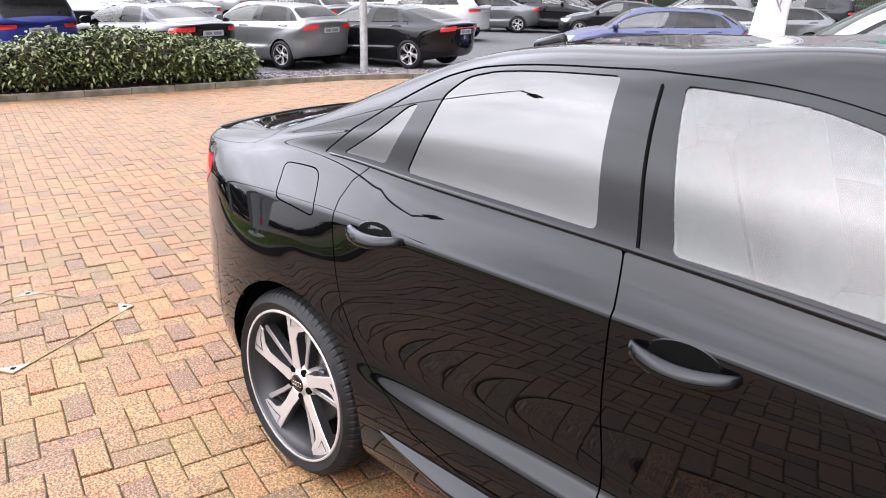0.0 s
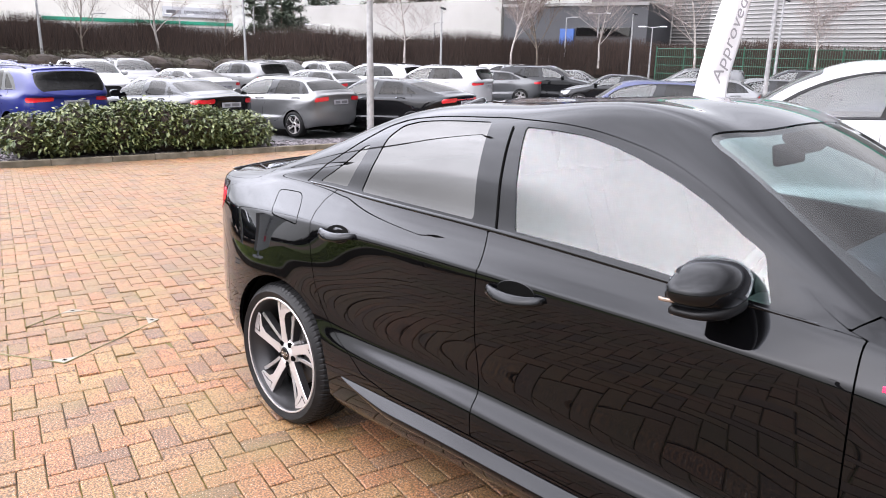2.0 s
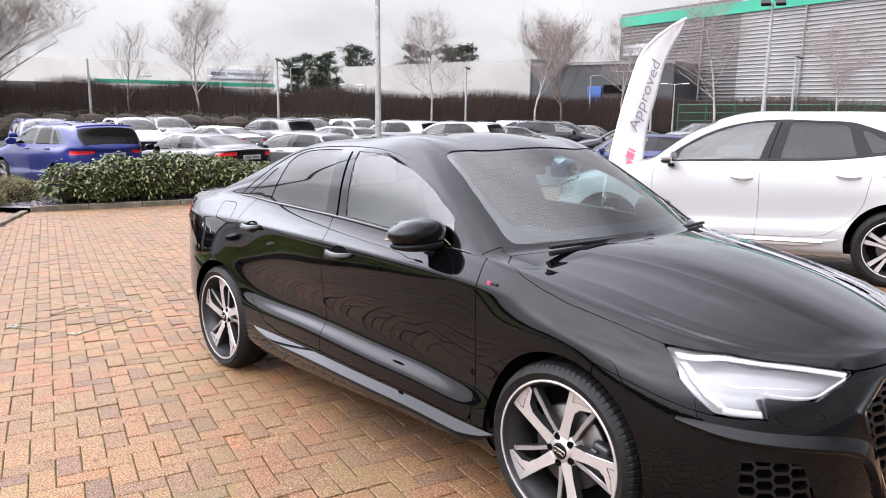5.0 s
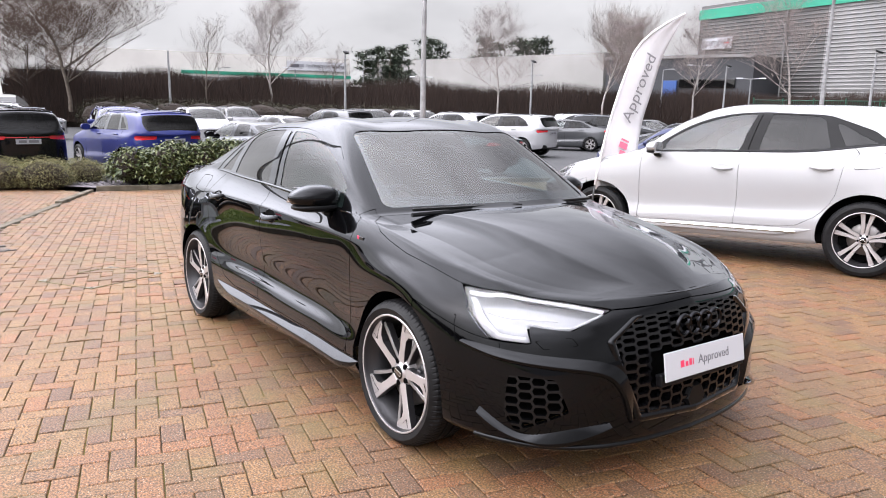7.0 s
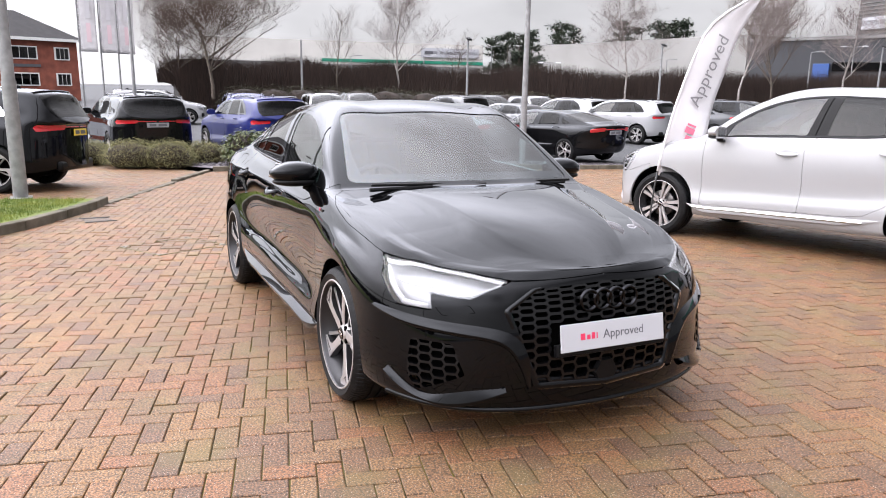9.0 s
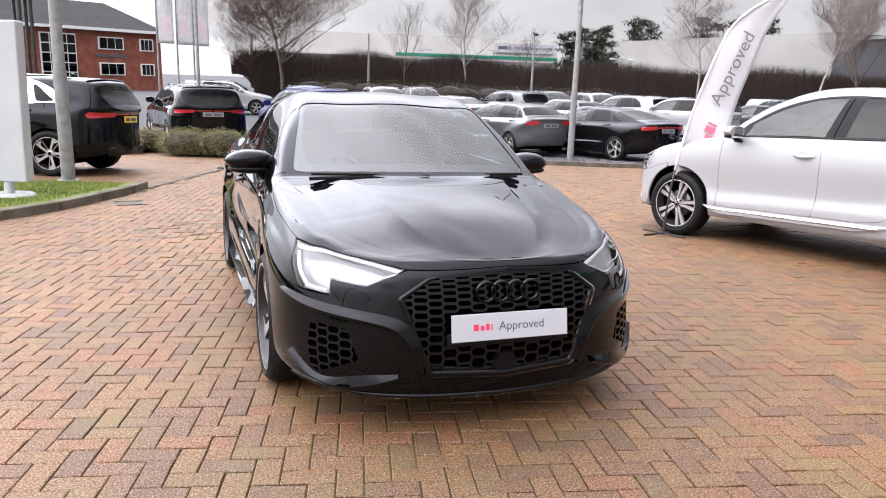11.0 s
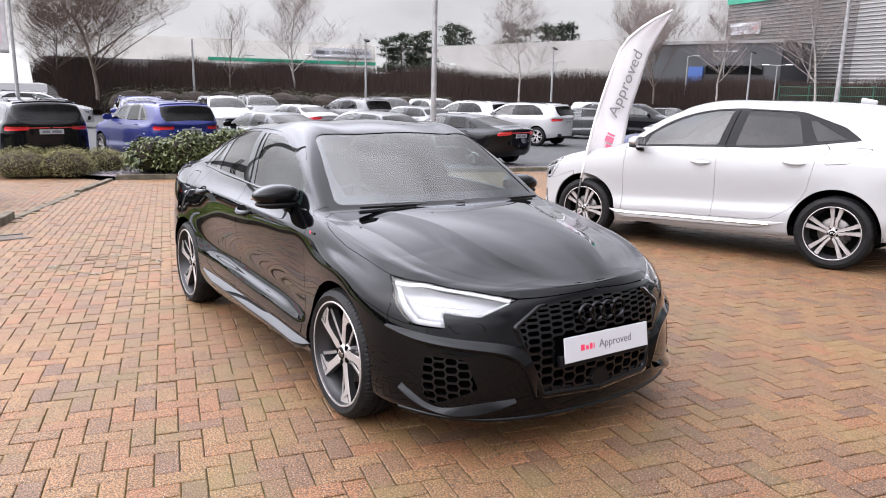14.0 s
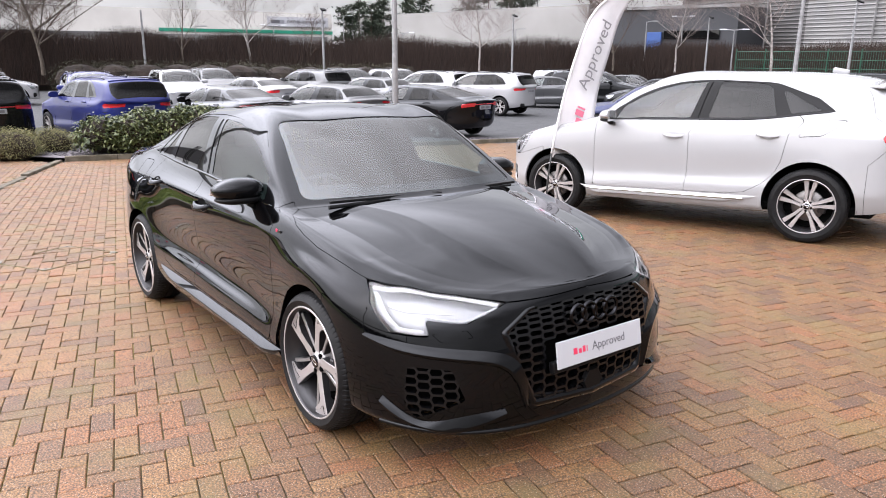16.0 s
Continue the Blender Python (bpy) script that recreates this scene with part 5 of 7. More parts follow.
def brick_material(name, per_object):
    """Clay blocks from orange to grey-brown, each with its own tone, and grit in the face."""
    m = material(name, (0.235, 0.127, 0.064), .62)
    tone = node(m, "ShaderNodeObjectInfo").outputs["Random"] if per_object else node(m, "ShaderNodeNewGeometry").outputs["Random Per Island"]
    ramp = node(m, "ShaderNodeValToRGB")
    e = ramp.color_ramp.elements
    e[0].position, e[0].color = 0.0, (0.096, 0.048, 0.027, 1)
    e[1].position, e[1].color = 1.0, (0.192, 0.080, 0.030, 1)
    for pos, col in ((.12, (0.124, 0.062, 0.031)), (.4, (0.154, 0.078, 0.030)), (.7, (0.180, 0.096, 0.036)), (.88, (0.176, 0.072, 0.029))):
        e.new(pos).color = (*col, 1)
    join(m, tone, ramp.inputs[0])
    geo = node(m, "ShaderNodeNewGeometry")
    stain, grit, mix, mix2 = node(m, "ShaderNodeTexNoise", Scale=.55, Detail=5.0), node(m, "ShaderNodeTexNoise", Scale=120.0, Detail=4.0), node(m, "ShaderNodeMix"), node(m, "ShaderNodeMix")
    for n in (stain, grit):
        join(m, geo.outputs["Position"], n.inputs["Vector"])
    r1, r2 = node(m, "ShaderNodeMapRange"), node(m, "ShaderNodeMapRange")
    for r, lo, hi, a, b in ((r1, .38, .68, 0, .6), (r2, .40, .62, .30, 1.62)):
        for k, val in zip((1, 2, 3, 4), (lo, hi, a, b)):
            r.inputs[k].default_value = val
    join(m, stain.outputs[0], r1.inputs[0])
    join(m, grit.outputs[0], r2.inputs[0])
    mix.data_type = mix2.data_type = "RGBA"
    mix2.blend_type = "MULTIPLY"
    mix2.inputs[0].default_value = 1.0
    mix.inputs[7].default_value = (0.101, 0.060, 0.033, 1)
    join(m, r1.outputs[0], mix.inputs[0])
    join(m, ramp.outputs[0], mix.inputs[6])
    join(m, mix.outputs[2], mix2.inputs[6])
    join(m, r2.outputs[0], mix2.inputs[7])
    # multiplied darker and browner towards +x and +y, the border broken by noise
    border_noise, dist, r3, mix3 = node(m, "ShaderNodeTexNoise", Scale=.35, Detail=3.0), node(m, "ShaderNodeVectorMath"), node(m, "ShaderNodeMapRange"), node(m, "ShaderNodeMix")
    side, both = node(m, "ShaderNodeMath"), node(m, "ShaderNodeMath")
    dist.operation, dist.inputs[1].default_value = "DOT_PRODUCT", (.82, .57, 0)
    join(m, geo.outputs["Position"], border_noise.inputs["Vector"])
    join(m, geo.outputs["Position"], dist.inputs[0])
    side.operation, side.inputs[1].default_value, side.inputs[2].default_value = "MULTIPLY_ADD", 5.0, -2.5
    join(m, border_noise.outputs[0], side.inputs[0])
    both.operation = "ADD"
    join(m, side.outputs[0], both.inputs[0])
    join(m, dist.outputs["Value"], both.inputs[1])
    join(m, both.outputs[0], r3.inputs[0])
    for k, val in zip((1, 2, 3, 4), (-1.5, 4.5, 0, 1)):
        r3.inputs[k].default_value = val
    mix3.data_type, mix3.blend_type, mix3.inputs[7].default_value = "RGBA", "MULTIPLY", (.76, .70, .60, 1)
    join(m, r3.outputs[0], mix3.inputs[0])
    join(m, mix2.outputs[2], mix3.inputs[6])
    sand, r4, mix4 = node(m, "ShaderNodeTexVoronoi", Scale=95.0), node(m, "ShaderNodeMapRange"), node(m, "ShaderNodeMix")
    moss, r5, mix5 = node(m, "ShaderNodeTexNoise", Scale=2.3, Detail=6.0), node(m, "ShaderNodeMapRange"), node(m, "ShaderNodeMix")
    for n in (sand, moss):
        join(m, geo.outputs["Position"], n.inputs["Vector"])
    for r, values in ((r4, (.12, .20, .75, 0.0)), (r5, (.50, .70, 0.0, .5))):
        for k, value in enumerate(values):
            r.inputs[k + 1].default_value = value
    mix4.data_type = mix5.data_type = "RGBA"
    mix4.inputs[7].default_value, mix5.inputs[7].default_value = (.42, .36, .29, 1), (0.101, 0.078, 0.021, 1)
    join(m, sand.outputs["Distance"], r4.inputs[0])
    join(m, moss.outputs[0], r5.inputs[0])
    join(m, r5.outputs[0], mix5.inputs[0])
    join(m, mix3.outputs[2], mix5.inputs[6])
    join(m, mix5.outputs[2], mix4.inputs[6])
    join(m, r4.outputs[0], mix4.inputs[0])
    join(m, mix4.outputs[2], shader(m).inputs["Base Color"])
    bump = node(m, "ShaderNodeBump", Strength=.8, Distance=.003)
    join(m, grit.outputs[0], bump.inputs["Height"])
    join(m, bump.outputs[0], shader(m).inputs["Normal"])
    return m


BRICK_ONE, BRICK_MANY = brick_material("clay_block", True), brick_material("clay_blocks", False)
# beyond the planting beds the car park climbs by three degrees; the paving in front is taken as level
CLIMB, CLIMB_WAY, FOLD = 2.05, radians(-21), Vector((-11.2, 6.0, 0))
SLOPE = Matrix.Translation(FOLD) @ Matrix.Rotation(radians(CLIMB), 4, Vector((-math.sin(CLIMB_WAY), math.cos(CLIMB_WAY), 0))) @ Matrix.Translation(-FOLD)
TILT = SLOPE.to_3x3().to_4x4()
# past the car park, the bank and all behind it lie a little higher
RISE = Matrix.Translation(FOLD) @ Matrix.Rotation(radians(2.6), 4, Vector((-math.sin(CLIMB_WAY), math.cos(CLIMB_WAY), 0))) @ Matrix.Translation(-FOLD)


def uphill(ob):
    """Sets a thing on the climbing part of the ground."""
    ob.matrix_basis = SLOPE @ ob.matrix_basis
    return ob


along, away = Vector((-math.sin(CLIMB_WAY), math.cos(CLIMB_WAY), 0)), Vector((-math.cos(CLIMB_WAY), -math.sin(CLIMB_WAY), 0))
low = Vector((0, 0, -.13))
sheet = [FOLD + along * a + away * 0 + low for a in (-1500, 1500)] + [FOLD + along * a - away * 1500 + low for a in (1500, -1500)] + [SLOPE @ (FOLD + along * a + away * 1500) + low * .15 for a in (1500, -1500)] + [SLOPE @ (FOLD + along * a + away * 2.4) + low * .15 for a in (1500, -1500)]
ground = tagged(mesh_object("ground", sheet, [(0, 3, 2, 1), (0, 1, 6, 7), (7, 6, 4, 5)], ASPHALT, None, False), "dark asphalt car park ground reaching far away", "ground", kind="structure")

LAY, PITCH = -13.5, .10125   # degrees by which the blocks' courses are turned
COURSE = Matrix.Rotation(radians(LAY), 3, "Z")
EDGE = ((-4.15, -3.07), (-4.88, -2.56), (-5.7, -2.18), (-6.6, -1.82), (-7.3, -1.55), (-10.5, -.33), (-12.95, .62), (-12.65, 2.7), (-12.4, 5.0), (-12.1, 8.0), (-11.4, 9.3), (-10.95, 11.4), (-10.6, 13.0), (-9.0, 24), (10, 24), (10, -12), (-3.4, -12), (-3.4, -3.6))
LEFT_LOT = ((-7.3, -1.70), (-10.5, -.50), (-12.9, .42), (-15.3, -.6), (-17.5, -3.0), (-17.5, -13), (-8.2, -13), (-7.6, -4.0), (-7.25, -2.6))
pavement = tagged(new("pavement"), "herringbone clay block paving with mossy joints", "paving", kind="structure")


def slab(name, outline, z, mat, parent=None):
    bm = bmesh.new()
    vs = [bm.verts.new((x, y, z)) for x, y in outline]
    bmesh.ops.triangulate(bm, faces=[bm.faces.new(vs)])
    return part(name, bm, mat, parent)


slab("paving_bed", EDGE, -.0105, JOINT, pavement)
slab("paving_bed", LEFT_LOT, -.0095, JOINT, pavement)


def blocks(outline, keep=lambda x, y: True):
    """Centres and turns of the herringbone blocks inside an outline."""
    o = np.array(outline)
    back = np.array(COURSE.transposed())[:2, :2]
    q = o @ back.T
    lo, hi = np.floor(q.min(0) / PITCH).astype(int) - 1, np.ceil(q.max(0) / PITCH).astype(int)
    i, j = np.meshgrid(np.arange(lo[0], hi[0]), np.arange(lo[1], hi[1]), indexing="ij")
    k = (i + j) % 4
    flat, up = k == 2, k == 0
    cx = np.concatenate([(i[flat] + 1.0), (i[up] + .5)]) * PITCH + .0131
    cy = np.concatenate([(j[flat] + .5), (j[up] + 1.0)]) * PITCH + .0297
    turn = np.concatenate([np.zeros(flat.sum()), np.ones(up.sum())])
    w = np.stack([cx, cy], 1) @ np.array(COURSE)[:2, :2].T
    ok = inside(outline, w[:, 0], w[:, 1]) > -.02
    return w[ok], turn[ok]


def block_shape(rng=None):
    """A block's top with its chamfered edge and sides, 200 by 100 mm less the joint."""
    a, b, c, h = .0987, .0481, .0040, .0
    top = [(-a + c, -b + c, h), (a - c, -b + c, h), (a - c, b - c, h), (-a + c, b - c, h)]
    rim = [(-a, -b, h - .003), (a, -b, h - .003), (a, b, h - .003), (-a, b, h - .003)]
    low = [(x, y, -.024) for x, y, _ in rim]
    faces = [(0, 1, 2, 3)] + [(k * 4 + i, (k + 1) * 4 + i, (k + 1) * 4 + (i + 1) % 4, k * 4 + (i + 1) % 4) for k in (0, 1) for i in range(4)]
    return np.array(top + rim + low), faces


def sunken(x, y):
    """How far the paving has settled round the inspection cover."""
    return -.002 * np.exp(-(((x + 2.75) / .9) ** 2 + ((y + .75) / .7) ** 2))


place_xy, place_turn = blocks(EDGE)
rng = np.random.default_rng(5)
order = np.argsort(np.hypot(place_xy[:, 0] - 2.5, place_xy[:, 1] + 1.15))
nearest, others = order[:290], order[290:]
shape, shape_faces = block_shape()


def lay(xy, turn, name, parent, jitter=.0016):
    n = len(xy)
    ang = radians(LAY) + turn * math.pi / 2 + rng.normal(0, .006, n)
    c, s = np.cos(ang), np.sin(ang)
    v = np.repeat(shape[None], n, 0)
    tx, ty = np.clip(rng.normal(0, .010, n), -.015, .015), np.clip(rng.normal(0, .008, n), -.015, .015)
    wide = np.exp(-(((xy[:, 0] + 2.75) / 1.3) ** 2 + ((xy[:, 1] + .75) / .9) ** 2)) * 1.1 + 1
    z = v[..., 2] + v[..., 0] * (tx * wide)[:, None] + v[..., 1] * (ty * wide)[:, None] + (rng.normal(0, jitter, n) * wide + sunken(xy[:, 0], xy[:, 1]))[:, None]
    x = v[..., 0] * c[:, None] - v[..., 1] * s[:, None] + xy[:, :1]
    y = v[..., 0] * s[:, None] + v[..., 1] * c[:, None] + xy[:, 1:2]
    verts = np.stack([x, y, z], -1).reshape(-1, 3)
    faces = (np.array(shape_faces)[None] + (np.arange(n) * 12)[:, None, None]).reshape(-1, 4)
    me = bpy.data.meshes.new(name)
    me.from_pydata(verts.tolist(), [], faces.tolist())
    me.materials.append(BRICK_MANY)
    ob = new(name, me)
    ob.parent = parent
    return ob


laid = tagged(lay(place_xy[others], place_turn[others], "paving_blocks", pavement), kind="stuff")
xy2, turn2 = blocks(LEFT_LOT)
laid = tagged(lay(xy2, turn2, "paving_blocks", pavement), kind="stuff")
one = bpy.data.meshes.new("block")
one.from_pydata(shape.tolist(), [], shape_faces)
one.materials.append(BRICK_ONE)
for k in nearest:
    b = new("block", one)
    b.parent = pavement
    b.matrix_basis = pose(*place_xy[k], float(rng.normal(0, .0014)), float(rng.normal(0, .5)), float(rng.normal(0, .5)), LAY + 90 * float(place_turn[k]) + float(rng.normal(0, .35)))


def kerb_run(points, name="kerb", z=.10, wide=.125, piece=.915, label="weathered grey concrete kerb beside the paving"):
    """Kerb stones laid end to end along a line."""
    run = tagged(new(name), label, "kerb", kind="structure")
    p = [Vector((x, y, 0)) for x, y in points]
    for a, b in zip(p, p[1:]):
        d = b - a
        n = max(1, round(d.length / piece))
        for k in range(n):
            bm = bmesh.new()
            c = a + d * ((k + .5) / n)
            box(bm, (d.length / n - .006, wide, z + .2), (c.x, c.y, z / 2 - .1 + random.uniform(-.004, .004)), (0, 0, math.degrees(math.atan2(d.y, d.x))), .014)
            part("kerb_stone", bm, KERB, run)
    return run


kerb_run(((-3.3, -4.6), (-3.55, -3.75), (-4.12, -3.12), (-4.88, -2.62), (-5.75, -2.22), (-6.6, -1.88), (-7.2, -1.72)), z=.11)
kerb_run(((-7.2, -1.70), (-10.5, -.42)), "edging", .012, label="flush concrete edging between two paved areas")
kerb_run(((-10.5, -.42), (-11.8, .10), (-12.95, .56)), z=.05)
kerb_run(((-13.02, .68), (-12.7, 2.7), (-12.45, 5.0), (-12.2, 7.9), (-11.5, 9.25), (-11.05, 11.4), (-10.7, 13.0), (-9.1, 24.0)), z=.11)
kerb_run(((-7.2, -1.72), (-7.35, -2.5), (-7.75, -4.0), (-8.3, -12.0)), z=.03)
slab("lawn", ((-3.4, -4.6), (-3.62, -3.8), (-4.16, -3.2), (-4.9, -2.7), (-5.76, -2.3), (-6.6, -1.96), (-7.14, -1.8), (-7.28, -2.5), (-7.68, -4.0), (-8.2, -12), (-3.4, -12)), .085, GRASS_SOIL)
tagged(bpy.data.objects["lawn"], "strip of mown green grass behind a kerb", "lawn", kind="structure")
slab("slate_bed", ((-13.0, .70), (-13.37, .80), (-13.2, 2.7), (-12.85, 5.0), (-12.5, 7.9), (-11.65, 9.3), (-11.1, 11.4), (-10.75, 13), (-9.2, 24), (-10.9, 24), (-12.6, 12.6), (-13.7, 9.2), (-14.8, 4.5), (-15.4, .4), (-16.6, -2.0), (-15.3, -.7)), .075, SLATE)
tagged(bpy.data.objects["slate_bed"], "planting bed of purple-grey slate chippings", "gravel bed", kind="structure")
bm = bmesh.new()
rs = random.Random(3)
SLATE_BED = ((-13.3, .85), (-13.1, 2.7), (-12.75, 5.0), (-12.45, 7.9), (-11.6, 9.4), (-11.1, 11.4), (-12.3, 11.6), (-13.5, 9.0), (-14.6, 4.5), (-15.2, .5), (-16.0, -1.3), (-15.0, -.5))
while len(bm.faces) < 6 * 2600:
    x, y = rs.uniform(-16, -11), rs.uniform(-1.5, 11.5)
    if inside(SLATE_BED, np.array([x]), np.array([y]))[0] > .05:
        r = bmesh.ops.create_cube(bm, size=1, matrix=pose(x, y, .085 + rs.uniform(0, .02), rs.uniform(-30, 30), rs.uniform(-30, 30), rs.uniform(0, 180)) @ Matrix.Diagonal((rs.uniform(.04, .09), rs.uniform(.02, .05), .012, 1)))
tagged(part("slate_chips", bm, SLATE), "loose purple-grey slate chippings on the bed", "gravel", kind="stuff")

# grass blades on the lawn
LAWN = ((-3.6, -4.5), (-3.75, -3.85), (-4.25, -3.3), (-4.95, -2.8), (-5.8, -2.4), (-6.6, -2.06), (-7.1, -1.95), (-7.3, -2.6), (-7.6, -4.0), (-7.8, -6))
BLADE = rough_surface("grass_blade", (.085, .135, .012), (.21, .235, .035), 3, .8, .1)
gv, gf = [], []
while len(gf) < 22000:
    x, y = rs.uniform(-7.9, -3.5), rs.uniform(-6, -1.9)
    if y < -.6 * (x + 3.6) - 9 or inside(LAWN, np.array([x]), np.array([y]))[0] < 0:
        continue
    a, h, w = rs.uniform(0, 6.28), rs.uniform(.025, .06), .003
    lean = rs.uniform(-.02, .02), rs.uniform(-.02, .02)
    k = len(gv)
    gv += [(x - w * math.cos(a), y - w * math.sin(a), .084), (x + w * math.cos(a), y + w * math.sin(a), .084), (x + lean[0], y + lean[1], .084 + h)]
    gf.append((k, k + 1, k + 2))
tagged(mesh_object("grass", gv, gf, BLADE, None, False), "short green grass blades", "grass", kind="stuff")

# inspection cover with block infill, and a gully
cover = tagged(new("inspection_cover"), "recessed inspection cover with pale corner keys among the blocks", "manhole cover")
corners = [Vector(q) for q in ((-3.70, -.98, .003), (-3.10, -.66, .003), (-2.73, -1.34, .003), (-3.33, -1.66, .003))]
KEY_STONE = rough_surface("pale_corner_stone", (.13, .125, .105), (.22, .21, .18), 25, .8, .2)
RUSTY = rough_surface("mossy_galvanised_frame", (.070, .065, .018), (.16, .145, .075), 14, .7, .3)
for a, b in zip(corners, corners[1:] + corners[:1]):
    bm = bmesh.new()
    d = b - a
    box(bm, (d.length, .005, .006), (a + b) / 2 - Vector((0, 0, .001)), (0, 0, math.degrees(math.atan2(d.y, d.x))), .001)
    part("frame_edge", bm, RUSTY, cover)
for k, a in enumerate(corners):
    u, w = (corners[(k + 1) % 4] - a).normalized() * .10, (corners[k - 1] - a).normalized() * .10
    bm = bmesh.new()
    vs = [bm.verts.new(a + q) for q in (Vector((0, 0, 0)), u, w)]
    r = bmesh.ops.extrude_face_region(bm, geom=[bm.faces.new(vs)])
    bmesh.ops.translate(bm, vec=(0, 0, .003), verts=[e for e in r["geom"] if isinstance(e, bmesh.types.BMVert)])
    key = part("corner_key", bm, KEY_STONE, cover)
    bm = bmesh.new()
    for q in (-1, 1):
        box(bm, (.024, .009, .003), a + (u + w) * .3 + Vector((0, 0, .0035 + q * .0003)), (0, 0, 45 + q * 45), .0008)
    part("key_hole", bm, DARK, key)
gully = tagged(new("gully_grate"), "dark cast-iron gully grate in the paving", "drain")
IRON = rough_surface("cast_iron", (.03, .03, .03), (.06, .055, .05), 30, .6, .3)
for k in range(9):
    bm = bmesh.new()
    box(bm, (.34, .018, .02), (-5.44, -1.83 + (k - 4) * .036, -.006), (0, 0, 12), .003)
    part("grate_bar", bm, IRON, gully)
for s in (-1, 1):
    bm = bmesh.new()
    box(bm, (.03, .36, .022), (-5.44 + s * .18, -1.83 + s * .035, 0), (0, 0, 12), .003)
    part("grate_frame", bm, IRON, gully)


# ---- planting ----
def leaf_material(name, low, high, rough=.45):
    m = material(name, low, rough)
    tone, ramp = node(m, "ShaderNodeNewGeometry"), node(m, "ShaderNodeValToRGB")
    ramp.color_ramp.elements[0].color, ramp.color_ramp.elements[1].color = (*low, 1), (*high, 1)
    join(m, tone.outputs["Random Per Island"], ramp.inputs[0])
    join(m, ramp.outputs[0], shader(m).inputs["Base Color"])
    return m


LAUREL = leaf_material("laurel_leaf", (.022, .040, .010), (.115, .128, .040), .5)
HEBE = leaf_material("box_leaf", (.085, .085, .03), (.25, .225, .095), .7)
TWIG = leaf_material("bare_twig", (.045, .028, .022), (.11, .072, .05), .9)
BIRCH_TWIG = leaf_material("birch_twig", (.10, .08, .075), (.26, .215, .20), .9)
HEDGE_TWIG = leaf_material("hedge_twig", (.010, .006, .005), (.046, .026, .018), .9)
HEDGE_GREEN = leaf_material("evergreen_hedge_leaf", (.012, .013, .005), (.040, .036, .014), .9)
BIRCH = rough_surface("birch_bark", (.14, .12, .11), (.34, .31, .29), 4, .9, .3)
BARK = rough_surface("brown_bark", (.05, .038, .03), (.10, .08, .062), 5, .9, .5)
PINE = leaf_material("pine_needle", (.012, .022, .012), (.04, .055, .028), .7)


def leaf_cloud(name, spots, mat, size, parent=None, seed=1, droop=.3):
    """Many small folded leaves round the given places."""
    r = random.Random(seed)
    verts, faces = [], []
    for x, y, z in spots:
        a, t = r.uniform(0, 6.283), r.uniform(-.9, .6) - droop
        l, w = size * r.uniform(.6, 1.25), size * r.uniform(.16, .26)
        d = Vector((math.cos(a) * math.cos(t), math.sin(a) * math.cos(t), math.sin(t)))
        s = Vector((-math.sin(a), math.cos(a), r.uniform(-.5, .5))).normalized() * w
        n = d.cross(s).normalized() * w * .35
        p, k = Vector((x, y, z)), len(verts)
        verts += [p, p + d * l * .5 + s + n, p + d * l, p + d * l * .5 - s + n, p + d * l * .5]
        faces += [(k, k + 4, k + 1), (k + 1, k + 4, k + 2), (k, k + 3, k + 4), (k + 3, k + 2, k + 4)]
    return mesh_object(name, verts, faces, mat, parent, False)


def shrub(name, label, centres, count, mat, size, seed, category="shrub", droop=.3, stems=True):
    """A bush: leaves over the shell of overlapping rounded lobes, on stems."""
    r = random.Random(seed)
    bush = tagged(new(name), label, category)
    spots = []
    # solid dark core: the bush's inner shade put in as colour
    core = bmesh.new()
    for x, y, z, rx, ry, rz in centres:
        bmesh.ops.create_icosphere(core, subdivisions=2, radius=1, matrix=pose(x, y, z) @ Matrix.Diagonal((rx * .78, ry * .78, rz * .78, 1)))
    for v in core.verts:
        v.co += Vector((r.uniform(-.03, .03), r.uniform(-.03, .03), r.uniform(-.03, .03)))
    part("inner_shade", core, SOIL_AND_SHADE, bush)
    area = sum(c[3] * c[4] for c in centres)
    for x, y, z, rx, ry, rz in centres:
        for k in range(int(count * rx * ry / area)):
            while True:
                d = Vector((r.gauss(0, 1), r.gauss(0, 1), r.gauss(0, 1))).normalized()
                if d.z > -.55:
                    break
            f = r.uniform(.78, 1.06) + .08 * math.sin(9 * d.x + 3 * x) * math.cos(7 * d.y + y)
            q = (x + d.x * rx * f, y + d.y * ry * f, z + d.z * rz * f)
            if q[2] > .06:
                spots.append(q)
    leaf_cloud("foliage", spots, mat, size, bush, seed, droop)
    if stems:
        bm = bmesh.new()
        for x, y, z, rx, ry, rz in centres:
            for k in range(3):
                rod(bm, (x + r.uniform(-.1, .1), y + r.uniform(-.1, .1), -.02), (x + r.uniform(-.3, .3) * rx, y + r.uniform(-.3, .3) * ry, z + rz * .4), .02, .008, 6)
        part("stem_cluster", bm, BARK, bush)
    return bush


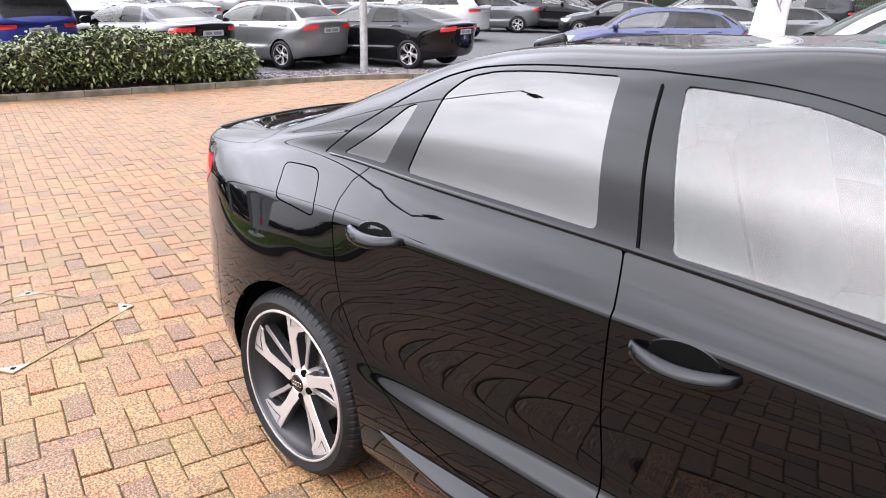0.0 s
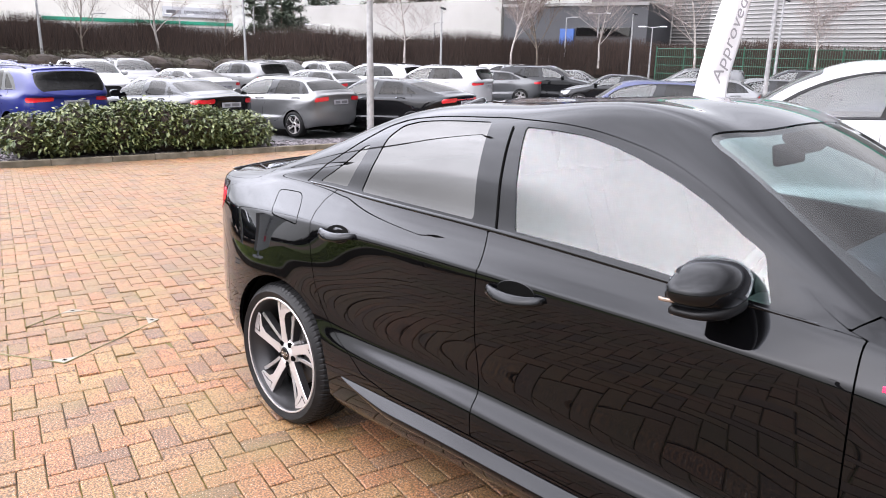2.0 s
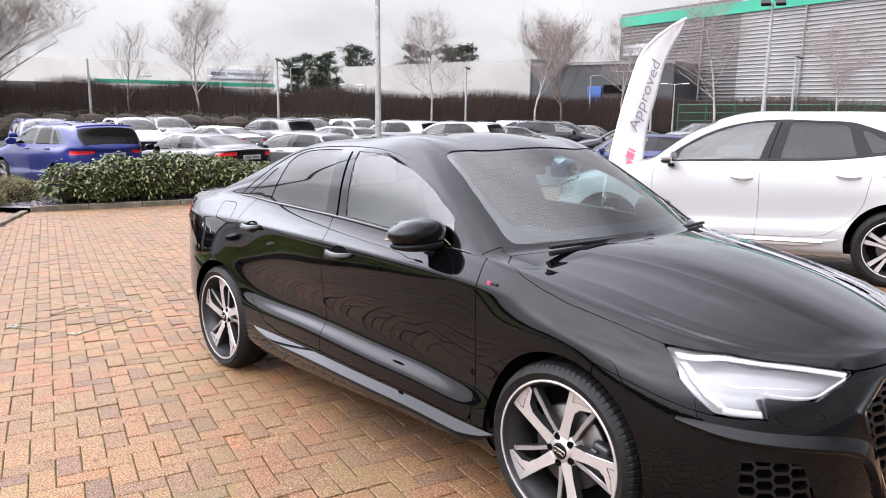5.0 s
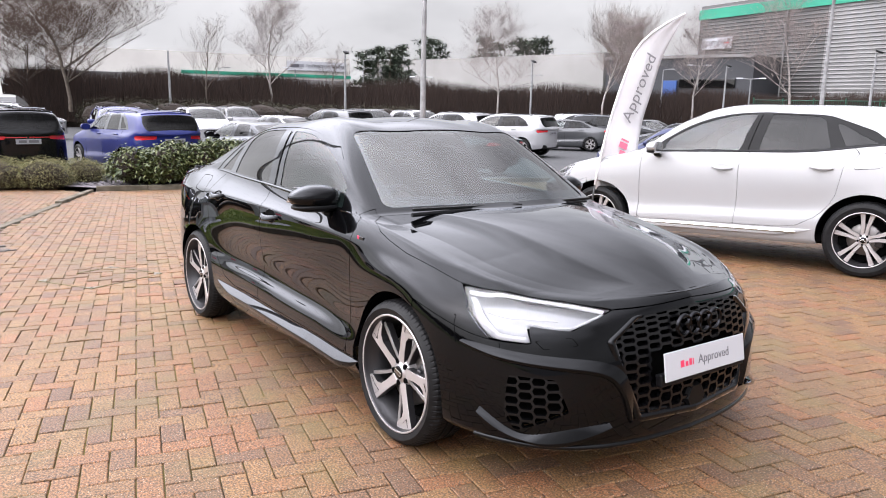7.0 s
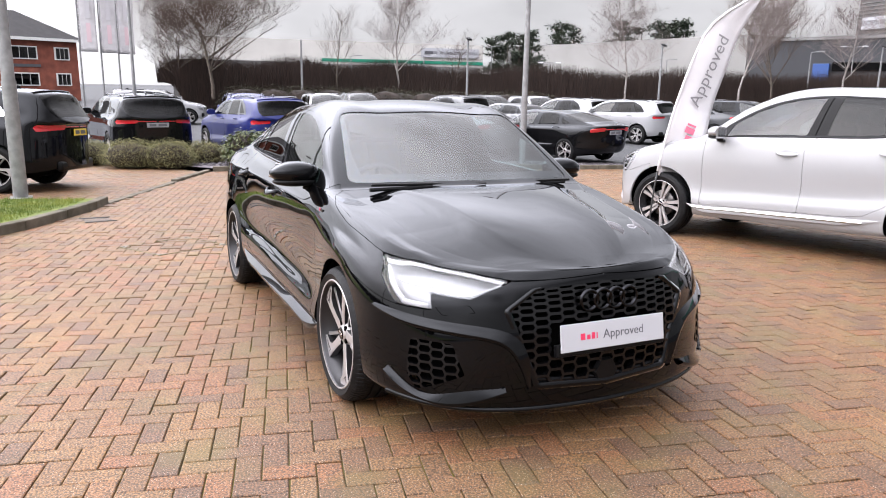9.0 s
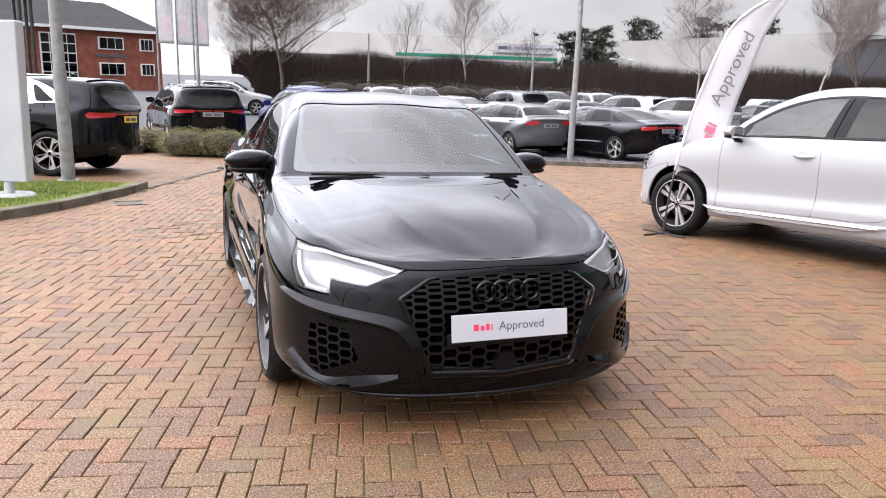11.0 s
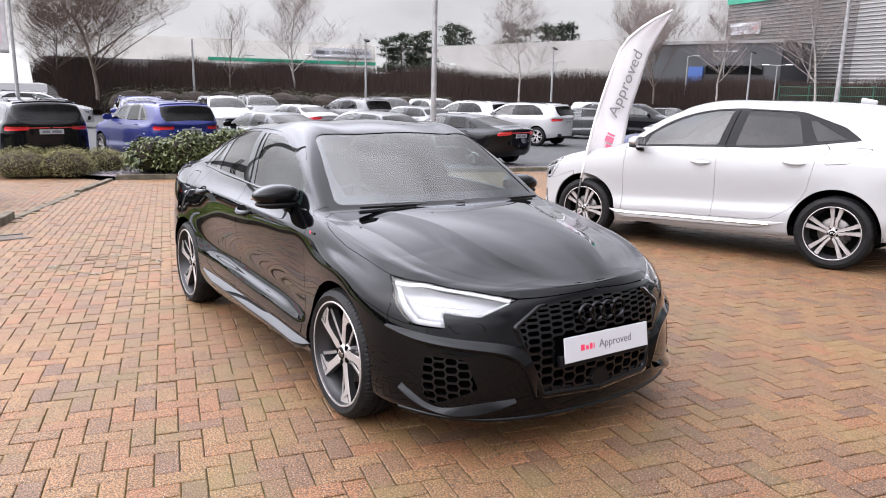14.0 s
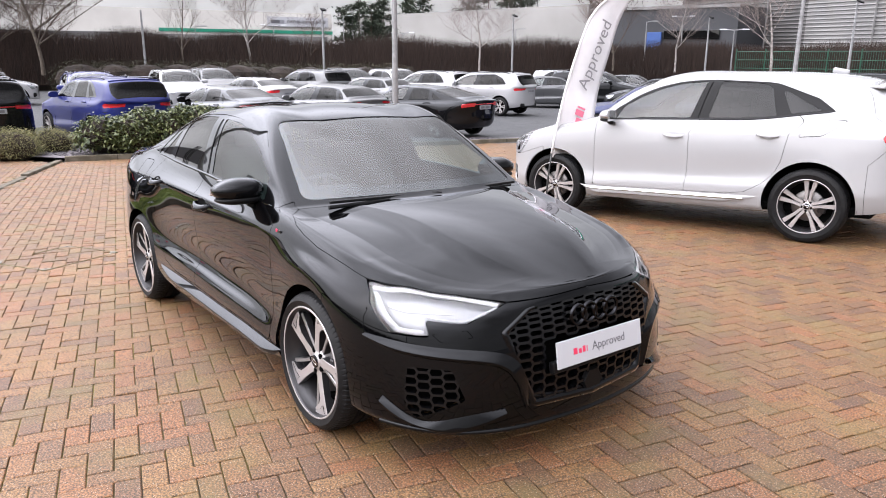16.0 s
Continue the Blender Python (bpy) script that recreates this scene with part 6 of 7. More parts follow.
lobes = []
rl = random.Random(8)
for k in range(15):
    f = k / 14
    x, y = -13.40 + .42 * f + rl.uniform(-.15, .15), 1.55 + 4.1 * f
    h = .43 + .13 * math.sin(math.pi * min(1, f * 1.15)) + rl.uniform(-.05, .06)
    lobes.append((x, y, h * .85 + .05, .62 + rl.uniform(-.08, .1), .48 + rl.uniform(-.05, .1), h))
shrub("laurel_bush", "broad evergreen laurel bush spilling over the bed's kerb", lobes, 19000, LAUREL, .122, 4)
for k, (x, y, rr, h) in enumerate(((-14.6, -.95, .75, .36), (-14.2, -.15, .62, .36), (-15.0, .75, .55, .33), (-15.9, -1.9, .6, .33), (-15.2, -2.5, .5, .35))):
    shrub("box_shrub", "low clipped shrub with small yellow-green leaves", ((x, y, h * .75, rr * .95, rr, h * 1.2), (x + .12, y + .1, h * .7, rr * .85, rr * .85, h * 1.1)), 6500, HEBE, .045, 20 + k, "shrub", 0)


def limb(verts, faces, a, b, r0, r1, n=5):
    d = (b - a)
    q = d.to_track_quat("Z", "Y")
    k = len(verts)
    for p, r in ((a, r0), (b, r1)):
        verts += [p + q @ Vector((r * math.cos(6.283 * i / n), r * math.sin(6.283 * i / n), 0)) for i in range(n)]
    faces += [(k + i, k + (i + 1) % n, k + n + (i + 1) % n, k + n + i) for i in range(n)]


def bare_tree(name, label, at, height, seed, bark, spread=.5, twigs=TWIG, depth=5, reach=1.0):
    """A leafless tree: trunk and limbs, and a crown of ever finer twigs."""
    r = random.Random(seed)
    tree = tagged(new(name), label, "tree")
    tree.matrix_basis = RISE @ pose(*at)
    tv, tf, cv, cf = [], [], [], []

    def grow(p, d, length, radius, level):
        n = (7, 4, 4, 3, 1, 1)[level]
        for k in range(n):
            q = p + d * (length / n)
            d2 = (d + Vector((r.gauss(0, .10), r.gauss(0, .10), r.gauss(0, .06)))).normalized()
            end = radius * (1 - (.12 if level == 0 else .22))
            big = level <= 1
            limb(tv if big else cv, tf if big else cf, p, q, radius, end, 7 if level == 0 else 4 if level < 3 else 3)
            if level < depth and (level > 0 or k > 0):
                for j in range(3 if reach > 1 and level < 1 else 2):
                    side = Vector((r.gauss(0, 1), r.gauss(0, 1), r.uniform(-.1, .6))).normalized()
                    nd = (d * (1 - spread) + side * spread + Vector((0, 0, .12 if level == 0 else .24))).normalized()
                    grow(q, nd, length * (r.uniform(.34, .50) * reach * (1.25 - .10 * k) if level == 0 else r.uniform(.46, .66)), max(end * .5, .0045), level + 1)
            p, d, radius = q, d2, end
    grow(Vector((0, 0, -.2)), Vector((0, 0, 1)), height * (.80 if reach == 1 else .52), height * .011, 0)
    mesh_object("trunk", tv, tf, bark, tree)
    mesh_object("crown", cv, cf, twigs, tree, False)
    return tree


def pine_tree(at, height, seed):
    """A dark conifer with a broken, layered crown."""
    r = random.Random(seed)
    tree = tagged(new("pine_tree"), "tall dark green pine with an open crown", "tree", "pines behind the bank")
    tree.matrix_basis = RISE @ pose(*at)
    bm = bmesh.new()
    rod(bm, (0, 0, -3), (.3, 0, height * .92), height * .018, height * .005, 8)
    spots = []
    for k in range(34):
        z = height * r.uniform(.25, .97)
        a, l = r.uniform(0, 6.28), height * .30 * (1.12 - z / height) ** .5 * r.uniform(.5, 1.1)
        tip = Vector((l * math.cos(a), l * math.sin(a), z + l * .15))
        rod(bm, (0, 0, z - l * .1), tip, height * .005, height * .002, 5)
        for j in range(70):
            f = r.uniform(.25, 1.1)
            spots.append((tip.x * f + r.gauss(0, height * .03), tip.y * f + r.gauss(0, height * .03), z + l * .15 * f + r.gauss(0, height * .018)))
    part("trunk", bm, BARK, tree)
    leaf_cloud("crown", spots, PINE, height * .055, tree, seed, 0)
    return tree


# ---- where things stand, as bearing and range from a point on the walk ----
def off(bearing, reach, z=0.0, base=(4.2, -2.2)):
    a = radians(bearing)
    return (base[0] + reach * math.cos(a), base[1] + reach * math.sin(a), z)


# hedge bank that shuts in the car park
bank = [(-51, 4.5), (-52.5, 14), (-52, 24), (-49, 42), (-43, 60), (-31, 74), (-12, 82), (14, 86), (50, 86)]
bank_line = [tuple(q) for q in natural(np.linspace(0, 1, len(bank)), np.array(bank, float), np.linspace(0, 1, 90))]
hv, hf = [], []
prof = ((0, -1.0), (.5, .8), (1.6, 1.3), (3.2, 1.7), (5.5, 1.8), (9.0, 1.6))
rh = random.Random(31)
for i, (x, y) in enumerate(bank_line):
    x1, y1 = bank_line[min(i + 1, 89)]
    x0, y0 = bank_line[max(i - 1, 0)]
    d = Vector((x1 - x0, y1 - y0)).normalized()
    o = Vector((-d.y, d.x))
    for a, z in prof:
        hv.append((x + o.x * a + rh.uniform(-.3, .3), y + o.y * a + rh.uniform(-.3, .3), z + (rh.uniform(-.25, .25) if a else 0)))
n = len(prof)
hf = [(i * n + j, (i + 1) * n + j, (i + 1) * n + j + 1, i * n + j + 1) for i in range(89) for j in range(n - 1)]
tagged(mesh_object("hedge_bank", hv, hf, SOIL_AND_SHADE), "earth bank under a bare brown hedge", "bank", kind="structure").matrix_basis = RISE
tv, tf = [], []
for k in range(120000):
    i = rh.randrange(89)
    f, g = rh.random(), rh.random()
    (x0, y0), (x1, y1) = bank_line[i], bank_line[i + 1]
    d = Vector((x1 - x0, y1 - y0)).normalized()
    o = Vector((-d.y, d.x))
    a = g * 7.0 - .6
    z0 = float(np.interp(a, [q[0] for q in prof], [q[1] for q in prof])) - .1
    h = rh.uniform(.7, 2.3) * (1 + .15 * math.sin(i * .7))
    p = Vector((x0 + (x1 - x0) * f + o.x * a, y0 + (y1 - y0) * f + o.y * a, max(z0, 0)))
    tip = p + Vector((rh.gauss(0, .35), rh.gauss(0, .35), h))
    w = d.to_3d() * rh.uniform(.012, .035)
    b = len(tv)
    tv += [p - w, p + w, tip]
    tf.append((b, b + 1, b + 2))
tagged(mesh_object("hedge", tv, tf, HEDGE_TWIG, None, False), "dense leafless brown hedge along the bank", "hedge", kind="stuff").matrix_basis = RISE
for k, (be, re, ln, h, seed) in enumerate(((163.5, 49, 9, 1.8, 50), (152, 50, 9, 1.7, 51))):
    x, y, _ = off(be, re)
    s = [(x + math.cos(radians(be + 90)) * t, y + math.sin(radians(be + 90)) * t, h * .5, 1.6, 1.8, h * .62) for t in np.linspace(-ln / 2, ln / 2, 6)]
    uphill(shrub("evergreen_hedge", "clipped evergreen hedge mound in front of the bank", s, 12000, HEDGE_GREEN, .12, seed, "hedge", 0, False))


# ---- lamp posts and poles ----
GALV = rough_surface("galvanised_steel", (.20, .20, .205), (.29, .29, .295), 8, .45, .1)
shader(GALV).inputs["Metallic"].default_value = .35
LENS = material("lamp_lens", (.65, .66, .68), .2)


def lamp_post(at, height, label, heads=1, radius=.07, face=0.0, style="flood", group="lamp posts"):
    post = tagged(new("lamp_post"), label, "lamp post", group)
    post.matrix_basis = Matrix.Translation(at) @ TILT @ pose(0, 0, 0, 0, 0, face) if radius in (.075, .0851) and height > 7 else SLOPE @ pose(*at, 0, 0, face)
    bm = bmesh.new()
    rod(bm, (0, 0, -.05), (0, 0, height * .22), radius * 1.15, radius * 1.12, 20, False)
    part("lower_tube", bm, GALV, post, "", True)
    bm = bmesh.new()
    rod(bm, (0, 0, height * .21), (0, 0, height), radius, radius * .62, 20, False)
    part("pole", bm, GALV, post, "", True)
    bm = bmesh.new()
    box(bm, (radius * 3.4, radius * 3.4, .03), (0, 0, .0), (0, 0, 0), .006)
    part("base_plate", bm, GALV, post)
    for k in range(heads):
        s = (k - (heads - 1) / 2) * 2
        if style == "flood":
            bm = bmesh.new()
            box(bm, (.36, .30, .11), (.16, s * .22, height - .02), (0, 24, 0), .03)
            head = part("lamp_head", bm, SATIN_BLACK, post)
            bm = bmesh.new()
            box(bm, (.29, .24, .012), (.135, s * .22, height - .077), (0, 24, 0), .004)
            part("lens", bm, LENS, head)
        else:
            bm = bmesh.new()
            rod(bm, (0, 0, height - .03), (.0, s * .8 if heads > 1 else .55, height + .06), radius * .5, radius * .4, 8)
            part("arm", bm, GALV, post)
            bm = bmesh.new()
            box(bm, (.24, .62, .10), (0, (s * 1.0) if heads > 1 else .8, height + .06), (0, 0, 0), .04)
            part("lamp_head", bm, LENS if heads > 1 else GALV, post)
    return post


lamp_post((-12.5, 8.72, .07), 8.2, "tall galvanised steel lamp post in the slate bed", 1, .075, 90, "arm")
lamp_post((-7.6, -2.80, .08), 7.5, "galvanised steel lamp post standing in the grass strip", 1, .0851, 180, "arm")
lamp_post((-39.4, 21.0, 0), 5.2, "slim grey car park lamp post with a floodlight", 1, .085)
lamp_post((-38.6, 36.7, 0), 5.4, "slim grey car park lamp post with a floodlight", 1, .085)
lamp_post((-45.0, 11.4, 0), 5.0, "slim bare grey camera post", 0, .085)
lamp_post((-8.4, 21.5, 0), 5.6, "grey car park lamp post with twin floodlights", 2, .075, -60)
lamp_post((-32, 52, 0), 5.6, "slim grey car park lamp post with a floodlight", 1, .085)
lamp_post((-17, 44, 0), 5.6, "slim grey car park lamp post with a floodlight", 1, .085)
for k, (be, re, h) in enumerate(((161, 75, 5), (155.5, 80, 5.4), (150.4, 90, 7), (146, 85, 5), (128, 80, 6), (125.5, 90, 7), (137.5, 88, 5.6), (122, 76, 5))):
    lamp_post(off(be, re), h, "distant street lamp with a curved twin head", 2 if k % 2 else 1, .08, be - 180, "arm", "street lamps beyond the bank")

# ---- banner flags ----
CLOTH_WHITE = rough_surface("white_banner_cloth", (.56, .54, .55), (.64, .62, .63), 3, .8, .3, 9, .02)
POLE = material("black_banner_pole", (.02, .02, .02), .4)


FADED_CRIMSON, FADED_INK = material("sun_faded_crimson_print", (.62, .14, .22), .6), material("sun_faded_dark_print", (.20, .19, .20), .6)
FADED_RED, FADED_GREY = material("faded_red_print", (.66, .50, .53), .6), material("faded_grey_print", (.55, .53, .55), .6)


def feather_banner(at, height, lean, yaw, label, lettered=True, width=.50):
    """A sail banner on a bowed pole: the cloth hangs between the pole and its free edge."""
    flag = tagged(new("banner_flag"), label, "flag", "banner flags")
    flag.matrix_basis = pose(*at, 0, 0, yaw)
    bow = lambda f: width * .95 * max(0, (f - .80) / .20) ** 1.7
    spine = [Vector((lean * height * (k / 20) ** 1.8 + bow(k / 20), 0, height * k / 20 * (1 - .05 * (k / 20) ** 3))) for k in range(21)]
    v, f = sweep(spine[:6], ring(.011, 8))
    mesh_object("pole", v, f, POLE, flag)
    v, f = sweep(spine[5:], ring(.015, 8))
    mesh_object("pole_sleeve", v, f, CLOTH_WHITE, flag)
    bm = bmesh.new()
    for a in (0, 90):
        box(bm, (.62, .035, .02), (0, 0, .012), (0, 0, a + 20), .006)
    rod(bm, (0, 0, 0), (0, 0, .16), .02, .016, 10)
    part("ground_stand", bm, POLE, flag)
    verts, faces, n, m = [], [], 28, 8
    for i in range(n + 1):
        f = .235 + .765 * i / n
        p = Vector((lean * height * f ** 1.8 + bow(f), 0, height * f * (1 - .05 * f ** 3)))
        w = width * (min(1, (f - .235) / .06 + .92) - .12 * max(0, f - .5)) - bow(f) * .94
        for j in range(m + 1):
            g = j / m
            verts.append((p.x + w * g, .035 * math.sin(5 * f + 4 * g) * g + .012 * math.sin(23 * f + 2 * g), p.z - .10 * g * (1 - f)))
    k = len(verts)
    faces = [(i * (m + 1) + j, i * (m + 1) + j + 1, (i + 1) * (m + 1) + j + 1, (i + 1) * (m + 1) + j) for i in range(n) for j in range(m)]
    cloth = mesh_object("cloth", verts, faces, CLOTH_WHITE, flag)
    thick = cloth.modifiers.new("thickness", "SOLIDIFY")
    thick.thickness = .003
    tilt = math.degrees(math.atan2(lean * 1.25, 1))
    if lettered:
        for back in (0, 1):
            y = -.050 if not back else .060
            spot = lambda f, up: Vector((lean * height * f ** 1.8 + width * .5, y, height * f))
            place = Matrix.Translation(spot(.385, 0)) @ pose(0, 0, 0, 90, 0, 180 * back) @ pose(0, 0, 0, 0, 0, (90 - tilt) * (1 if not back else -1) + (180 if back else 0))
            for x, wide, high in ((-.125, .085, .125), (-.02, .07, .09), (.075, .07, .125), (.14, .022, .12)):
                bm = bmesh.new()
                box(bm, (wide, high, .002), (x, (high - .125) / 2, 0), (0, 0, 0), .0005)
                part("red_bar", bm, FADED_CRIMSON, flag).matrix_basis = place
            words("Approved", .215, FADED_INK, Matrix.Translation(spot(.640, 0)) @ pose(0, 0, 0, 90, 0, 180 * back) @ pose(0, 0, 0, 0, 0, (90 - tilt - 4) * (1 if not back else -1) + (180 if back else 0)), flag, "banner_lettering", .001)
    return flag


feather_banner((-2.1, 4.02, 0), 2.95, .285, 80, "white feather banner with red and grey lettering on a stand")
for k, (be, re) in enumerate(((179.6, 45), (178.3, 46), (177.2, 47))):
    bx, by, _ = off(be, re)
    pole_flag = tagged(new("pole_flag"), "white vertical flag on a tall white pole", "flag", "flags on tall poles")
    pole_flag.matrix_basis = SLOPE @ pose(bx, by, 0, 0, 0, 95)
    bm = bmesh.new()
    rod(bm, (0, 0, -.05), (0, 0, 9), .06, .035, 12)
    part("pole", bm, GALV, pole_flag)
    vv, ff = [], []
    for i in range(22):
        for j in range(6):
            vv.append((.05 + .85 * j / 5, .07 * math.sin(i * .6 + j * .8) * j / 5, 3.6 + 4.9 * i / 21))
    ff = [(i * 6 + j, i * 6 + j + 1, (i + 1) * 6 + j + 1, (i + 1) * 6 + j) for i in range(21) for j in range(5)]
    cl = mesh_object("cloth", vv, ff, CLOTH_WHITE, pole_flag)
    cl.modifiers.new("thickness", "SOLIDIFY").thickness = .004
    for z, h, c in ((4.6, 1.0, FADED_RED), (6.3, 1.9, FADED_GREY)):
        bm = bmesh.new()
        box(bm, (.22, .01, h), (.5, -.075, z), (0, 0, 0), .002)
        part("lettering_bar", bm, c, pole_flag)
lamp_post(off(176.0, 26), 8.0, "tall bare grey flagpole", 0, .055)

# four dark tubes under one cap, beyond the electric SUV
mast = tagged(new("steel_mast"), "dark steel mast of four tubes joined by a cap", "mast")
mast.matrix_basis = SLOPE @ pose(-20.8, -5.3, 0, 0, 0, 5)
for k in range(4):
    bm = bmesh.new()
    rod(bm, ((k % 2) * .12, (k - 1.5) * .15, -.05), ((k % 2) * .12, (k - 1.5) * .15, 4.0), .05, .05, 10)
    part("tube", bm, POLE, mast)
bm = bmesh.new()
box(bm, (.3, .62, .07), (.06, 0, 4.0), (0, 0, 0), .015)
part("cap", bm, POLE, mast)

# totem sign beside the lawn
totem = tagged(new("totem_sign"), "tall pale grey totem sign with red and black lettering", "sign")
totem.matrix_basis = pose(-5.75, -3.40, .085, 0, 0, 64)
SIGN_GREY = rough_surface("pale_grey_panel", (.36, .37, .39), (.41, .42, .44), 2, .4, .05)
bm = bmesh.new()
box(bm, (.95, .16, 1.95), (0, 0, 1.16), (0, 0, 0), .02)
part("panel", bm, SIGN_GREY, totem)
bm = bmesh.new()
rod(bm, (.18, 0, .03), (.18, 0, .20), .06, .06, 14)
part("foot", bm, PLATE, totem)
bm = bmesh.new()
bmesh.ops.create_cone(bm, cap_ends=True, segments=32, radius1=.30, radius2=.27, depth=.03, matrix=pose(.18, 0, .02))
part("base_disc", bm, PLATE, totem)
words("Approved", .23, GREY_INK, pose(-.02, -.085, 1.35, 90, 0, 0) @ pose(0, 0, 0, 0, 0, 90), totem, "sign_lettering")
bm = bmesh.new()
box(bm, (.14, .006, .36), (-.02, -.084, .62), (0, 0, 0), .001)
part("red_bar", bm, RED_INK, totem)


# ---- buildings ----
def cladding(name, low, high, pitch):
    """Sheet metal with horizontal ribs."""
    m = material(name, low, .5, .15)
    join(m, mottle(m, low, high, .12, 5), shader(m).inputs["Base Color"])
    return m


CLAD_WHITE = cladding("off_white_cladding", (.22, .214, .205), (.265, .257, .248), .3)
# cream with light put into its colour: this wall faces less bright sky
CLAD_CREAM_LIT = cladding("cream_cladding_lit", (.52, .50, .47), (.60, .58, .545), .3)
CLAD_LIGHT = cladding("light_grey_cladding", (.15, .148, .147), (.20, .197, .195), .3)
CLAD_MID = cladding("mid_grey_cladding", (.075, .073, .072), (.105, .102, .101), .3)
CLAD_DARK = cladding("dark_grey_cladding", (.022, .023, .027), (.036, .037, .042), .3)
CLAD_GREEN = cladding("green_trim", (.012, .19, .12), (.018, .24, .15), .3)
ROOF_GREY = cladding("grey_roof", (.30, .30, .31), (.36, .36, .37), .3)
DARK_ROOF = rough_surface("dark_roof_tile", (.012, .011, .012), (.022, .020, .021), 1.5, .9, .4, 9)
RED_BRICK = rough_surface("red_brick_wall", (.16, .045, .03), (.26, .08, .05), 1.2, .85, .4, 30)
WINDOW_DARK = glass("office_window_glass", (.04, .045, .05), .06)
WHITE_FRAME = material("white_window_frame", (.72, .72, .70), .5)
BLUE_SIGN = material("blue_sign_face", (.02, .06, .20), .5)


def wall_frame(a, b):
    """Pose with x along the wall from a to b and y into the building."""
    d = Vector((b[0] - a[0], b[1] - a[1]))
    return pose(a[0], a[1], 0, 0, 0, math.degrees(math.atan2(d.y, d.x))), d.length


def shed(name, label, a, b, deep, height, mat, roof=ROOF_GREY, ribs=0, band=None, sections=None):
    """A large metal-clad building, its front wall from a to b, ribbed, with a parapet band."""
    m, length = wall_frame(a, b)
    house = tagged(new(name), label, "building")
    house.matrix_basis = RISE @ m
    parts = sections or ((0, 1, mat),)
    for f0, f1, mt in parts:
        bm = bmesh.new()
        box(bm, (length * (f1 - f0) - .02, .5, height + 4), (length * (f0 + f1) / 2, .25, height / 2 - 2))
        wall = part("wall", bm, mt, house)
        if ribs:
            rv, rf = [], []
            zz = .4
            while zz < height - .6:
                k = len(rv)
                x0, x1 = length * f0 + .05, length * f1 - .05
                rv += [(x0, -.002, zz), (x1, -.002, zz), (x1, -.13, zz + ribs * .22), (x0, -.13, zz + ribs * .22), (x1, -.002, zz + ribs * .5), (x0, -.002, zz + ribs * .5)]
                rf += [(k, k + 1, k + 2, k + 3), (k + 3, k + 2, k + 4, k + 5)]
                zz += ribs
            tagged(mesh_object("ribs", rv, rf, mt, wall, False), kind="stuff")
    for x, w, d, c in ((.25, .5, deep, length), (length - .25, .5, deep, length)):
        bm = bmesh.new()
        box(bm, (.5, deep, height + 3.98), (x, deep / 2 + .5, height / 2 - 2))
        part("side_wall", bm, mat, house)
    bm = bmesh.new()
    box(bm, (length, deep, .4), (length / 2, deep / 2 + .5, height - .3))
    part("roof", bm, roof, house)
    if band:
        bm = bmesh.new()
        box(bm, (length + .2, .3, band[1]), (length / 2, -.16, band[0]))
        part("trim_band", bm, band[2], house)
    return house, length


# warehouse with the long sign
wh_a, wh_b = off(172.0, 215), off(151.2, 228)
warehouse, wl_len = shed("distribution_warehouse", "long off-white warehouse with a green band and a sign", wh_a, wh_b, 40, 13.0, CLAD_CREAM_LIT, ROOF_GREY, 0)
bm = bmesh.new()
box(bm, (wl_len * .60, .3, .9), (wl_len * .70, -.16, 7.6))
part("trim_band", bm, CLAD_GREEN, warehouse)
bm = bmesh.new()
box(bm, (18, .4, 2.7), (wl_len - 10.5, -.5, 10.4), (0, 0, 0), .05)
sign = part("sign_panel", bm, PLATE, warehouse)
for word, x in (("DISTRIBUTION", wl_len - 10.2), ("CENTRE", wl_len - 4.1)):
    words(word, 1.08, GREY_INK, pose(x, -.75, 10.4, 90, 0, 0), sign, "sign_lettering", .05)
for x, w, c in ((wl_len - 17.2, 2.6, GREY_INK), (wl_len - 15.2, 1.2, GREY_PLATE)):
    bm = bmesh.new()
    box(bm, (w, .1, .95), (x, -.76, 10.4))
    part("name_bar", bm, c, sign)
bm = bmesh.new()
box(bm, (wl_len * .96, .3, 4), (wl_len / 2, -.2, 4.5))
part("lower_cladding", bm, CLAD_LIGHT, warehouse)

# white and slate-grey works in the middle distance
works, _ = shed("works_building", "low white industrial building with a slate-grey end", off(149.6, 165), off(132.2, 118), 30, 9.6, CLAD_WHITE)
works2, wlen = shed("slate_works", "slate-grey industrial unit with a blue sign", off(132.0, 118), off(121.8, 108), 26, 8.8, CLAD_DARK, CLAD_DARK, 0, (8.7, .4, CLAD_LIGHT))
bm = bmesh.new()
box(bm, (2.2, .3, 2.4), (wlen * .48, -.3, 4.2), (0, 0, 0), .05)
part("blue_sign", bm, BLUE_SIGN, works2)
bm = bmesh.new()
box(bm, (8.0, .2, 1.2), (wlen * .72, -.15, 5.0), (0, 0, 0), .03)
part("window_strip", bm, WINDOW_DARK, works2)

# great ribbed warehouse with the reception sign
big_a = (-71.5, 103.5)
big_b = (big_a[0] + 120 * .975, big_a[1] - 120 * .22)
big, blen = shed("ribbed_warehouse", "huge grey ribbed-metal warehouse with a green parapet", big_a, big_b, 60, 17.6, CLAD_LIGHT, ROOF_GREY, .5, (16.2, 1.5, CLAD_GREEN), ((0, .20, CLAD_MID), (.20, .42, CLAD_LIGHT), (.42, .62, CLAD_MID), (.62, 1, CLAD_LIGHT)))
bm = bmesh.new()
box(bm, (6.2, .3, 1.7), (4.4, -.35, 11.6), (0, 0, 0), .04)
rsign = part("reception_sign", bm, PLATE, big)
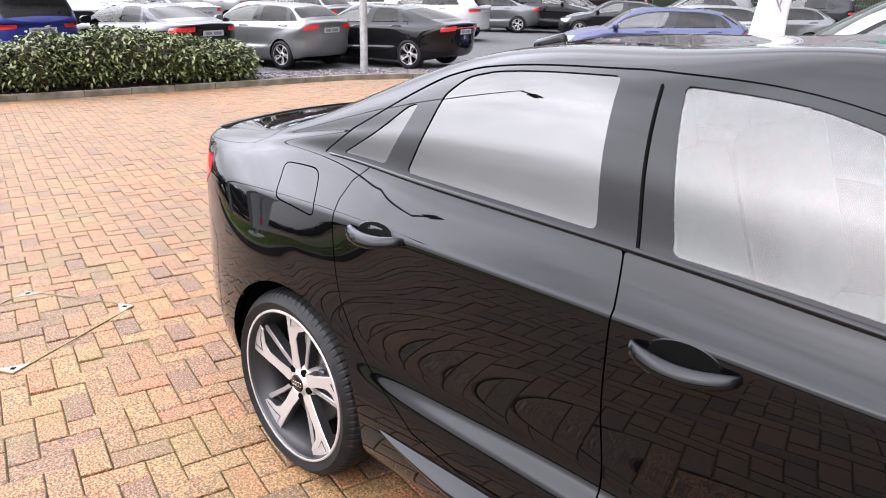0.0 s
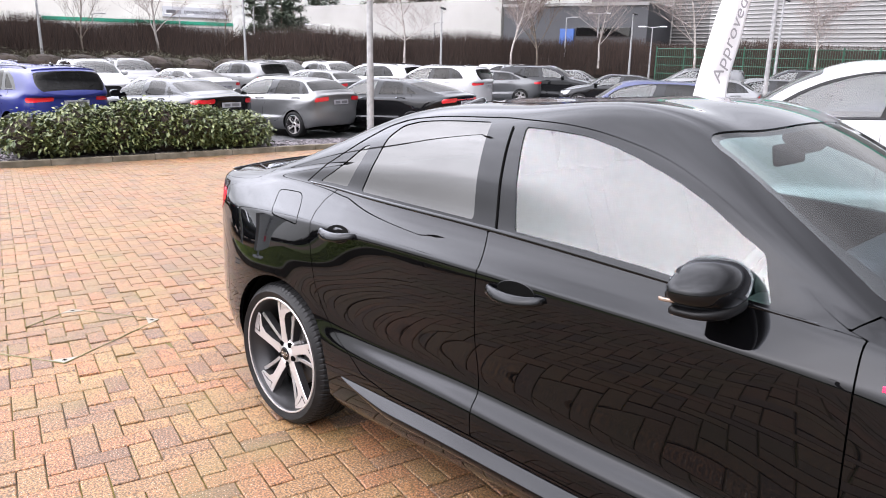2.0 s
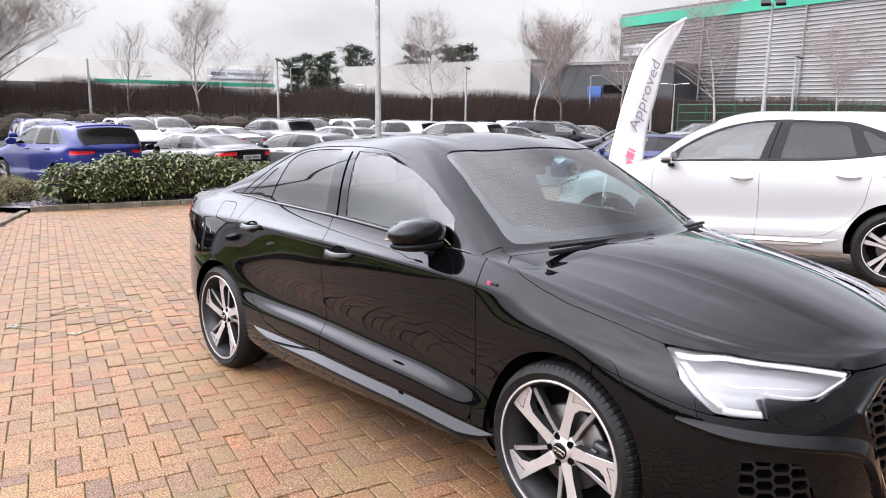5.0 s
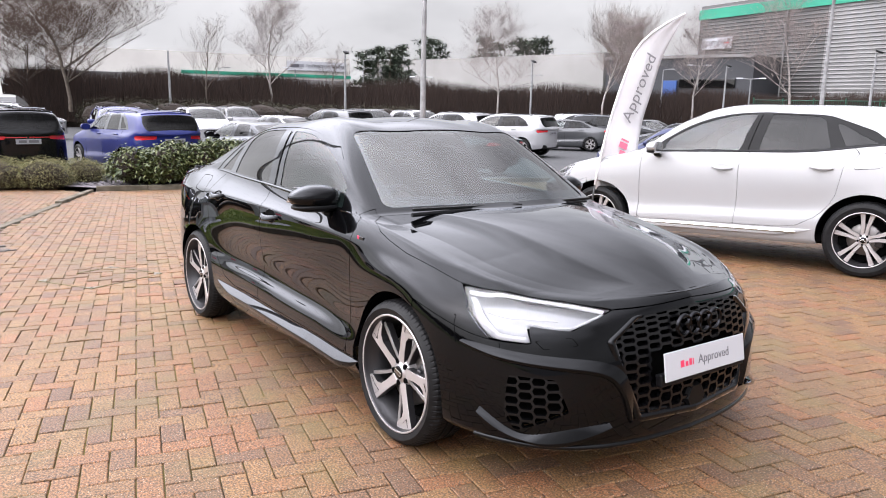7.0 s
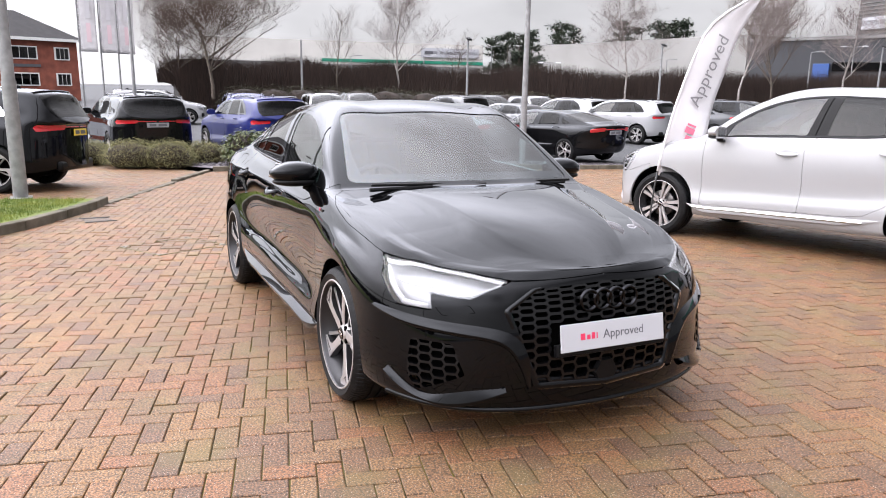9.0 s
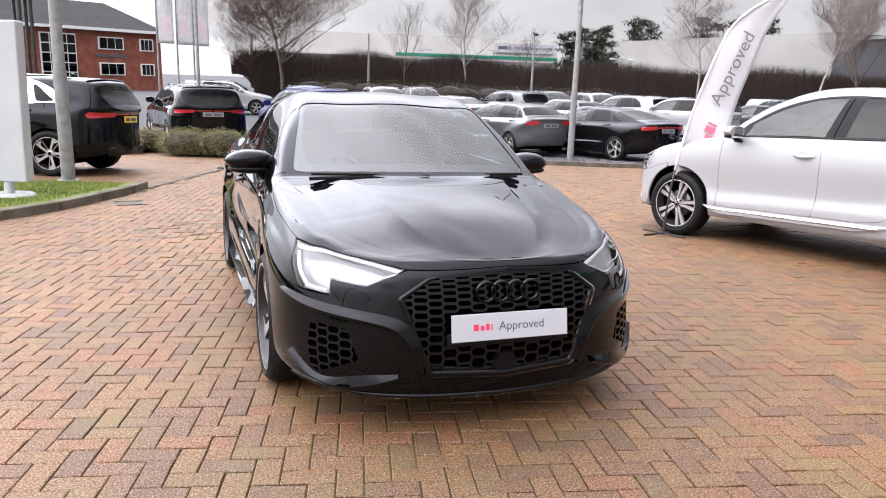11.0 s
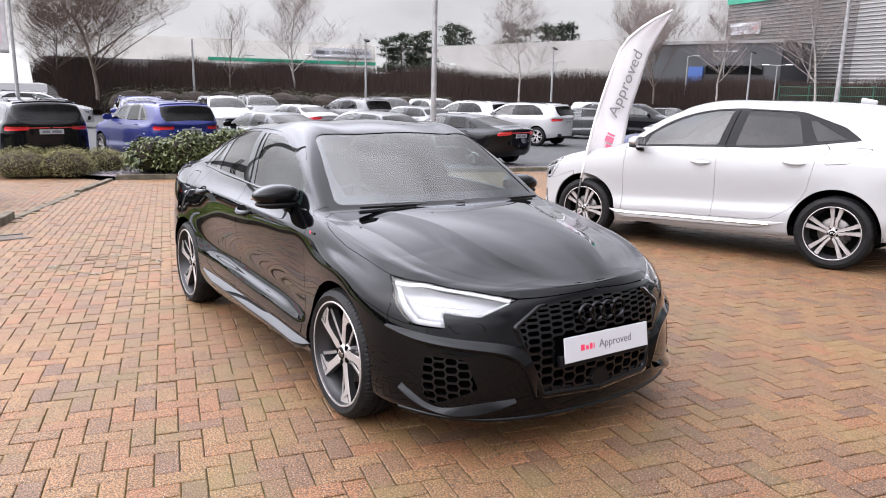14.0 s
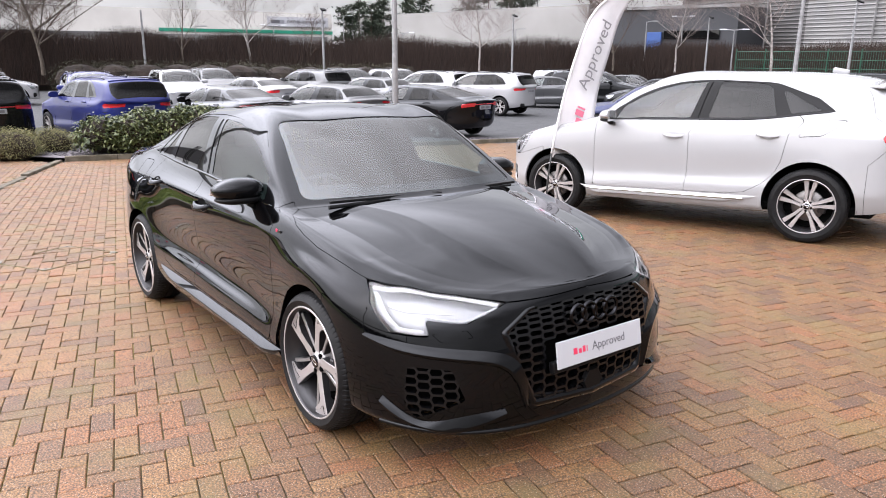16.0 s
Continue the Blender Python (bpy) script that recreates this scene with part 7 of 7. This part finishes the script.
words("RECEPTION", .98, GREY_INK, pose(3.7, -.53, 11.6, 90, 0, 0), rsign, "sign_lettering", .02)
bm = bmesh.new()
box(bm, (.75, .05, .22), (6.65, -.53, 11.6))
vs = [bm.verts.new((6.9 + q[0], -.55, 11.6 + q[1])) for q in ((0, .35), (.4, 0), (0, -.35))]
bm.faces.new(vs)
part("arrow", bm, RED_INK, rsign)
bm = bmesh.new()
box(bm, (2.6, .25, 4.4), (50.0, -.25, 2.4), (0, 0, 0), .03)
part("door", bm, CLAD_MID, big)
for x in (17.5, 34.0):
    bm = bmesh.new()
    rod(bm, (x, -.25, 0), (x, -.25, 15.4), .12, .12, 8)
    part("downpipe", bm, CLAD_LIGHT, big)

# brick office with a slate roof
off_a, off_b = off(195.5, 82), off(180.0, 92)
om, olen = wall_frame(off_a, off_b)
office = tagged(new("brick_office"), "two-storey red brick office with white windows and a dark hipped roof", "building")
office.matrix_basis = RISE @ om
bm = bmesh.new()
box(bm, (olen, 10, 8.3), (olen / 2, 5, 1.65))
part("wall", bm, RED_BRICK, office)
bm = bmesh.new()
q = [bm.verts.new(c) for c in ((-.6, -.6, 5.8), (olen + .6, -.6, 5.8), (olen + .6, 10.6, 5.8), (-.6, 10.6, 5.8), (3.8, 5, 8.8), (olen - 3.8, 5, 8.8))]
for fc in ((0, 1, 5, 4), (1, 2, 5), (2, 3, 4, 5), (3, 0, 4), (3, 2, 1, 0)):
    bm.faces.new([q[i] for i in fc])
part("roof", bm, DARK_ROOF, office)
bm = bmesh.new()
box(bm, (olen + 1.2, .12, .3), (olen / 2, -.58, 5.7))
part("fascia", bm, WHITE_FRAME, office)
for fl in (0, 1):
    for f in (.93, .77, .14):
        x, z, w = olen * f, 1.6 + 2.7 * fl, 2.6 if f < .9 else 1.4
        win = new("window")
        win.parent = office
        bm = bmesh.new()
        box(bm, (w + .24, .12, 1.34), (x, -.06, z))
        part("frame", bm, WHITE_FRAME, win)
        for k in range(3):
            bm = bmesh.new()
            box(bm, (w / 3 - .08, .05, 1.1), (x + (k - 1) * w / 3, -.13, z))
            part("pane", bm, WINDOW_DARK, win)
win = new("glazed_entrance")
win.parent = office
bm = bmesh.new()
box(bm, (3.6, .16, 5.0), (olen * .55, -.09, 2.6))
part("frame", bm, WHITE_FRAME, win)
for i in range(4):
    for j in range(5):
        bm = bmesh.new()
        box(bm, (.76, .05, .84), (olen * .55 + (i - 1.5) * .87, -.19, .7 + .96 * j))
        part("pane", bm, WINDOW_DARK, win)
bm = bmesh.new()
box(bm, (3.4, .06, .3), (olen * .77, -.04, 3.0))
part("name_bar", bm, GREY_INK, office)
shed("far_grey_units", "far low grey and white trading units", off(174, 130), off(166, 130), 20, 5.0, CLAD_MID, ROOF_GREY, 0, (3.4, 1.5, CLAD_WHITE))

# fence under the ribbed warehouse
FENCE = material("green_fence_paint", (.008, .06, .035), .5)
fence = uphill(tagged(new("mesh_fence"), "dark green weldmesh fence with posts", "fence"))
fa, fb = Vector((-33, 58, 0)), Vector((8, 66, 0))
for k in range(18):
    p = fa + (fb - fa) * k / 17
    bm = bmesh.new()
    rod(bm, p, p + Vector((0, 0, 3.2)), .06, .06, 8)
    part("post", bm, FENCE, fence)
bm = bmesh.new()
for k in range(240):
    p = fa + (fb - fa) * k / 239
    rod(bm, p, p + Vector((0, 0, 3.0)), .022, .022, 3, False)
for z in (.2, .9, 1.6, 2.3, 3.0):
    rod(bm, fa + Vector((0, 0, z)), fb + Vector((0, 0, z)), .03, .03, 4, False)
tagged(part("wire_mesh", bm, FENCE, fence), kind="stuff")

# trees
for k, (be, re, h, s, name, text, bark, tw, sp) in enumerate((
        (171.0, 50, 12.5, 5, "bare_tree", "spreading leafless tree with brown twigs", BARK, TWIG, .72), (173.4, 58, 9.0, 15, "bare_tree", "spreading leafless tree with brown twigs", BARK, TWIG, .7),
        (157.3, 62, 11.5, 6, "birch_tree", "slender leafless silver birch", BIRCH, BIRCH_TWIG, .66), (140.2, 64, 11.0, 7, "birch_tree", "slender leafless silver birch", BIRCH, BIRCH_TWIG, .66),
        (132.3, 66, 11.5, 8, "birch_tree", "slender leafless silver birch", BIRCH, BIRCH_TWIG, .66), (125.8, 70, 11, 9, "birch_tree", "slender leafless silver birch", BIRCH, BIRCH_TWIG, .66),
        (119.4, 62, 12, 10, "birch_tree", "slender leafless silver birch", BIRCH, BIRCH_TWIG, .66), (130.2, 72, 11, 11, "bare_tree", "leafless brown tree behind the bank", BARK, TWIG, .45),
        (162.0, 60, 7, 12, "bare_tree", "small leafless tree on the bank", BARK, TWIG, .5), (153.0, 64, 6.5, 13, "red_twig_shrub", "reddish leafless shrub on the bank", BARK, TWIG, .6),
        (111.5, 66, 10, 16, "birch_tree", "slender leafless silver birch", BIRCH, BIRCH_TWIG, .66))):
    bare_tree(name, text, off(be, re, 1.0), h * (.92 if name == "bare_tree" else .78), s, bark, sp, tw, 5 if h > 12.2 else 4 if h > 8 else 3, 1.75 if name == "bare_tree" and h > 8 else 1.0)
for k, (be, re, h) in enumerate(((150.3, 105, 11.0), (149.3, 108, 12.0), (148.4, 104, 11.5), (147.5, 110, 13.0), (145.4, 175, 21.0), (144.5, 178, 20.0), (141.0, 180, 22), (139.6, 182, 21), (138.2, 180, 22), (136.9, 182, 22.5))):
    pine_tree(off(be, re), h * .76, 60 + k)


# ---- parked cars ----
def tint(name, base, flake=.25):
    m = paint(name, base, flake)
    shader(m).inputs["Coat Weight"].default_value = .6
    return m


BLUE = tint("bright_blue_car_paint", (.005, .011, .105), .2)
NAVY = tint("navy_car_paint", (.008, .014, .06), .35)
SILVER = tint("grey_silver_car_paint", (.105, .107, .112), .6)
GREY = tint("dark_grey_car_paint", (.06, .062, .066), .5)
JET = lacquer("jet_black_car_paint", (.004, .004, .0045))
PALE = paint("pale_white_car_paint", (.25, .25, .26))
SALOON = bent(lows(2.35, 1.41, -1.41, -2.38), ups(2.27, 1.20, .48, -1.05, -1.75, -2.34), heights(.17, 1.0, 1.42), 1.02)
FASTBACK = bent(lows(2.45, 1.463, -1.463, -2.50), ups(2.36, 1.25, .52, -1.15, -2.15, -2.46), heights(.17, 1.0, 1.42), 1.05)
HATCH = bent(lows(2.20, 1.318, -1.318, -2.12), ups(2.13, 1.12, .42, -1.50, -1.92, -2.06), heights(.165, 1.0, 1.44), 1.0)
ESTATE = bent(lows(2.35, 1.41, -1.41, -2.40), ups(2.27, 1.20, .48, -1.75, -2.20, -2.35), heights(.17, 1.0, 1.47), 1.02)
SUV, BIG_SUV = lambda p: p, lambda p: p * (1.055, 1.045, 1.01)


def park(label, colour, warp, x, y, heading, kind="car", plate=None, trim=None, style="twin", slope=True, bar=False):
    r, ax, tr = {"car": (.325, 1.41, .79), "hatch": (.318, 1.318, .775), "fast": (.345, 1.463, .82), "suv": (.365, 1.41, .83), "big": (.385, 1.487, .87)}[kind]
    return far_car(label, colour, (SLOPE if slope else Matrix()) @ pose(x, y, 0, 0, 0, heading), warp, r, (ax, -ax), tr, style, plate, trim, bar, level=3 if kind in ("suv", "big") else 1)


def park_off(label, colour, warp, bearing, reach, heading, kind="car", **more):
    x, y, _ = off(bearing, reach)
    return park(label, colour, warp, x, y, heading, kind, **more)


park("dark grey electric SUV with a yellow plate parked on the paving", JET, BIG_SUV, -10.55, -4.3, 249, "big", YELLOW_PLATE, CHROME, "blade", False, True)
park("black large SUV parked in the row behind the shrubs", JET, BIG_SUV, -17.3, -.72, 190, "big", bar=True)
park("bright blue SUV parked in the row behind the laurel bush", BLUE, SUV, -16.9, 2.42, 190, "suv")
park("black saloon car parked behind the laurel bush", JET, SALOON, -16.2, 5.45, 190, "car")
park("silver and grey hatchback parked beside the lamp post", SILVER, HATCH, -15.65, 8.28, 191, "hatch", style="blade")
park("black fastback car parked beside the slate bed", JET, FASTBACK, -14.14, 10.62, 194, "fast", style="blade", bar=True)
W = "white car parked in the far row"
for label, colour, warp, be, re, head, kind in (
        ("bright blue SUV facing out of the far row", BLUE, SUV, 168.2, 27.5, -6, "suv"), ("white SUV facing out of the far row", PALE, SUV, 162.6, 33, -6, "suv"),
        ("grey car facing out of the far row", GREY, SUV, 160.0, 38, -6, "suv"), ("white coupe parked in the far row", PALE, SALOON, 157.2, 31, 190, "car"),
        ("silver SUV parked in the far row", SILVER, SUV, 153.2, 35, 190, "suv"), ("dark grey car facing out of the far row", GREY, SUV, 150.0, 39, -6, "suv"),
        ("blue-grey hatchback parked in the far row", SILVER, HATCH, 148.6, 31, 190, "hatch"), ("white SUV facing out of the far row", PALE, SUV, 146.4, 38, -6, "suv"),
        ("white hatchback parked in the far row", PALE, SUV, 144.2, 33, 192, "suv"), ("white SUV parked in the far row", PALE, SUV, 140.2, 31, 200, "suv"),
        ("dark grey saloon parked across the lane", GREY, SALOON, 135.4, 36, 215, "car"), ("white SUV facing out of the far row", PALE, SUV, 132.9, 39, 30, "suv"),
        ("black SUV facing out of the far row", JET, SUV, 131.2, 36, 30, "suv"), ("navy blue estate car parked beyond the white SUV", NAVY, ESTATE, 127.4, 22.5, 208, "car"),
        ("silver estate car parked in the far row", SILVER, ESTATE, 123.3, 27, 208, "car"), ("black saloon parked in the far row", JET, SALOON, 126.8, 33, 208, "car"),
        ("dark grey SUV parked in the far row", GREY, SUV, 121.4, 36, 208, "suv"), ("navy blue SUV parked beyond the white SUV", NAVY, SUV, 110.5, 20, 200, "suv"),
        ("grey hatchback parked in the far row", GREY, HATCH, 118.0, 30, 208, "hatch"), ("black SUV parked by the green fence", JET, SUV, 114.5, 40, 200, "suv"),
        ("white car parked in the far row", PALE, HATCH, 142.4, 41, 10, "hatch"), ("dark car parked in the far row", GREY, SALOON, 128.9, 42, 30, "car"),
        ("white van parked beyond the hedge", PALE, SUV, 174.6, 40, 80, "suv")):
    park_off(label, colour, warp, be, re, head, kind)

# ---- behind the walk: what the glossy panels mirror ----
slab("verge", ((-30, -22), (16, -22), (16, -12.05), (-30, -12.05)), -.02, GRASS_SOIL)
tagged(bpy.data.objects["verge"], "green grass verge beyond the paving", "lawn", kind="structure")
verge_hedge = [(x, -17.5 + .5 * math.sin(x), .85, 1.5, 1.0, .95) for x in np.arange(-26, 14, 2.0)]
shrub("boundary_hedge", "clipped dark green boundary hedge on the verge", verge_hedge, 16000, HEDGE_GREEN, .22, 77, "hedge", 0, False)
lamp_post((-1.0, -11.0, .0), 6.2, "galvanised lamp post with an arm on the verge", 1, .07, 0, "arm")
lamp_post((7.5, -11.5, .4), 6.2, "galvanised lamp post with an arm on the verge", 1, .07, 0, "arm")
